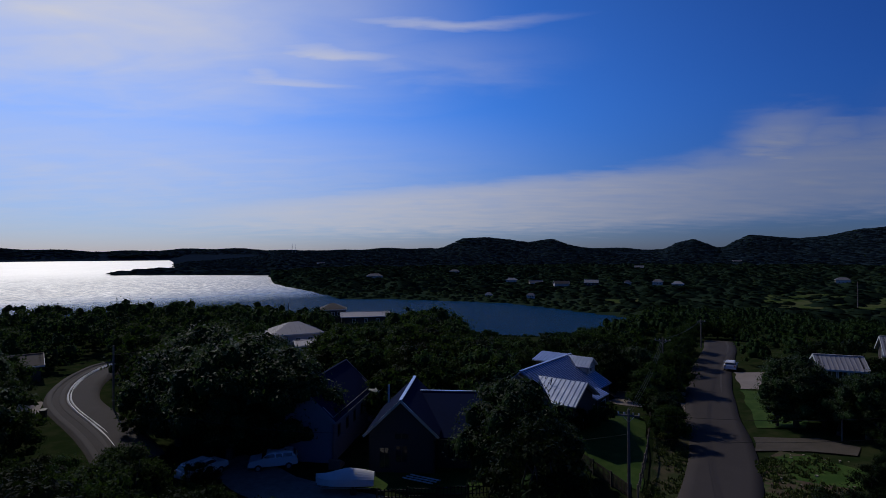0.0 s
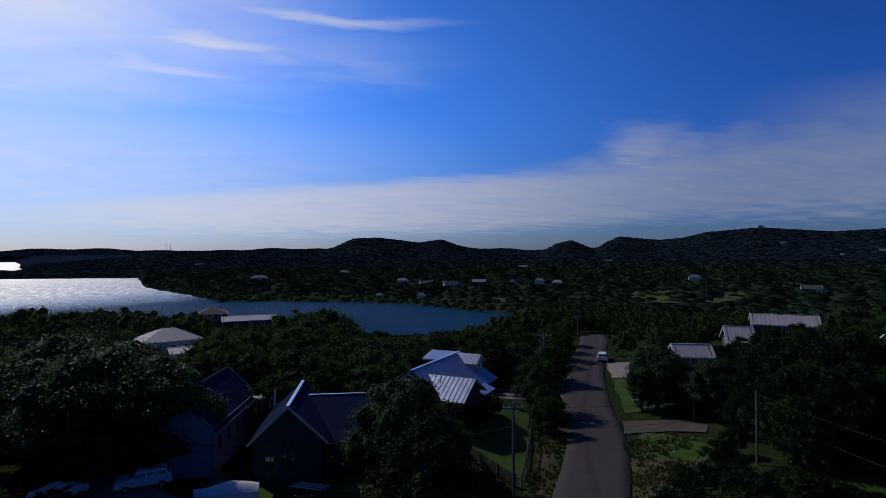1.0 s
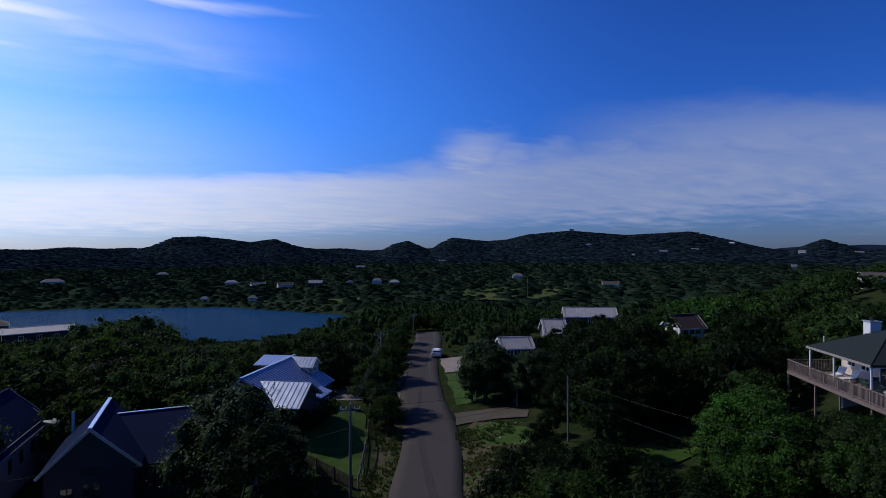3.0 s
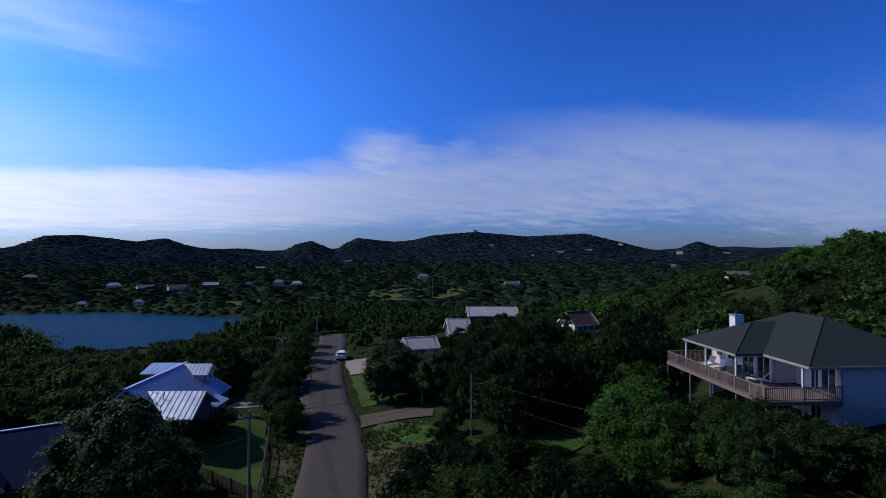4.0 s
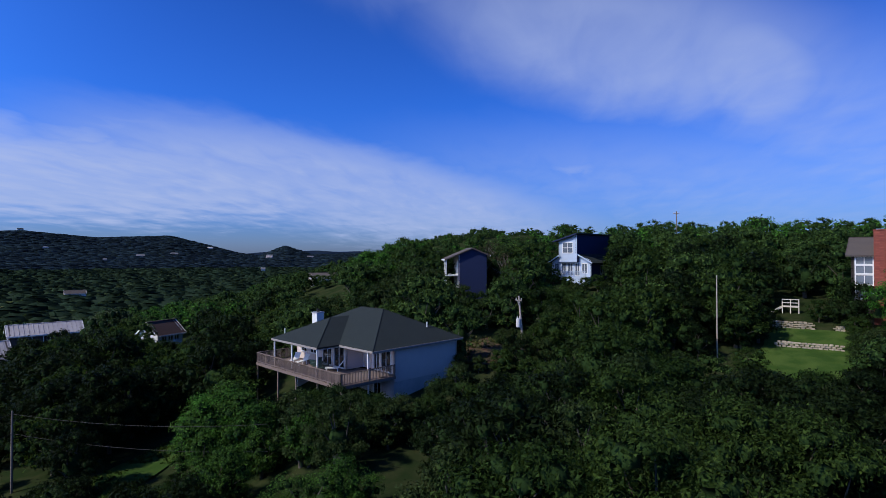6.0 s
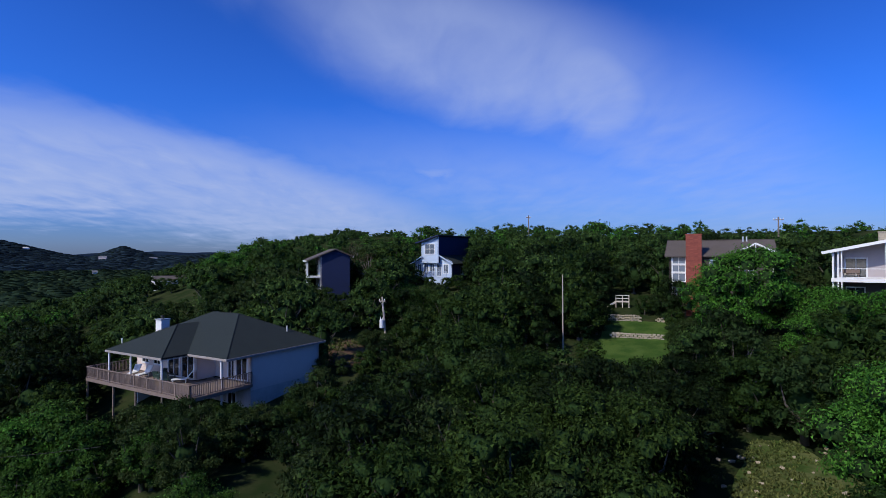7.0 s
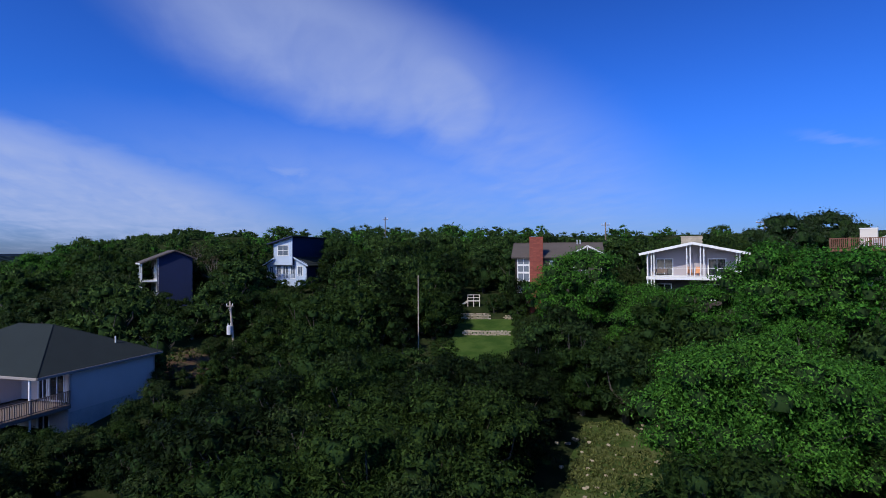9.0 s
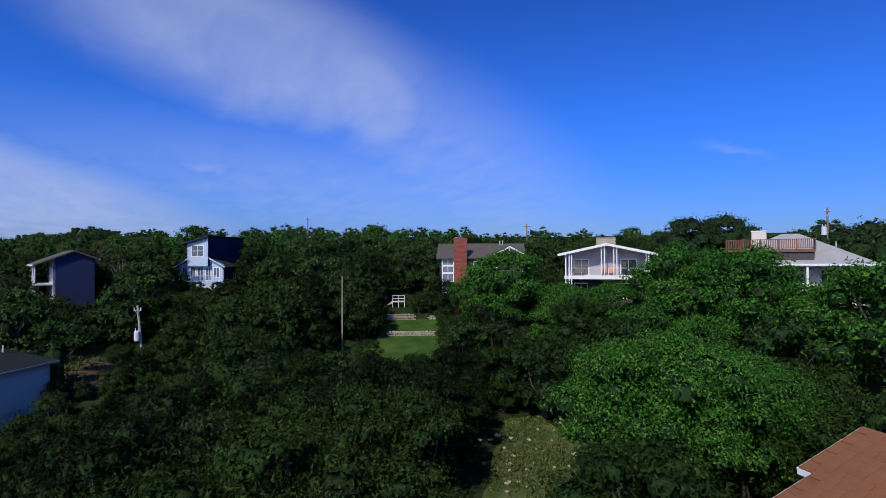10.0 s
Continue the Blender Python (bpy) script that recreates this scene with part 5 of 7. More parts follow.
def metal_house():
    h = thing("metal_roof_house", "stone house with several ribbed pale metal roofs", "house", 8.1, 59.4, 21.7, 52.3)
    HOUSES.extend(((13.5, 62.5, 7.0), (18, 70, 6.5)))
    R = 0.55
    k = 0.56
    # front slope is the same pale metal, its blue shade put into the colour
    slope(h, [(0.6, -5.4, 7.2 - 5.4 * k), (13.7, -5.4, 7.2 - 5.4 * k), (13.7, 0, 7.2), (0.6, 0, 7.2)], SHADEROOF, ribs=R, rib_mat=METAL)
    slope(h, [(0.6, 4.0, 7.2 - 4.0 * 0.85), (13.7, 4.0, 7.2 - 4.0 * 0.85), (13.7, 0, 7.2), (0.6, 0, 7.2)], METAL, ribs=R)
    part("ridge_cap", Shape().beam((0.6, 0, 7.22), (13.7, 0, 7.22), 0.3, 0.07), METAL, h)
    # cross gable with the bright slope
    for s_, x_ in ((-1, -0.7), (1, 5.7)):
        slope(h, [(x_, -7.0, 4.7), (x_, -4.45, 4.7), (2.5, -1.2, 6.55), (2.5, -7.0, 6.55)], METAL, ribs=R)
        part("fascia", Shape().beam((x_, -7.02, 4.6), (2.5, -7.02, 6.45), 0.06, 0.2), STEEL, h)
    walling(h, 0.1, -6.5, 4.9, -6.5, -1, 4.9, DARKSTONE, [(1.6, 1.2, 3.2, 3.0)], top=[(2.4, 6.3)])
    walling(h, 4.9, -6.5, 4.9, -4.9, -1, 4.9, DARKSTONE)
    walling(h, 0.1, -4.9, 0.1, -6.5, -1, 4.9, DARKSTONE)
    # dormer
    for x_ in (10.9, 13.9):
        slope(h, [(x_, -3.6, 6.25), (x_, -2.0, 6.25), (12.4, -0.3, 7.25), (12.4, -3.6, 7.25)], METAL, ribs=0.45)
    walling(h, 11.2, -3.3, 13.6, -3.3, 5.2, 6.25, STUCCO, [(0.7, 5.5, 1.7, 6.1)], top=[(1.2, 7.05)])
    walling(h, 13.6, -3.3, 13.6, -2.2, 5.0, 6.25, STUCCO)
    walling(h, 11.2, -2.2, 11.2, -3.3, 5.0, 6.25, STUCCO)
    # wing behind, its slope in the sun
    for x_ in (11.4, 17.0):
        slope(h, [(x_, 0.6, 6.3), (x_, 4.4, 6.3), (14.2, 4.4, 7.0), (14.2, 0.6, 7.0)], METAL, ribs=R)
    walling(h, 11.8, 4.0, 11.8, 1.0, -1, 6.25, DARKSTONE)
    walling(h, 16.6, 4.0, 11.8, 4.0, -1, 6.25, DARKSTONE)
    walling(h, 16.6, 0.9, 16.6, 4.0, -1, 6.25, DARKSTONE)
    # porch
    slope(h, [(6.2, -6.6, 3.9), (9.6, -6.6, 3.9), (9.6, -5.2, 4.4), (6.2, -5.2, 4.4)], METAL, ribs=R)
    for px in (6.4, 9.4):
        part("post", Shape().box(px - 0.07, -6.5, -1, px + 0.07, -6.36, 3.9), DARKSTONE, h)
    part("step", Shape().box(6.3, -6.7, -0.6, 9.5, -5.0, 1.9), CONCRETE, h)
    walling(h, 0, -4.9, 14, -4.9, -1, 4.2, DARKSTONE, [(6.3, 0.9, 7.5, 2.3), (8.5, 0.3, 9.5, 2.4), (11.5, 0.9, 12.9, 2.3)])
    walling(h, 14, -4.9, 14, 3.6, -1, 4.1, DARKSTONE, top=[(4.9, 6.9)])
    walling(h, 14, 3.6, 0, 3.6, -1, 4.1, DARKSTONE)
    walling(h, 0, 3.6, 0, -4.9, -1, 4.1, DARKSTONE, [(2.0, 1.0, 3.4, 2.4), (5.2, 1.0, 6.6, 2.4)], top=[(3.6, 6.9)])
    v, f = tube([(1.5, -3.2, 6.0), (1.5, -3.4, 6.7)], [0.05, 0.05], 6)
    part("vent_pipe", Shape().add(v, f), BLACKIRON, h)


metal_house()


# ---- dark house with the steep gable ----
def steep_house():
    h = thing("steep_gable_house", "dark house with a steep grey metal gable roof", "house", -3.9, 50.2, 21.6, 85)
    HOUSES.extend(((-3.6, 54.5, 5.5), (0.0, 56.5, 5.0)))
    slope(h, [(-0.5, -3.5, 3.6), (9.2, -3.5, 3.6), (9.2, 0, 6.9), (-0.5, 0, 6.9)], SHADEMETAL)
    slope(h, [(-0.5, 3.5, 3.6), (9.2, 3.5, 3.6), (9.2, 0, 6.9), (-0.5, 0, 6.9)], SHADEMETAL)
    part("ridge_cap", Shape().beam((-0.55, 0, 6.93), (9.2, 0, 6.93), 0.3, 0.08), METAL, h)
    for s_ in (-1, 1):
        part("fascia", Shape().beam((-0.53, s_ * 3.5, 3.52), (-0.53, 0, 6.82), 0.06, 0.22), METAL, h)
    walling(h, 0, 3.1, 0, -3.1, -1, 3.8, DARKSIDING, [(1.0, 0.4, 2.0, 2.4), (2.5, 1.0, 3.7, 2.6), (2.4, 3.1, 3.8, 3.75)], top=[(3.1, 6.6)], trim=DARKSIDING)
    walling(h, 0, -3.1, 9, -3.1, -1, 3.8, DARKSIDING)
    walling(h, 9, -3.1, 9, 3.1, -1, 3.8, DARKSIDING, top=[(3.1, 6.6)])
    walling(h, 9, 3.1, 0, 3.1, -1, 3.8, DARKSIDING)
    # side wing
    slope(h, [(0.9, -2.9, 3.1), (0.9, -8.6, 3.1), (6.7, -8.6, 6.0), (6.7, -0.9, 6.0)], SHADEMETAL)
    slope(h, [(11.2, -2.9, 3.6), (11.2, -8.6, 3.6), (6.7, -8.6, 6.0), (6.7, -0.9, 6.0)], SHADEMETAL)
    part("ridge_cap", Shape().beam((6.7, -0.9, 6.03), (6.7, -8.6, 6.03), 0.28, 0.07), METAL, h)
    walling(h, 1.4, -3.1, 1.4, -8.2, -1, 3.2, DARKSIDING, [(1.0, 0.9, 2.2, 2.3), (3.2, 0.9, 4.2, 2.3)], trim=DARKSIDING)
    walling(h, 1.4, -8.2, 10.6, -8.2, -1, 3.6, DARKSIDING, top=[(5.3, 5.7)])
    v, f = tube([(7.5, 2.6, 4.0), (7.5, 2.6, 6.4)], [0.12, 0.12], 8)
    part("flue", Shape().add(v, f), WHITE, h)
    # pale boards leaning in front
    for i in range(3):
        part("balcony_board", Shape().beam((-2.6 + i * 0.35, -0.5 - i * 0.3, 0.75), (-3.0 + i * 0.35, -3.2 - i * 0.3, 0.45), 0.12, 0.08), WHITE, h)


# grey metal darkened to blue-black: the roofs' shade put into the colour
SHADEMETAL = material("grey_metal_roof", (0.011, 0.018, 0.052), 0.9, 0.0, spec=0.02, vary=0.12, scale=0.8, fine=6, bump=0.05)
steep_house()


# ---- long pale house beside it ----
def long_house():
    h = thing("long_house", "long blue-grey house with a grey metal roof and small windows", "house", -13.9, 53.2, 21.6, 81)
    HOUSES.extend(((-13.2, 57, 4.5), (-12, 63.5, 4.8)))
    gable_roof(h, 0, -3.2, 12.8, 3.2, 4.4, 3.0, SHADEMETAL, 0.35, 0.0, trim=GREYSIDING)
    walling(h, 0, -3.2, 12.8, -3.2, -1, 4.45, GREYSIDING, [(1.3, 2.2, 2.0, 3.3), (3.8, 2.2, 4.5, 3.3), (6.2, 2.2, 6.9, 3.3), (8.8, 2.2, 9.5, 3.3), (11.0, 2.0, 11.9, 3.3)], trim=DARKSIDING, bars=0)
    walling(h, 12.8, -3.2, 12.8, 3.2, -1, 4.45, GREYSIDING, top=[(3.2, 7.3)])
    walling(h, 12.8, 3.2, 0, 3.2, -1, 4.45, GREYSIDING)
    walling(h, 0, 3.2, 0, -3.2, -1, 4.45, GREYSIDING, top=[(3.2, 7.3)])
    part("bay", Shape().box(11.6, -4.2, 0.5, 13.4, -3.21, 4.0), GREYSIDING, h)
    part("bay_roof", Shape().prism([(11.4, -4.4, 4.0), (13.6, -4.4, 4.0), (13.6, -3.2, 4.35), (11.4, -3.2, 4.35)], (0, 0, -0.1)), WHITE, h)
    for i in range(5):  # stairs along the wall
        part("stair", Shape().box(-1.5 + i * 0.3, -4.4, 0.0, -1.2 + i * 0.3, -3.3, 0.9 - 0.17 * i), DECKWOOD, h)


long_house()

# ---- houses down the street and among the trees ----
PALEROOF = material("dull_pale_metal_roof", (0.36, 0.34, 0.35), 0.6, 0.1, vary=0.15, scale=0.8, fine=6, bump=0.05)
simple_house("low house with a white hip roof among oaks", 15.4, 112, 12, 9.5, 7.5, 3.0, 1.9, PALEROOF, SIDING, ribs=0.9, hip=True, z=23.5)
simple_house("pale outbuilding with a flat metal roof", 14.0, 105, 8, 4.5, 5, 2.2, 0.6, PALEROOF, SIDING, ribs=0.8, z=23.0)
simple_house("long low house with a pale metal roof near the shore", 8.2, 172, 4, 14.5, 7, 3.0, 1.0, PALEROOF, DARKSIDING, z=19.6)
simple_house("small house with a grey hip roof near the shore", 11.5, 180, 0, 8, 7, 3.0, 1.8, TANROOF, DARKSIDING, hip=True, z=21.0)
simple_house("cottage with a ribbed metal roof behind the oaks", -36.0, 85, 15, 4.6, 4.0, 2.4, 1.2, PALEROOF, DARKSIDING, ribs=0.5, z=25.2)
simple_house("long house with a ribbed metal roof", -43.6, 122, 6, 10.5, 6, 2.6, 1.5, PALEROOF, DARKSIDING, ribs=0.7, z=25.8)
simple_house("house with a metal roof and two roof lights", -40.0, 110, 10, 4.0, 7, 2.2, 2.2, PALEROOF, DARKSIDING, ribs=0.6, z=24.2)
simple_house("white house with a red-brown gable roof", -52.4, 102, 40, 4.8, 4.4, 2.4, 1.8, REDROOF, WHITE, z=27.0)
simple_house("pale yellow house on posts among the trees", -67.6, 132, 10, 7.0, 6, 3.6, 0.9, TANROOF, STUCCO, z=33.4)
simple_house("low house with a weathered roof beside the curving road", 38.8, 104, 0, 8, 6, 2.6, 1.2, TANROOF, DARKSIDING)
simple_house("house with a low brown roof above the lake", 33.0, 180, 0, 12, 8, 3.0, 1.6, TANROOF, DARKSIDING, hip=True, z=19.5)
simple_house("house with a pale roof behind the shore trees", 24.8, 200, 5, 9, 7, 2.8, 1.4, PALEROOF, SIDING, z=17.6)
simple_house("house with a pale roof in the shore trees", 20.4, 190, 0, 9, 7, 2.8, 1.4, GREYROOF, SIDING, hip=True, z=17.5)
simple_house("house standing on the crest of the hill", -41.9, 2246, 10, 17, 9, 6.0, 3.0, DARKROOF, STUCCO, z=height(*polar(-41.9, 2246)) + 1.2, name="lake_house")

# ---- houses over the water ----
FARROOF = material("weathered_grey_roof", (0.17, 0.165, 0.17), 0.8, vary=0.25, scale=0.5, fine=5, bump=0.2, spec=0.2)
for label, a, r, wide, high, roof, wall in (
        ("lakeside house with a pale hip roof", -7.2, 600, 16, 5, GREYROOF, SIDING), ("lakeside house with a long pale roof", -9.7, 570, 18, 4, FARROOF, STUCCO),
        ("large lakeside house with rows of windows", -12.3, 545, 19, 6, TANROOF, BLOCKWORK), ("lakeside house with a wide pale roof", -15.3, 545, 17, 4, GREYROOF, DARKSIDING),
        ("small steep-roofed lakeside house", -18.8, 550, 8, 4, FARROOF, SIDING), ("lakeside house with a pale roof", -21.6, 545, 12, 4, FARROOF, SIDING),
        ("lakeside house with a grey roof", -23.4, 535, 13, 4, GREYROOF, STUCCO), ("house in the woods over the lake", -1.2, 770, 17, 5, FARROOF, SIDING),
        ("low house near the peninsula", 7.2, 690, 26, 3, FARROOF, STUCCO), ("white house in the valley woods", -36.4, 610, 15, 5, FARROOF, SIDING),
        ("stone house in the valley woods", -45.7, 500, 18, 4, TANROOF, STUCCO), ("pale house at the water's edge", -4.8, 494, 8, 3, GREYROOF, STUCCO),
        ("boathouse at the water's edge", -9.2, 470, 9, 3, FARROOF, SIDING), ("house on the wooded rise", -19.9, 860, 16, 4, FARROOF, SIDING),
        ("house at the foot of the hill", -28.5, 1105, 18, 5, FARROOF, SIDING), ("white house on the hill", -43.6, 1720, 20, 9, FARROOF, SIDING),
        ("long white house on the hillside", -50.7, 1520, 28, 6, FARROOF, SIDING), ("long pale house on the hillside", -53.5, 1590, 26, 6, FARROOF, STUCCO),
        ("pale house under the crest", -56.6, 1950, 28, 7, STUCCO, WHITE), ("small white house on the hillside", -47.9, 1390, 10, 7, FARROOF, SIDING),
        ("big pale house on the hillside", -62.1, 1610, 26, 16, FARROOF, SIDING), ("white dome-like tank house", -61.5, 880, 8, 5, FARROOF, SIDING),
        ("house in the far woods", 12.7, 1150, 20, 4, FARROOF, STUCCO), ("white house below the far hill", -66.1, 1700, 26, 7, FARROOF, SIDING)):
    wide *= 0.65 if r > 1300 else 0.75
    simple_house(label, a, r, 14 * math.sin(a * 7), wide, wide * 0.5, 1.2 + 0.5 * high if r < 900 else 2.0 + 0.35 * high, 1.5 + wide * 0.07, roof, wall, z=height(*polar(a, r)) - (0.6 if r < 900 else 1.0) - 0.7 * math.sin(a * 5), hip=(int(a * 10) % 2 == 0), windows=5 if wide > 17 else 3, name="lake_house")

# ---- poles and wires ----


def pole(label, a, r, top, thick=0.13, arm=0.0, drum=False, mat=POLEWOOD, lean=0.0, name="utility_pole", turn=0.0):
    x, y = polar(a, r)
    z = height(x, y)
    p = thing(name, label, "pole", x, y, z, a + turn)
    h = top - z
    v, f = tube([(0, 0, -0.8), (lean * 0.5, 0, h * 0.5), (lean, 0, h)], [thick, thick * 0.9, thick * 0.72], 8)
    part("shaft", Shape().add(v, f).add(v[-8:], [tuple(range(8))]), mat, p)
    if arm:
        c = part("crossarm", Shape().box(lean - arm, -0.16, h - 0.55, lean + arm, -0.06, h - 0.43), mat, p)
        for ix in (-0.92, -0.4, 0.4, 0.92) if arm > 0.5 else (-0.8, 0.8):
            v, f = tube([(lean + ix * arm, -0.11, h - 0.43), (lean + ix * arm, -0.11, h - 0.33), (lean + ix * arm, -0.11, h - 0.22)], [0.03, 0.055, 0.03], 6)
            part("insulator", Shape().add(v, f), WHITE, c)
        part("brace", Shape().beam((lean - arm * 0.6, -0.11, h - 0.5), (lean, -0.14, h - 1.0), 0.03).beam((lean + arm * 0.6, -0.11, h - 0.5), (lean, -0.14, h - 1.0), 0.03), STEEL, p)
    if drum:
        zc = h * (0.37 if lean else 0.75)
        side = lean * zc / h
        v, f = tube([(side - 0.36, -0.1, zc), (side - 0.36, -0.1, zc + 0.05), (side - 0.36, -0.1, zc + 0.95), (side - 0.36, -0.1, zc + 1.02)], [0.2, 0.27, 0.27, 0.15], 12)
        t = part("transformer", Shape().add(v, f).add(v[-12:], [tuple(range(12))]), STEEL_PALE, p, "pale grey transformer can")
        for bx in (-0.48, -0.24):
            v, f = tube([(side + bx, -0.1, zc + 1.0), (side + bx, -0.1, zc + 1.3)], [0.05, 0.03], 6)
            part("bushing", Shape().add(v, f), WHITE, t)
        part("bracket", Shape().box(side - 0.2, -0.14, zc + 0.3, side, -0.04, zc + 0.38), STEEL, p)
    return Vector((x + lean, y, top))


def wire(p, q, sag, thick=0.014, name="power_line", label="thin black overhead line between two poles"):
    p, q = Vector(p), Vector(q)
    pts = [tuple(p.lerp(q, i / 14) - Vector((0, 0, sag * 4 * (i / 14) * (1 - i / 14)))) for i in range(15)]
    v, f = tube(pts, [thick] * 15, 4)
    tagged(new(name, mesh_of(name, v, f, BLACKIRON)), label, "wire", group="overhead lines")


STEEL_PALE = material("pale_grey_enamel", (0.55, 0.56, 0.60), 0.5, vary=0.08)
street_pole = pole("wooden utility pole with a crossarm beside the fence", -18.8, 46, 29.4, 0.14, 0.85)
thin_pole = pole("thin bare wooden pole among the trees", -41.45, 54, 29.95, 0.1, mat=POLEWOOD)
thin_two = pole("short thin wooden pole among the trees", -36.25, 68, 25.8, 0.1, mat=POLEWOOD)
corner_pole = pole("wooden utility pole with a crossarm down the street", -22.0, 90, 28.85, 0.15, 1.15)
far_pole = pole("wooden utility pole far down the street", -25.4, 128, 27.6, 0.15, 0.8)
bend_pole = pole("dark wooden utility pole beside the bend", 31.3, 78, 30.8, 0.14)
garden_pole = pole("tall pale bare pole on the lawn's edge", -106.65, 62, 39.9, 0.075, mat=PALEWOOD, name="flagpole")
drum_pole = pole("leaning wooden pole carrying a grey transformer", -88.26, 63, 37.3, 0.14, 0.36, True, mat=PALEWOOD, lean=-0.5)
crest_one = pole("utility pole on the wooded crest", -103.2, 128, 51.4, 0.15, 0.6)
crest_two = pole("utility pole on the wooded crest", -126.0, 100, 48.0, 0.15, 0.7)
crest_three = pole("utility pole with a box behind the terrace house", -152.6, 78, 47.6, 0.14, 0.3, True)
crest_four = pole("utility pole with a wide crossarm behind the trees", -140.0, 110, 48.3, 0.14, 1.3)
shore_pole = pole("pole near the lake shore", 15.9, 190, 25.6, 0.15)
for mast_az, mast_top in ((15.55, 74.5), (15.2, 72.5)):
    pole("thin radio mast on the far side of the lake", mast_az, 1900, mast_top, 0.7, mat=STEEL, name="radio_mast")
valley_pole = pole("utility pole in the valley", -37.4, 400, 24, 0.3)

for k_ in (-0.75, 0.0, 0.75):
    off = Vector((0.6 * k_, 0.6 * k_, -0.25))
    wire(street_pole + off, corner_pole + off, 0.9)
    wire(corner_pole + off, far_pole + off, 0.6)
for drop in (0.3, 2.2):
    wire(street_pole - Vector((0, 0, drop)), thin_pole - Vector((0, 0, drop * 0.8)), 0.5)
    wire(thin_pole - Vector((0, 0, drop * 0.8)), Vector((*polar(-62, 40), 30.5 - drop)), 0.5)
wire(street_pole - Vector((0, 0, 2.0)), Vector((-4.5, 49.8, 25.6)), 0.9)
wire(Vector((-4.5, 49.8, 25.6)), Vector((*polar(26, 52), 28.0)), 0.6, 0.02)
wire(bend_pole - Vector((0, 0, 1.2)), Vector((*polar(20, 84), 31.4)), 0.5, 0.02)
wire(corner_pole - Vector((0.3, 0, 0.6)), Vector((20.5, 60, 22.8)), 0.0, 0.02, "guy_wire", "slanting guy wire of a utility pole")
wire(thin_two - Vector((0, 0, 0.3)), Vector((*polar(-31, 70), 25.5)), 0.3)
wire(drum_pole - Vector((0, 0, 0.6)), Vector((*polar(-80, 62), 34.0)), 0.5)


# ---- fences and walls ----
def fence(label, a, b, high=1.15, mat=DARKSIDING, gap=0.16):
    z = max(height(*a), height(*b))
    f = thing("fence", label, "fence", a[0], a[1], height(*a))
    d = Vector((b[0] - a[0], b[1] - a[1], height(*b) - height(*a)))
    up = Vector((0, 0, 1))
    part("rail", Shape().beam(up * (high - 0.15), d + up * (high - 0.15), 0.05, 0.09), mat, f)
    part("rail", Shape().beam(up * 0.3, d + up * 0.3, 0.05, 0.09), mat, f)
    k_ = max(1, round(d.length / 2.4))
    post = Shape().box(-0.06, -0.06, -0.3, 0.06, 0.06, high + 0.1).mesh("post", mat)
    for i in range(k_ + 1):
        part("post", post, mat, f).location = d * (i / k_)
    slat = Shape().box(-0.045, -0.015, 0.05, 0.045, 0.015, high).mesh("slat", mat)
    m = int(d.length / gap)
    turn = math.atan2(d.y, d.x)
    for i in range(1, m):
        s_ = part("slat", slat, mat, f)
        s_.location, s_.rotation_euler = d * (i / m) + up * random.uniform(-0.02, 0.02), (0, 0, turn)


fence("dark wooden picket fence along the lawn", (15.4, 44.8), (11.6, 53.4))
fence("weathered post fence along the street side of the lawn", (15.9, 44.6), (19.5, 52.2), 1.2, POLEWOOD, 0.5)
fence("weathered post fence along the street side of the lawn", (19.5, 52.2), (23.4, 61.5), 1.2, POLEWOOD, 0.5)
fence("black railing in front of the small lawn", (-5.5, 44.6), (4.5, 45.6), 1.0, BLACKIRON, 0.3)
fence("pale boarded fence beside the parking strip", (53.5, 79.5), (56.0, 86.0), 1.7, STUCCO, 0.12)


def stone_wall(label, a, b, rows, high=0.21):
    """A dry wall of single stones, laid in staggered rows."""
    w = thing("stone_wall", label, "wall", a[0], a[1], height(*a))
    d = Vector((b[0] - a[0], b[1] - a[1], height(*b) - height(*a)))
    turn = math.degrees(math.atan2(d.y, d.x))
    g = random.Random(len(label))
    kinds = []
    for i in range(5):
        s_ = Shape().box(-0.21, -0.16, 0, 0.21, 0.16, high * 0.94)
        s_.v = [(x + g.uniform(-.04, .04), y + g.uniform(-.04, .04), z + g.uniform(-.03, .03)) for x, y, z in s_.v]
        kinds.append(s_.mesh("stone", LIMESTONE, 0.03))
    m = int(d.length / 0.43)
    for row in range(rows):
        for i in range(m):
            st = part("stone", kinds[g.randrange(5)], LIMESTONE, w)
            st.matrix_basis = pose(*(d * ((i + 0.5 + 0.5 * (row % 2)) / m)), 0, 0, turn + g.uniform(-6, 6) + 180 * g.randrange(2)) @ pose(0, g.uniform(-0.05, 0.05), row * high) @ Matrix.Diagonal((g.uniform(0.75, 1.2), g.uniform(0.8, 1.2), g.uniform(0.7, 1.15), 1))


stone_wall("pale limestone retaining wall across the lawn", polar(-116.4, 66.8), polar(-111.4, 66.8), 3)
stone_wall("pale limestone retaining wall of the upper terrace", polar(-114.3, 73), polar(-111.1, 73), 4)
stone_wall("short limestone wall at the end of the terrace", polar(-117.2, 73), polar(-115.7, 73), 3)
stone_wall("rough pale stone edging above the clearing", polar(-123.8, 54), polar(-121.3, 56), 2)


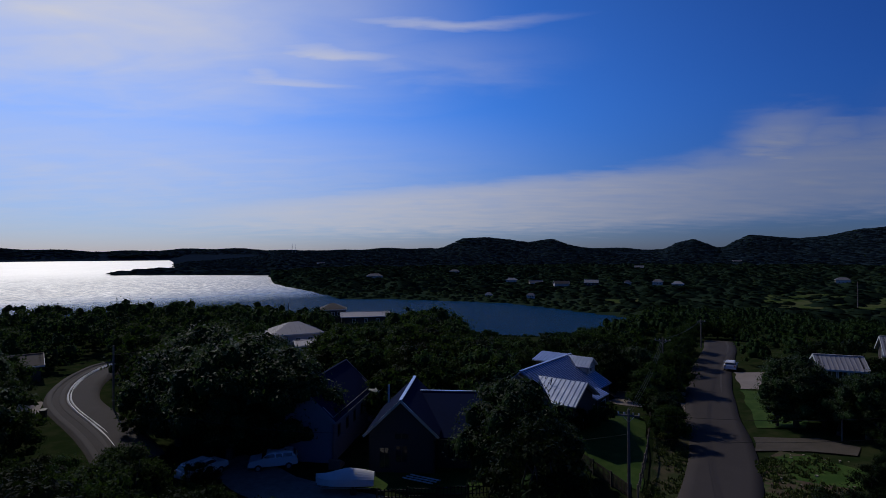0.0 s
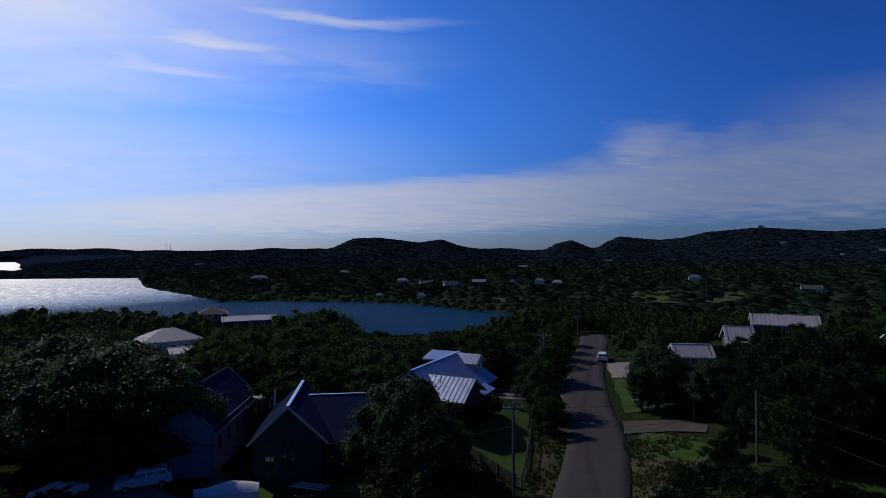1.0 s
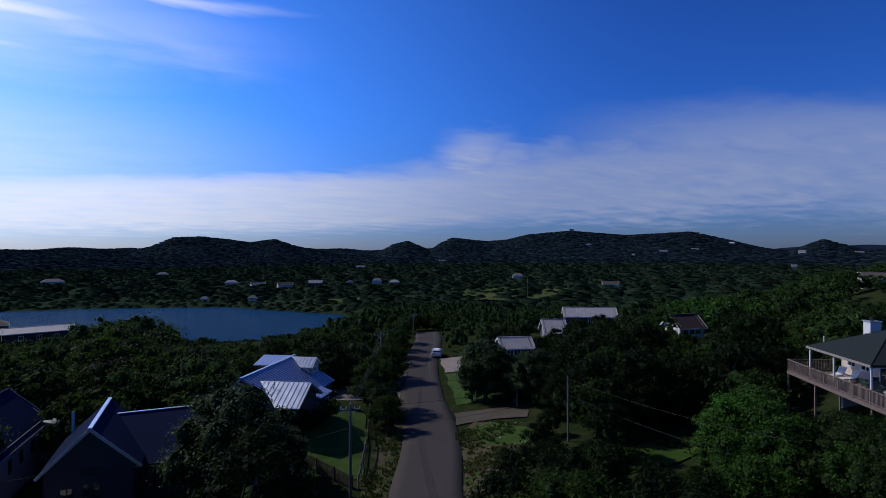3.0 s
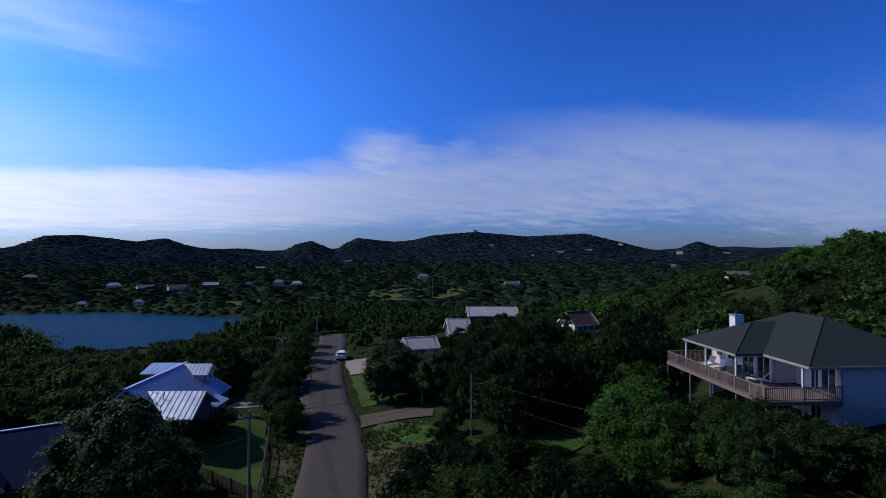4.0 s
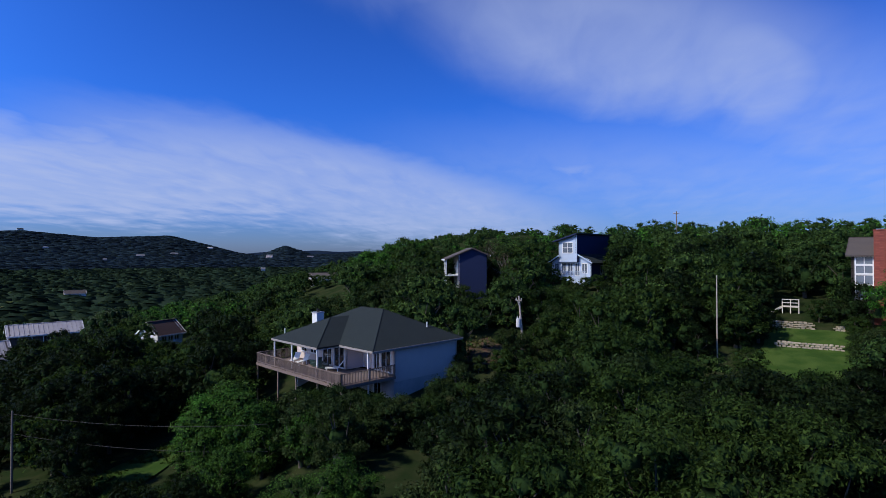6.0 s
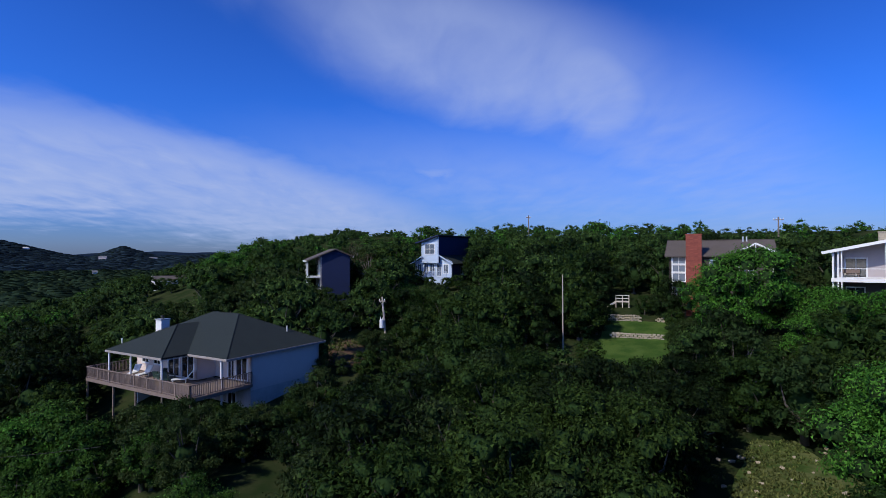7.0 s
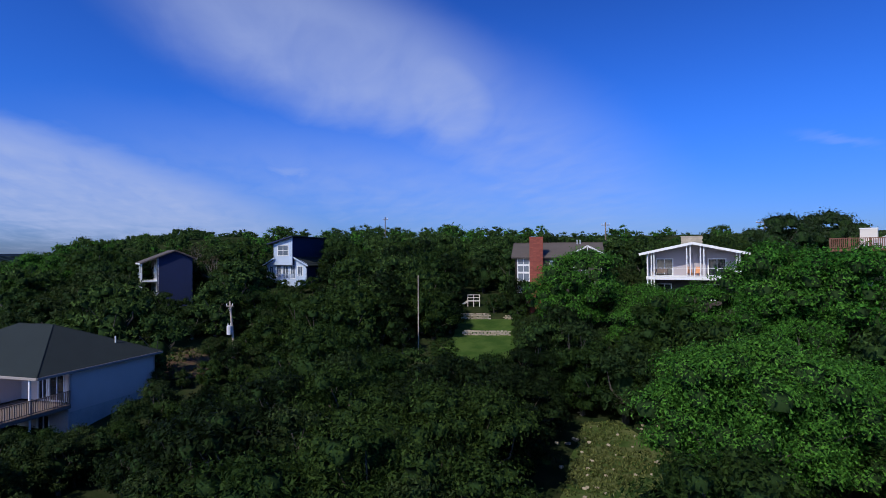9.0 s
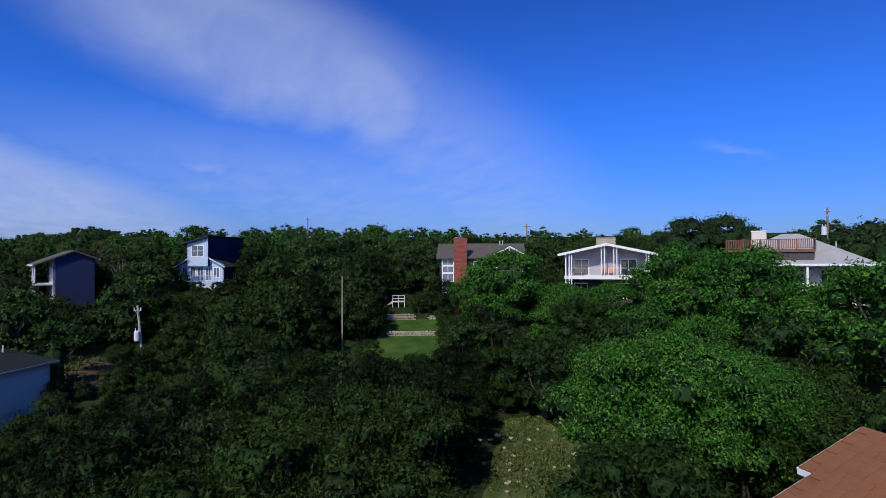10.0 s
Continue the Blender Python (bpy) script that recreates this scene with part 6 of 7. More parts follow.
def garden_steps():
    """A small railed landing with steps."""
    x, y = polar(-112.5, 79)
    p = thing("garden_steps", "small pale wooden landing with steps and a rail", "steps", x, y, height(x, y), -112.5)
    part("landing", Shape().box(-0.9, -0.5, 0.75, 0.9, 0.7, 0.87), STUCCO, p)
    for px in (-0.85, 0.0, 0.85):
        part("post", Shape().box(px - 0.05, -0.5, 0, px + 0.05, -0.4, 1.75), STUCCO, p)
    for rz in (1.25, 1.65):
        part("rail", Shape().box(-0.9, -0.48, rz, 0.9, -0.42, rz + 0.09), STUCCO, p)
    for i in range(4):
        part("tread", Shape().box(-0.9 - 0.28 * (i + 1), -0.5, 0.58 - 0.18 * i, -0.9 - 0.28 * i, 0.6, 0.64 - 0.18 * i), STUCCO, p)
    part("stringer", Shape().beam((-0.9, -0.5, 0.75), (-2.0, -0.5, 0.0), 0.05, 0.2).beam((-0.9, 0.6, 0.75), (-2.0, 0.6, 0.0), 0.05, 0.2), STUCCO, p)


garden_steps()

# ---- vehicles ----
def car(label, x, y, turn, tall=1.75, long=4.6, category="car", name="car"):
    c = thing(name, label, category, x, y, height(x, y) + 0.14, turn)
    L, w = long / 2, 0.92
    low = [(-L, 0.35), (-L + 0.05, 0.85), (-L + 0.15, 1.02), (L - 1.15, 1.02), (L - 0.15, 0.88), (L, 0.7), (L, 0.35), (L - 0.3, 0.28), (-L + 0.3, 0.28)]
    part("body", Shape().prism([(px, -w, pz) for px, pz in low], (0, 2 * w, 0)), CARWHITE, c, bevel=0.05)
    cab = [(-L + 0.2, 1.0), (-L + 0.45, tall - 0.08), (-L + 0.6, tall), (0.35, tall), (0.6, tall - 0.06), (L - 1.2, 1.0)]
    cabin = Shape()
    cabin.v = [(px, sy * (w - 0.09 - 0.3 * (pz - 1.0)), pz) for sy in (-1, 1) for px, pz in cab]
    m = len(cab)
    cabin.f = [tuple(range(m)), tuple(range(2 * m - 1, m - 1, -1))] + [(i, m + i, m + (i + 1) % m, (i + 1) % m) for i in range(m)]
    part("cabin", cabin, CARWHITE, c, bevel=0.06)
    for sy in (-1, 1):
        lo_y, hi_y = sy * (w - 0.108), sy * (w - 0.085 - 0.3 * (tall - 1.14))
        for wx0, wx1 in ((-L + 0.5, -L + 1.35), (-L + 1.45, -0.25), (-0.15, 0.75)):
            front = 0.25 if wx1 > 0.5 else 0
            part("side_window", Shape().prism([(wx0, lo_y, 1.08), (wx1 + front, lo_y, 1.08), (wx1 - front, hi_y, tall - 0.14), (wx0 + 0.05, hi_y, tall - 0.14)], (0, sy * 0.012, 0)), GLASS, c)
        part("roof_rail", Shape().beam((-L + 0.6, sy * 0.5, tall + 0.02), (0.3, sy * 0.5, tall + 0.02), 0.04), STEEL, c)
        part("headlight", Shape().box(L - 0.12, sy * 0.62 - 0.18, 0.66, L + 0.015, sy * 0.62 + 0.18, 0.8), BRIGHTGLASS, c)
        part("tail_light", Shape().box(-L - 0.015, sy * 0.72 - 0.1, 0.75, -L + 0.1, sy * 0.72 + 0.1, 1.0), ORANGE, c)
        part("mirror", Shape().box(0.75, sy * 1.02 - 0.1, 1.02, 0.87, sy * 1.02 + 0.1, 1.17), CARWHITE, c)
    part("windscreen", Shape().prism([(0.62, -0.72, tall - 0.1), (0.62, 0.72, tall - 0.1), (L - 1.22, 0.78, 1.05), (L - 1.22, -0.78, 1.05)], (0.03, 0, 0.03)), GLASS, c)
    part("rear_window", Shape().prism([(-L + 0.44, -0.7, tall - 0.15), (-L + 0.44, 0.7, tall - 0.15), (-L + 0.24, 0.75, 1.12), (-L + 0.24, -0.75, 1.12)], (-0.03, 0, 0.01)), GLASS, c)
    part("bumper", Shape().box(L - 0.05, -0.85, 0.3, L + 0.06, 0.85, 0.5), STEEL, c, bevel=0.02)
    for wx in (-L + 0.85, L - 0.9):
        for sy in (-1, 1):
            v, f = tube([(wx, sy * 0.72, 0.2), (wx, sy * 0.95, 0.2)], [0.34, 0.34], 14)
            t = part("tyre", Shape().add(v, f).add(v[-14:], [tuple(range(14))]), RUBBER, c)
            v, f = tube([(wx, sy * 0.94, 0.2), (wx, sy * 0.965, 0.2)], [0.2, 0.17], 10)
            part("rim", Shape().add(v, f).add(v[-10:], [tuple(range(10))]), STEEL, t)
    return c


sx, sy = polar(17.4, 54.3)
car("white sport utility car parked on the gravel", sx, sy, 17 + 178, 1.5, 4.5)
sx, sy = polar(-27.9, 105)
car("white car parked on the pale strip", sx, sy, 58, 1.5, 4.4)
sx, sy = polar(24.0, 54.5)
car("white car half hidden by the trees", sx, sy, 60, 1.5, 4.4)


def boat():
    x, y = polar(10.3, 47.3)
    b = thing("covered_boat", "boat under a white canvas cover on its trailer", "boat", x, y, height(x, y) + 0.05, 10 + 172)
    rows, cols = [], 12
    for i in range(13):
        t = i / 12
        px = -2.5 + 5.0 * t
        half = 1.05 * (1 - max(0, (t - 0.55) / 0.45) ** 2 * 0.93) * (0.9 + 0.1 * min(1, t * 6))
        peak = 1.55 + 0.35 * math.sin(min(1, t * 1.25) * math.pi) + (0.05 if 4 < i < 7 else 0)
        for j in range(cols + 1):
            s_ = j / cols * 2 - 1
            rows.append((px, s_ * half, 1.1 + (peak - 1.1) * (1 - abs(s_) ** 1.7) - (0.32 if abs(s_) == 1 else 0)))
    part("cover", Shape().add(rows, grid_faces(13, cols + 1)), CANVAS, b)
    hull = []
    for i in range(9):
        t = i / 8
        half = 0.95 * (1 - max(0, (t - 0.5) / 0.5) ** 2 * 0.95)
        hull += [(-2.4 + 4.8 * t, -half, 1.05), (-2.4 + 4.8 * t, -half * 0.75, 0.6), (-2.4 + 4.8 * t, 0, 0.42 + 0.3 * t * t), (-2.4 + 4.8 * t, half * 0.75, 0.6), (-2.4 + 4.8 * t, half, 1.05)]
    part("hull", Shape().add(hull, grid_faces(9, 5)), CARWHITE, b)
    part("trailer", Shape().beam((-2.2, -0.6, 0.4), (2.0, -0.3, 0.4), 0.08).beam((-2.2, 0.6, 0.4), (2.0, 0.3, 0.4), 0.08).beam((2.0, 0, 0.4), (3.2, 0, 0.4), 0.08).beam((-0.8, -0.9, 0.35), (-0.8, 0.9, 0.35), 0.07).beam((2.0, -0.32, 0.4), (2.0, 0.32, 0.4), 0.08), STEEL, b)
    for s_ in (-1, 1):
        v, f = tube([(-0.8, s_ * 0.85, 0.28), (-0.8, s_ * 1.02, 0.28)], [0.29, 0.29], 12)
        part("tyre", Shape().add(v, f).add(v[-12:], [tuple(range(12))]), RUBBER, b)


boat()


def bin_(a, r):
    x, y = polar(a, r)
    b = thing("wheeled_bin", "dark wheeled rubbish bin at the roadside", "bin", x, y, height(x, y) + 0.05, 20)
    body = Shape()
    body.v = [(-.25, -.28, 0.05), (.25, -.28, 0.05), (.25, .28, 0.05), (-.25, .28, 0.05), (-.32, -.36, 1.0), (.32, -.36, 1.0), (.32, .36, 1.0), (-.32, .36, 1.0)]
    body.f = [(0, 3, 2, 1), (4, 5, 6, 7), (0, 1, 5, 4), (1, 2, 6, 5), (2, 3, 7, 6), (3, 0, 4, 7)]
    part("body", body, BLACKIRON, b, bevel=0.02)
    part("lid", Shape().prism([(-.34, -.4, 1.04), (.34, -.4, 1.04), (.34, .4, 1.1), (-.34, .4, 1.1)], (0, 0, -0.05)), BLACKIRON, b)
    for s_ in (-1, 1):
        v, f = tube([(s_ * 0.2, 0.3, 0.1), (s_ * 0.27, 0.3, 0.1)], [0.1, 0.1], 8)
        part("wheel", Shape().add(v, f), RUBBER, b)


bin_(36.4, 78)

# pale stones scattered over the clearing and the stony bank
g = random.Random(4)
kinds = []
for i in range(4):
    s_ = Shape().box(-0.16, -0.13, -0.06, 0.16, 0.13, 0.14)
    s_.v = [(x + g.uniform(-.05, .05), y + g.uniform(-.05, .05), z + g.uniform(-.04, .04)) for x, y, z in s_.v]
    kinds.append(s_.mesh("stone", LIMESTONE, 0.04))
stones = []
for i in range(130):
    x, y = (g.uniform(22, 42), g.uniform(-31, -18)) if i < 90 else (g.uniform(26, 37), g.uniform(38, 54))
    if i >= 90 and not 0 < (x - 21) - (y - 36) * 0.62 < 8:
        continue
    ob = new("stone", kinds[i % 4])
    ob.matrix_basis = pose(x, y, height(x, y) + 0.1, 0, 0, g.uniform(0, 360)) @ Matrix.Scale(g.uniform(0.3, 0.9), 4)
    tagged(ob, "pale loose limestone lying on thin grass", "stone", group="loose stones")

# ---- woods: where trees may stand, and how high they may grow there ----
def near_line(line, x, y):
    best = 1e9
    for (ax, ay), (bx, by) in zip(line, line[1:]):
        dx, dy = bx - ax, by - ay
        t = min(1, max(0, ((x - ax) * dx + (y - ay) * dy) / (dx * dx + dy * dy)))
        best = min(best, math.hypot(x - ax - t * dx, y - ay - t * dy))
    return best


# open ground: centre azimuth, distance, radius
CLEAR = [polar(*c[:2]) + (c[2],) for c in ((-20, 77.5, 3.0), (-16.3, 71.5, 2.0), (-15, 62, 4.5), (-17, 57, 4), (-17.5, 50, 3), (0, 47, 4), (6, 49, 3.5), (10.3, 47.5, 4.2), (17.2, 53.5, 4), (14, 51, 3), (-113.5, 58, 3), (-114, 62, 4), (-113.5, 67.5, 4), (-112.5, 73.5, 3), (-115.3, 72.5, 3), (-111, 63.5, 3), (-112.5, 79, 1.5),
         (-87.8, 63.5, 1.0), (-106.65, 60, 1.4), (-41.45, 51.5, 1.6), (24, 54, 2.4), (-124, 36, 3.0), (-122.3, 32, 2.0), (-126, 40, 2.5), (-126, 34, 4.5), (-129.5, 30, 4), (-131, 26, 3),
         (-32, 57, 4), (-33, 50, 4), (-33.5, 44, 4), (-51.5, 56, 2.5), (-30, 95, 4), (-30, 85, 3.5), (-29.5, 78, 3), (-31, 72, 3), (-33.5, 67, 3), (-20.5, 80, 4), (-82.5, 62, 2.4), (-85, 60.5, 1.5), (31.5, 77, 4.5), (36.5, 78, 3),
         (-121.3, 41, 1.6), (-121, 36, 1.6), (-120, 32, 1.6), (-33, 65, 2.5), (-36.5, 63.5, 2.5), (-39, 60, 2.2), (-35.5, 58, 2.5), (-36.5, 52, 2.6), (-34.5, 46.5, 2.6), (-49, 50, 2.5), (-51.5, 52.5, 3.0), (-54.5, 56, 3.0))]
# sightlines that no nearer tree crosses: azimuth from, to, distance, elevation of the lowest thing seen
OPEN = ((-74.5, -61.5, 60, -13.6), (-78, -74.5, 52, -15.4), (-82, -78, 56, -12.0), (-17, -8, 70, -14.6), (-14, -10, 60, -15.7), (-2, 9, 60, -18.0), (-5, -2, 60, -17.0), (7.2, 11.2, 58, -15.0), (11, 13, 60, -12.8), (12.7, 18.3, 118, -8.9), (5.8, 11.5, 180, -6.5),
        (-84.6, -80.6, 90, -3.7), (-96.6, -91, 98, -2.5), (-121, -117, 78, -3.4), (-125.5, -121, 78, -0.6), (-137, -129, 72, -2.3), (-139.2, -137, 72, -1.0), (-156, -149, 66, -1.2), (-150.5, -147.5, 66, -3.4),
        (-149.5, -146.5, 66, 0.2), (-38, -35, 84, -9.2), (-73, -59, 36, -23.5), (-46, -41.5, 125, -6.2), (-41, -39, 115, -8.2), (-54.0, -51.4, 105, -7.3), (-68.6, -66.8, 135, -3.7),
        (-27.5, -21.5, 112, -14), (-25.5, -22, 140, -9.0), (-32, -27, 100, -12.6), (-107, -106.2, 62, -8.4), (-88.9, -87.2, 63, -9.9), (-117.3, -108.8, 59, -10.9), (-117, -110.5, 72, -8.7), (-113.4, -111.5, 79, -5.4), (-131, -123, 38, -24), (30.5, 37.5, 100, -16), (31, 36.5, 90, -14), (-160, -148, 26, -19),
        (22.6, 25.4, 53, -20.5), (-42, -41, 54, -18.4), (-36.7, -35.8, 68, -15.6), (-36, -29, 60, -18.5), (-52.5, -50, 56, -18.0), (8, 13.5, 52, -26), (15, 20, 54, -22.5), (-6, 8, 49, -25.5), (-20.5, -13, 66, -21), (-19.3, -18.3, 46, -24), (-122, -117.5, 46, -21.5), (-86.5, -81.5, 58, -11.6), (-56, -47, 56, -19.3), (-9.6, -6.2, 290, -8.2), (-13, -2.5, 290, -7.8), (-15, -13, 290, -7.2), (-16.5, -15, 290, -6.8))


def top_limit(a, r):
    """The height to which a tree at azimuth a and distance r may reach."""
    lim = -4.6 + 1.2 * float(smooth(15, 22, a)) if a > -32 else (-5.5 + 5.2 * float(smooth(-45, -66, a)) if a > -66 else -0.3 + 3.0 * float(smooth(-66, -80, a)) + 0.9 * float(smooth(-85, -101, a)) - 0.7 * float(smooth(-112, -125, a)))
    lim += 0.5 * math.sin(a * 1.1) * math.cos(a * 0.37) + 0.3 * math.sin(a * 3.7 + r)
    for a0, a1, dist, low in OPEN:
        m = math.degrees((3.2 if a1 - a0 < 2 else 2.0) / max(r, 10))
        if a0 - m < a < a1 + m and r < dist - 1:
            lim = min(lim, low)
    return EYE[2] + r * math.tan(radians(lim))


def free(x, y, pad):
    if near_line(STREET, x, y) < 3.6 + pad * 0.6 or near_line(LOOP, x, y) < 3.8 + pad * 0.6:
        return False
    return all(math.hypot(x - hx, y - hy) > hr + pad * 0.5 for hx, hy, hr in HOUSES) and all(math.hypot(x - cx, y - cy) > cr + pad * 0.6 for cx, cy, cr in CLEAR)


def spots(a0, a1, r0, r1, gap, seed):
    """Uneven rows of places, each about gap metres from the next."""
    g, out, r = random.Random(seed), [], r0
    while r < r1:
        step = math.degrees(gap / r)
        a = a0 + g.random() * step
        while a < a1:
            out.append((a + g.uniform(-0.35, 0.35) * step, r + g.uniform(-0.4, 0.4) * gap, g.random(), g.random()))
            a += step
        r += gap * 0.87
    return out


USED = set()


def plant(models, x, y, z, size, spin, tilt=0.0):
    """A tree after one of the models; the model itself is the first."""
    which = models[0]
    m = pose(x, y, z - 0.1, 0, 0, spin) @ Matrix.Diagonal((size, size, size * (1 + tilt), 1))
    if which.name not in USED:
        USED.add(which.name)
        which.matrix_basis = m
        return which
    return copy_thing(which, m @ Matrix.Diagonal((*(1 / s for s in which.scale), 1)))


def kind_of(a, q):
    """Which near model grows at azimuth a, by a dice roll."""
    if a > -56:
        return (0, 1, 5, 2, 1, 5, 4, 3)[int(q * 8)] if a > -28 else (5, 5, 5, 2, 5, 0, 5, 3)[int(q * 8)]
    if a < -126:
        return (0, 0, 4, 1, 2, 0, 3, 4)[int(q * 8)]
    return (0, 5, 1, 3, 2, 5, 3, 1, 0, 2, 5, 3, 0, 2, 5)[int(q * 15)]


TALL = [6.6, 6.2, 5.9, 5.3, 7.0, 6.1, 6.2]
count = 0
# the large trees, each at its own place: model, azimuth, distance, size
for which, a, r, size in ((2, -138.8, 31, 1.18), (2, -146, 36, 1.0), (2, -136, 42, 0.85), (0, -131.2, 61, 0.74), (0, -128.5, 58, 0.6), (0, -143, 52, 0.72), (0, -123.8, 65, 1.08), (0, -121.7, 66, 0.85), (0, -153.5, 57, 0.95), (0, -146, 59, 1.2), (0, -141.6, 61, 1.2), (0, -143.8, 58, 1.1), (0, -156.5, 54, 1.2), (0, -134.3, 60, 0.82), (0, -140.2, 57, 0.85), (0, -130.4, 63, 0.74),
                          (1, 16.8, 57, 1.15), (1, 21.5, 58, 1.25), (1, 26, 64, 1.1), (1, 23.5, 71, 1.25), (1, 18.5, 72, 1.1), (1, -7.3, 47.5, 1.0), (1, -11.8, 49.5, 0.55), (1, -33.0, 72, 0.85), (1, -35.0, 73, 0.62), (1, -38, 69, 0.7),
                          (1, -141.5, 92, 1.12), (1, -144.5, 95, 1.1), (1, -155.5, 74, 1.25), (1, -158.5, 70, 1.35), (0, -72.5, 96, 0.8), (0, -57.6, 47, 0.62), (1, -48.4, 108, 0.8), (1, -19.5, 84, 0.7), (1, -22.2, 66, 0.42), (1, 42.5, 60, 1.0), (1, 42, 74, 1.1)):
    x, y = polar(a, r)
    size *= 1.0 if which == 2 else 1.17
    plant([BIG[which]], x, y, height(x, y), size, a * 37)
    CLEAR.append((x, y, 3.2 * size))
    count += 1
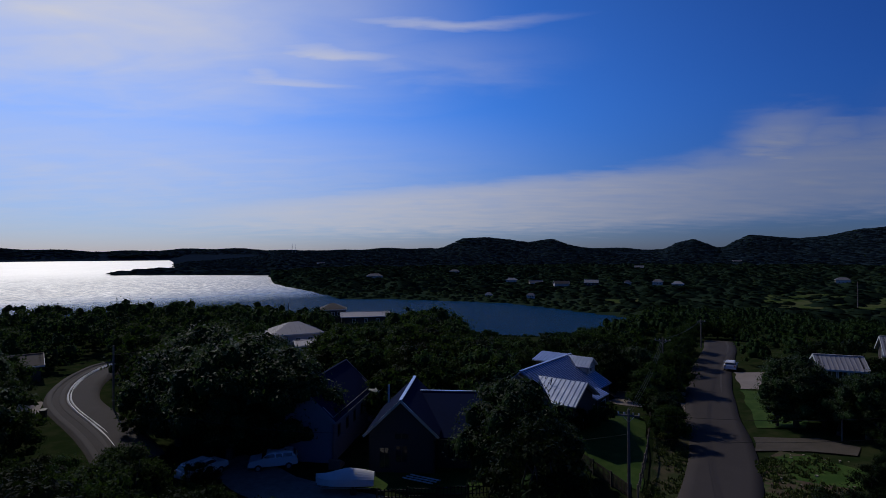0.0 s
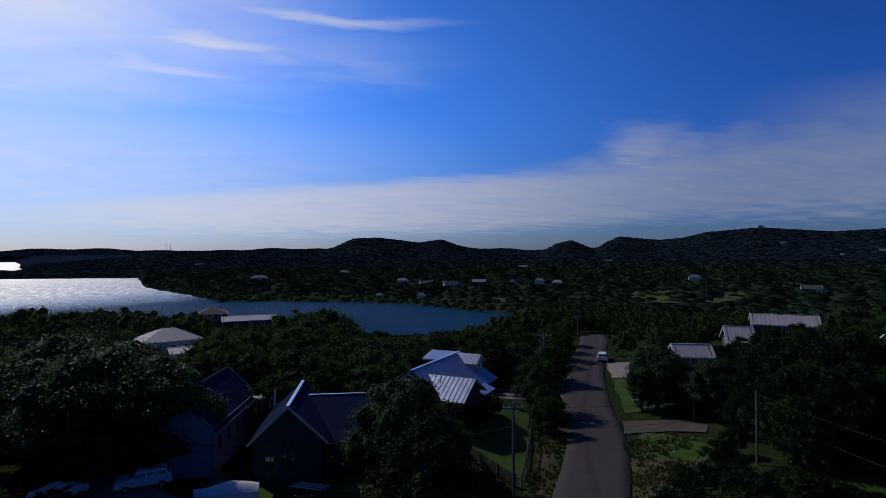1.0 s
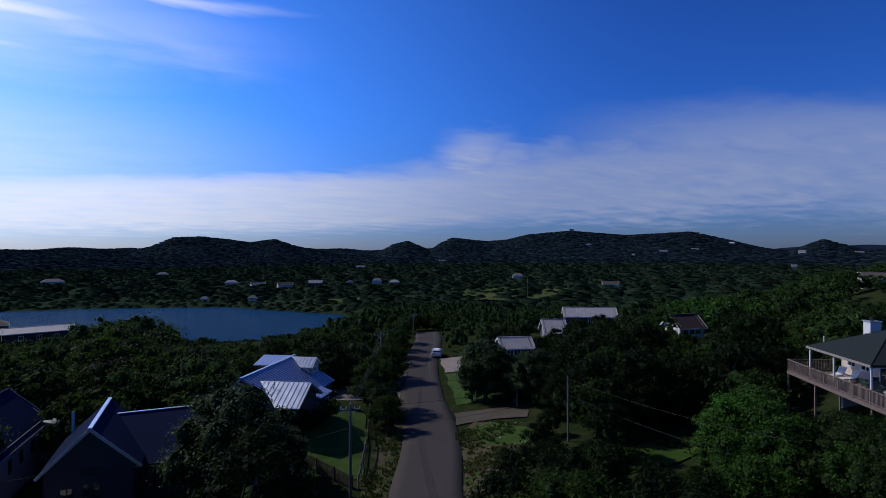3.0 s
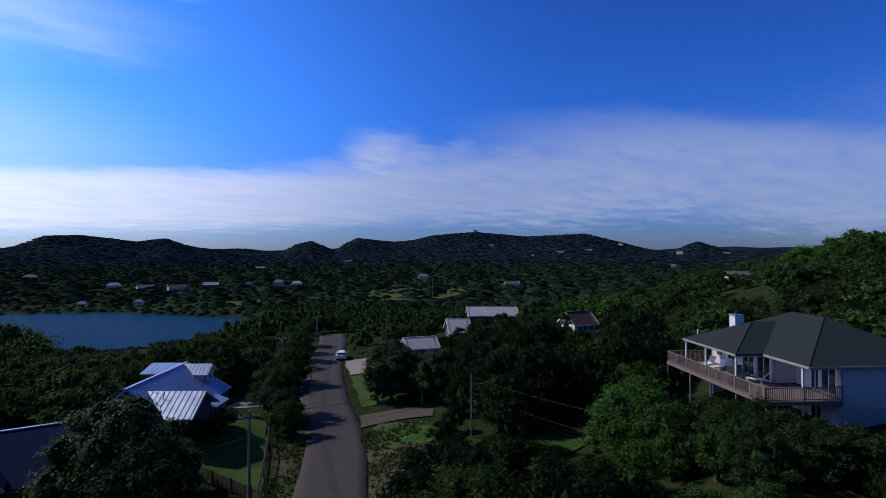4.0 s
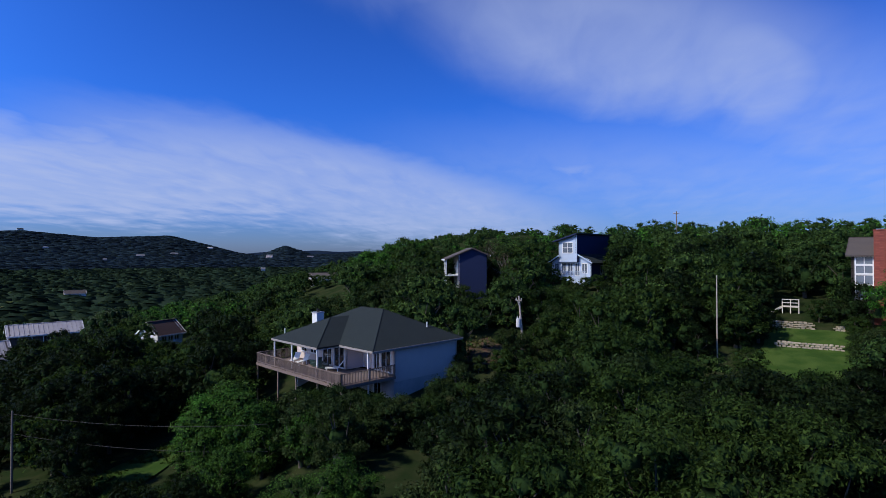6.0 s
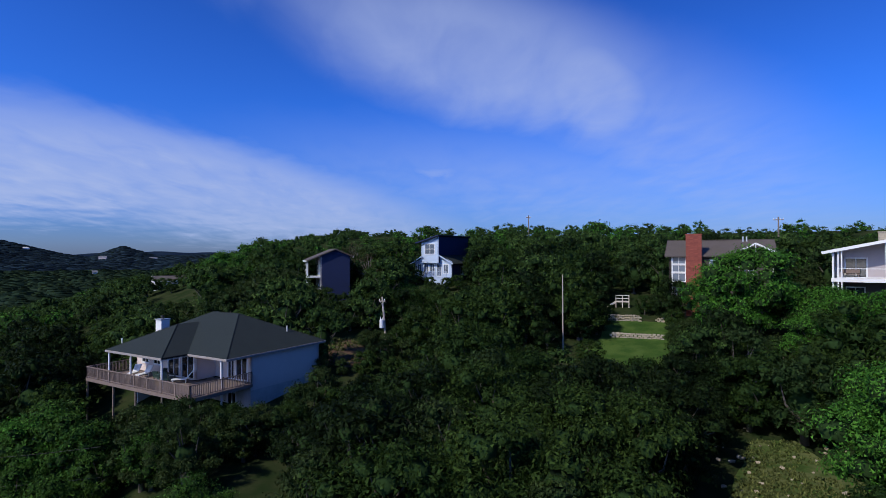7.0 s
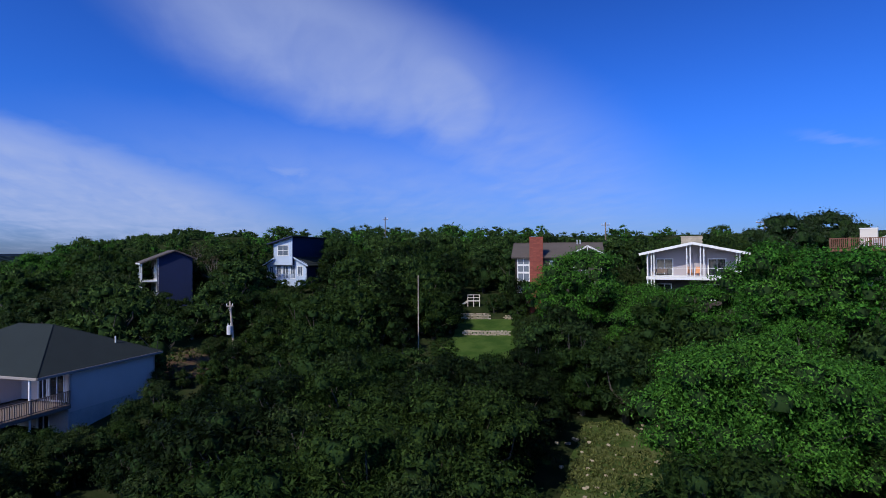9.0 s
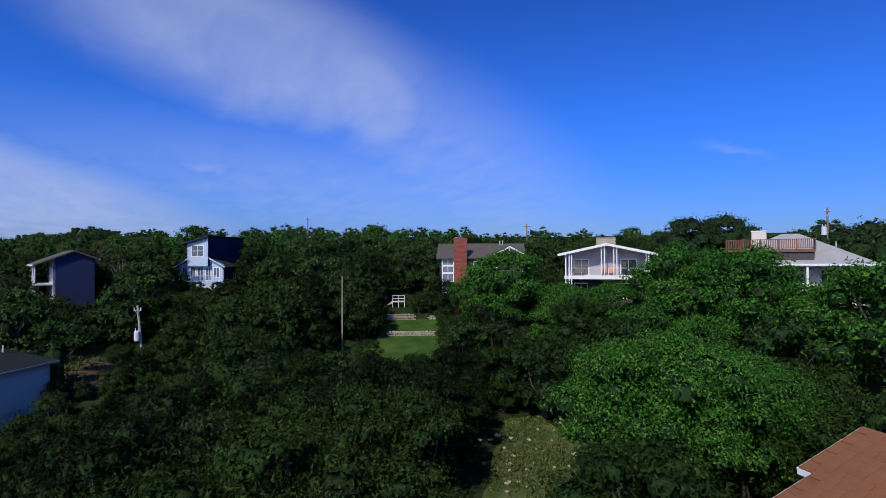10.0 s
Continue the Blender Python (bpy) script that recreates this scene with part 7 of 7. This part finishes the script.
# near-black cedars (5) stand in for deep shadow, as in the hollow
# smaller trees that stand where they do for a reason: model, azimuth, distance, size
for i, a, r, size in ((0, -79.6, 76, 0.92), (3, -80.9, 77, 0.86), (0, -82.3, 76, 0.6), (3, -83.8, 77, 0.61), (1, -22.6, 61, 0.75), (0, -21.4, 69, 1.25), (2, -19.4, 79, 0.8), (2, -31.6, 72, 0.9), (5, -36, 70, 1.0), (5, -39.5, 66, 0.9), (4, -57.6, 46, 1.08), (4, -59.3, 45, 1.0), (4, -58.2, 48.5, 1.08),
                      (4, -62.5, 43, 0.55), (4, -58, 38, 0.75), (4, -66, 39, 0.7), (0, -91.4, 62, 0.85), (3, -84.5, 69, 0.9), (0, -87, 71, 0.9), (1, -91.5, 69, 1.0), (4, -89.5, 76, 0.9), (2, -82, 74, 0.9),
                      (4, -61.5, 30, 0.62), (4, -64.5, 29.5, 0.62), (4, -67.5, 29, 0.62), (4, -70.2, 29.5, 0.6), (0, -114.6, 76, 0.5), (0, -116.2, 75.5, 0.55), (0, -111.2, 75.2, 0.3), (3, -87.2, 64.4, 0.35), (2, -88.7, 63.6, 0.35), (3, -63.5, 45, 0.78), (2, -66, 43.5, 0.76), (3, -68.2, 42, 0.8), (2, -70.2, 41.5, 0.74), (3, -72, 40, 0.78), (2, -74, 39.5, 0.7), (3, -79.5, 45, 0.85), (2, -81.5, 47, 0.85), (0, -78, 42, 0.6), (3, -65, 46, 0.6), (0, 29.2, 67, 0.8), (2, 28.5, 74, 0.9), (1, 38.8, 88, 1.1), (0, 40, 76, 1.1), (0, -121, 57, 0.9), (1, -123, 55, 0.9), (5, -119.5, 52, 1.0), (5, -121.5, 50, 0.9), (3, -125.5, 58, 0.9), (2, -118.6, 60, 0.9), 
                      (0, 38.5, 46, 0.85), (1, 35.2, 46.5, 0.8), (0, 32.2, 47, 0.8), (1, 29.5, 47.5, 0.85), (0, 41, 52, 1.0), (0, 38.5, 61, 1.0), (1, 41.5, 64, 1.1), (0, 40.2, 69, 1.0),
                      (0, -20.6, 83, 1.0), (1, -21.8, 88, 1.0), (3, -21.6, 68, 0.8), (1, -22.8, 85, 1.2), (0, -25.6, 146, 0.9), (1, -26.8, 148, 0.95), (0, -28.2, 145, 0.9), (1, -24.6, 140, 0.9), (0, -117.3, 70, 0.5), (3, -118.6, 69, 0.45), (1, -119.6, 69.5, 0.55), (0, -120.6, 69, 0.6), (4, -122.8, 68.5, 0.8), (4, -124.5, 70, 0.95),
                      (3, -110.5, 52, 0.42), (0, -112, 51.5, 0.4), (2, -113.6, 52, 0.42), (3, -115.2, 51.5, 0.45), (0, -116.8, 53, 0.5), (2, -117.6, 57, 0.6), (0, -117.9, 62, 0.6), (3, -117.2, 66, 0.5), (0, -109.4, 57, 0.6), (0, -108.2, 65.5, 1.15), (3, -86.2, 63, 0.45), (2, -89.8, 64, 0.5), (2, -64.6, 45.5, 0.84), (0, -66.6, 44.5, 0.75), (2, -68.6, 43.8, 0.8), (3, -70.6, 42.6, 0.8), (0, -72.6, 41.8, 0.68), (2, -75.5, 41, 0.7), (3, -77, 40.5, 0.7), (4, -60.6, 43, 0.85), (0, -51.0, 90, 0.95), (1, -52.8, 88, 0.92), (0, -42.4, 100, 0.92), (1, -45.2, 102, 0.95), (0, -37.6, 75, 0.9), (1, -34.9, 76, 0.85), (1, -40.8, 98, 0.55), (5, -108, 40, 1.2), (5, -110.5, 43, 1.2), (5, -106, 36, 1.1), (5, -111, 37.5, 1.0), (5, -118, 38.5, 1.05), (5, -117, 34, 0.95), (5, -119.6, 43, 0.9), (5, -112.5, 35, 1.1), (5, -115.3, 38.5, 1.1), (5, -113, 41, 1.15), (5, -116.5, 43.5, 1.05), (5, -114, 31.5, 0.85), (5, -117.5, 48, 1.0), (5, -120.5, 47.5, 0.8), (0, -114.5, 50, 0.8), (5, -38.3, 51, 0.6), (5, -45.6, 50, 0.9), (5, -45.5, 55, 1.1), (5, -40.5, 62, 0.9), (5, -43.2, 60, 1.1), (5, -47, 60, 1.1), (5, -43.5, 45.5, 0.55), (5, -40, 48, 0.5), (5, -48.3, 58, 0.9), (5, -50, 62, 1.2), (5, -53, 64, 1.2), (5, -56, 66, 1.2), (5, -48.5, 66, 1.25), (5, -46, 44, 0.6), (5, -41.5, 66, 1.1), (5, -45, 65, 1.2), (5, -39.5, 56, 0.55),
                      (3, -86.6, 58.5, 0.45), (2, -88.3, 60, 0.5), (0, -89.6, 61, 0.55), (3, -83.6, 55.5, 0.4), (2, -81.6, 55, 0.45), (0, -86, 55, 0.5), (5, -88, 56.5, 0.6), (3, -90.6, 58, 0.6),
                      (4, -55.6, 48, 0.8), (4, -62, 44.2, 0.75), (4, -56.4, 43, 0.72), (4, -61.4, 41, 0.62), (5, -36.9, 77, 0.85), (5, -38.8, 79, 0.85), (5, -42.4, 105, 0.95), (5, -44.6, 106, 1.0), (5, -40.2, 101, 0.8), (5, -105.0, 61, 0.7), (5, -104, 64, 1.1), (5, -108.6, 65.5, 0.75), (5, -110, 67.5, 0.8), (5, -105.8, 67, 1.0), (5, -117.2, 73, 1.05), (0, -91.4, 91, 0.5), (5, -97.6, 90, 0.85), (0, -94.6, 87, 0.42), (0, -92.8, 87.5, 0.42), (0, -97.5, 94, 0.9), (0, -95.8, 87, 0.5), (5, -12.6, 57.5, 0.5), (5, -14.0, 57.8, 0.48), (3, -15.4, 58.5, 0.45), (0, -16.8, 60.5, 0.42), (4, -66.8, 123, 0.5), (0, -68.6, 121, 0.55), (0, -67.6, 117, 0.55), (0, -70, 119, 0.8), (0, -65.6, 122, 0.8), (0, -23.6, 104, 1.1), (1, -23.2, 112, 1.2), (0, -22.6, 98, 1.0), (1, -24.0, 120, 1.1), (6, -104, 34, 0.6), (6, -112, 33, 0.55), (6, -97, 43, 0.6), (6, -84, 92, 1.2), (6, -86.5, 88, 1.1), (6, -85.2, 95, 1.2), (0, 24.6, 51, 0.5), (3, 23.2, 50.5, 0.5)):
    x, y = polar(a, r)
    plant([CLOSE[(0, 0, 1, 1, 2, 1)[i]] if r < 37 and i < 5 else NEAR[i]], x, y, height(x, y), size, a * 53)
    count += 1
for a, r, q, w in spots(-162, 44, 20, 50, 4.3, 3):
    x, y = polar(a, r)
    if not -160 < a < 42 or not free(x, y, 2.0):
        continue
    i = kind_of(a, q)
    z = height(x, y)
    size = min((0.85 + 0.6 * w) * (1.25 if a > -10 else 1.0), (top_limit(a, r) - z) / TALL[i])
    if size > 0.3 and z + size * TALL[i] > EYE[2] - r * 0.49:
        plant([CLOSE[(0, 0, 1, 1, 2, 1)[i]] if r < 37 and i < 5 else NEAR[i]], x, y, z, size, q * 3600)
        count += 1
for a, r, q, w in spots(-160, 44, 51, 98, 4.8, 5):
    x, y = polar(a, r)
    if not -158 < a < 41.5 or not free(x, y, 2.0):
        continue
    i = (2, 2, 2, 0, 2)[int(q * 5)] if -62 < a < -29 else (0, 1, 3, 1)[int(q * 4)] if -82 < a < -31 else (0, 1, 0, 2, 3)[int(q * 5)] if a > -125 else (0, 3, 1, 0)[int(q * 4)]
    z = height(x, y)
    size = min((0.95 + 0.55 * w) * (1.2 if a > -10 else 1.0), (top_limit(a, r) - z) / (6.6, 5.9, 6.3, 6.9)[i])
    if size > 0.3:
        plant([MID[i]], x, y, z, size, q * 3600)
        count += 1
print("single trees", count)


def wood(name, label, mat, places, clumps, leaves, leaf, lumpy=0.45, core=(5, 2), lump=None, flat=0.5):
    """Many trees too far off to count, as one mesh: every tree a few clumps, or on the horizon one lumpy dome with ragged leaves round it."""
    stock = []
    for _ in range(14):
        if lump:
            v, f = dome(*lump, 0.5)
            v = v * (1.2, 1.2, flat) + (0, 0, 0.05)
            d = rng.normal(0, 1, (leaves, 3))
            d[:, 2] = abs(d[:, 2])
            d /= np.linalg.norm(d, axis=1)[:, None]
            tips = leaf_tips(d * (1.0, 1.0, flat) + (0, 0, 0.05), d + (0, 0, 0.8), leaf)
            inner = np.zeros(len(f) + len(tips) // 3, int)
            f = np.concatenate([f, np.arange(len(tips)).reshape(-1, 3) + len(v)])
            v = np.concatenate([v, tips])
        else:
            v, f, _tips, inner = crown(1.0, 1.35, 0.0, clumps, leaves, leaf, lumpy, 0.0, core)
        stock.append((v, f, inner))
    verts, faces, heart_faces, at = [], [], [], 0
    for x, y, z, size, spin in places:
        v, f, inner = stock[int(spin * 977) % 14]
        c, s = math.cos(spin * 6.28), math.sin(spin * 6.28)
        verts.append(np.stack([x + (v[:, 0] * c - v[:, 1] * s) * size, y + (v[:, 0] * s + v[:, 1] * c) * size, z + v[:, 2] * size * (0.85 + 0.3 * spin)], -1))
        faces.append(f + at)
        heart_faces.append(inner)
        at += len(v)
    ob = new(name, mesh_of(name, np.concatenate(verts), np.concatenate(faces), mat, True, np.concatenate(heart_faces)))
    return tagged(ob, label, "woods", kind="stuff")


places, places2, ridge, ridge2 = [], [], [], []
for a, r, q, w in spots(-162, 45, 99, 185, 6.2, 11):
    x, y = polar(a, r)
    if -159 < a < 42 and (a > -76 or r < 152) and free(x, y, 2.5):
        z = height(x, y)
        size = min((2.4 + 1.6 * w) * (1.35 if a > 14 else 1.75 if a > -0.5 else 1.35 if -23 < a else 1.3 if a < -84 else 1.0), (top_limit(a, r) - z) / 2.0)
        if size > 1.2:
            if a < -46:
                (ridge if q < 0.8 else ridge2).append((x, y, z, size, q))
            else:
                (places if q < 0.75 else places2).append((x, y, z, size, q))
wood("woodland", "dark green oak and juniper woodland on the slopes", OAK, places, 10, 28, 0.075, 0.38, (4, 2))
wood("woodland", "paler green trees among the oak woodland", OLIVE, places2, 10, 28, 0.075, 0.38, (4, 2))
wood("woodland", "olive green woods along the crest of the hill", OLIVE, ridge, 15, 36, 0.095, 0.3, (4, 2))
wood("woodland", "fresh green trees along the crest of the hill", ELM, ridge2, 15, 36, 0.095, 0.3, (4, 2))
places = []
for a, r, q, w in spots(-90, 46, 186, 300, 7.5, 13):
    x, y = polar(a, r)
    z = height(x, y)
    size = min((3.0 + 2.4 * w) * (1.5 if a > 14 else 1.7 if a > -0.5 else 1.35 if a > -22 else 1.0), (top_limit(a, r) - z) / 2.0)
    if size > 1.2 and z > 0.3 and free(x, y, 2.5):
        places.append((x, y, z, size, q))
wood("woodland", "trees along the near shore of the lake", OAK, places, 9, 22, 0.06, 0.42, (4, 2))
places, places2 = [], []
for a, r, q, w in spots(-80, 36, 300, 1000, 6.9, 17):
    r += 9.0 * math.sin(a * 5.3 + w * 6.0)
    x, y = polar(a, r)
    z = height(x, y)
    grove = math.sin(a * 0.9 + r * 0.02) + math.sin(a * 2.3 - r * 0.013)  # thicker and thinner woods
    if z > 0.35 and r > np.interp(a, BANK_A, BANK_R) and free(x, y, 0.5) and w + 0.3 * grove > 0.02:
        low_bush = z < 3.0 or (q > 0.8 and grove < 0.3)
        size = 2.0 + 1.6 * w if low_bush else 2.2 + 3.6 * q * q + 2.2 * w * w + 0.6 * grove
        (places2 if low_bush else places).append((x, y, z - 0.3, size, w))
wood("far_woods", "oak woods on the far bank of the lake", FAR_WOOD, places, 0, 3, 0.35, lump=(5, 2, 0.22), flat=0.42)
wood("far_woods", "paler bushes along the far bank of the lake", FAR_GREEN, places2, 0, 3, 0.3, lump=(5, 2, 0.15), flat=0.5)
places = []
g = random.Random(23)
r = 1000.0
while r < 2340:
    a = -85.0
    while a < 36:
        x, y = polar(a + g.uniform(-.2, .2), r + g.uniform(-12, 12))
        z = height(x, y)
        if z > 0.4:
            places.append((x, y, z - 0.5, g.uniform(8, 13), g.random()))
        a += math.degrees(15.5 / r) * g.uniform(0.7, 1.4)
    r += 15 + (r - 1000) * 0.012
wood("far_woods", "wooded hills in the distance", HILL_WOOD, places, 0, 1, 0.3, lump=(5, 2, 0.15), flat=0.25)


places = []
for i in range(4600):
    a, r = g.uniform(-28, 46), g.uniform(3930, 4330)
    x, y = polar(a, r)
    z = height(x, y)
    if z > 1:
        places.append((x, y, z - 1.5, g.uniform(11, 17), g.random()))
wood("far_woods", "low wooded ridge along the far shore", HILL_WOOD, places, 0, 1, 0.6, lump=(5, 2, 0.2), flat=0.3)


# ---- grass and weeds ----
def weeds(label, corners, number, tall, mat, seed):
    """Tufts of blades scattered over a piece of ground."""
    g, xs, ys, blades = random.Random(seed), [c[0] for c in corners], [c[1] for c in corners], []
    while number:
        x, y = g.uniform(min(xs), max(xs)), g.uniform(min(ys), max(ys))
        inside = False
        for (ax, ay), (bx, by) in zip(corners, corners[1:] + corners[:1]):
            if (ay > y) != (by > y) and x < (bx - ax) * (y - ay) / (by - ay) + ax:
                inside = not inside
        if not inside:
            continue
        number -= 1
        z = height(x, y) + 0.08
        if math.sin(x * 0.9) + math.cos(y * 0.7 + x * 0.3) + g.uniform(-1.2, 1.2) < -0.3:
            continue
        for _ in range(6):
            turn, lean, h = g.uniform(0, 6.28), g.uniform(0.1, 0.8) * tall, tall * g.uniform(0.4, 1.3)
            c, s = math.cos(turn), math.sin(turn)
            w, ox, oy = 0.07 + 0.12 * tall, g.uniform(-0.2, 0.2), g.uniform(-0.2, 0.2)
            blades += [(x + ox - s * w, y + oy + c * w, z), (x + ox + s * w, y + oy - c * w, z), (x + ox + c * lean, y + oy + s * lean, z + h)]
    tagged(new("grass", mesh_of("grass", blades, np.arange(len(blades)).reshape(-1, 3), mat)), label, "grass", kind="stuff")


GREENBLADE = leafage("grass_blades", (0.030, 0.062, 0.010), (0.055, 0.075, 0.018), thin=0.2)
DRYBLADE = leafage("dry_grass_blades", (0.042, 0.080, 0.017), (0.085, 0.098, 0.034), thin=0.2)
weeds("sparse dry grass on the stony bank", [(29.3, 51), (33, 53.5), (35.5, 50.5), (33, 43), (27, 36), (22.5, 37.5), (26, 44)], 900, 0.28, DRYBLADE, 31)
weeds("dry grass on the verge by the fence", [(24.5, 62), (28.2, 61.5), (21.5, 47), (17.5, 40), (14.6, 41), (19, 50)], 800, 0.25, DRYBLADE, 32)
weeds("thin green grass over the clearing", [polar(-123.6, 46), polar(-127, 47), polar(-131, 43), polar(-136, 38), polar(-136, 31), polar(-128, 27), polar(-121, 29), polar(-122.3, 37)], 1800, 0.17, DRYBLADE, 33)
weeds("rough grass in the tree clearing", [polar(-46.8, 46), polar(-46.5, 52), polar(-51, 56), polar(-55, 60), polar(-57.5, 58), polar(-54.5, 53), polar(-50.5, 48.5)], 500, 0.2, GREENBLADE, 34)
weeds("dry grass outside the bend of the road", [(-62, 84), (-57, 73), (-51, 64), (-53, 61), (-61, 70), (-66, 84)], 700, 0.35, DRYBLADE, 35)
weeds("weeds on the bare soil beside the house", [polar(-81, 58), polar(-86.5, 57), polar(-87, 62), polar(-84, 66), polar(-81, 66)], 250, 0.3, DRYBLADE, 36)
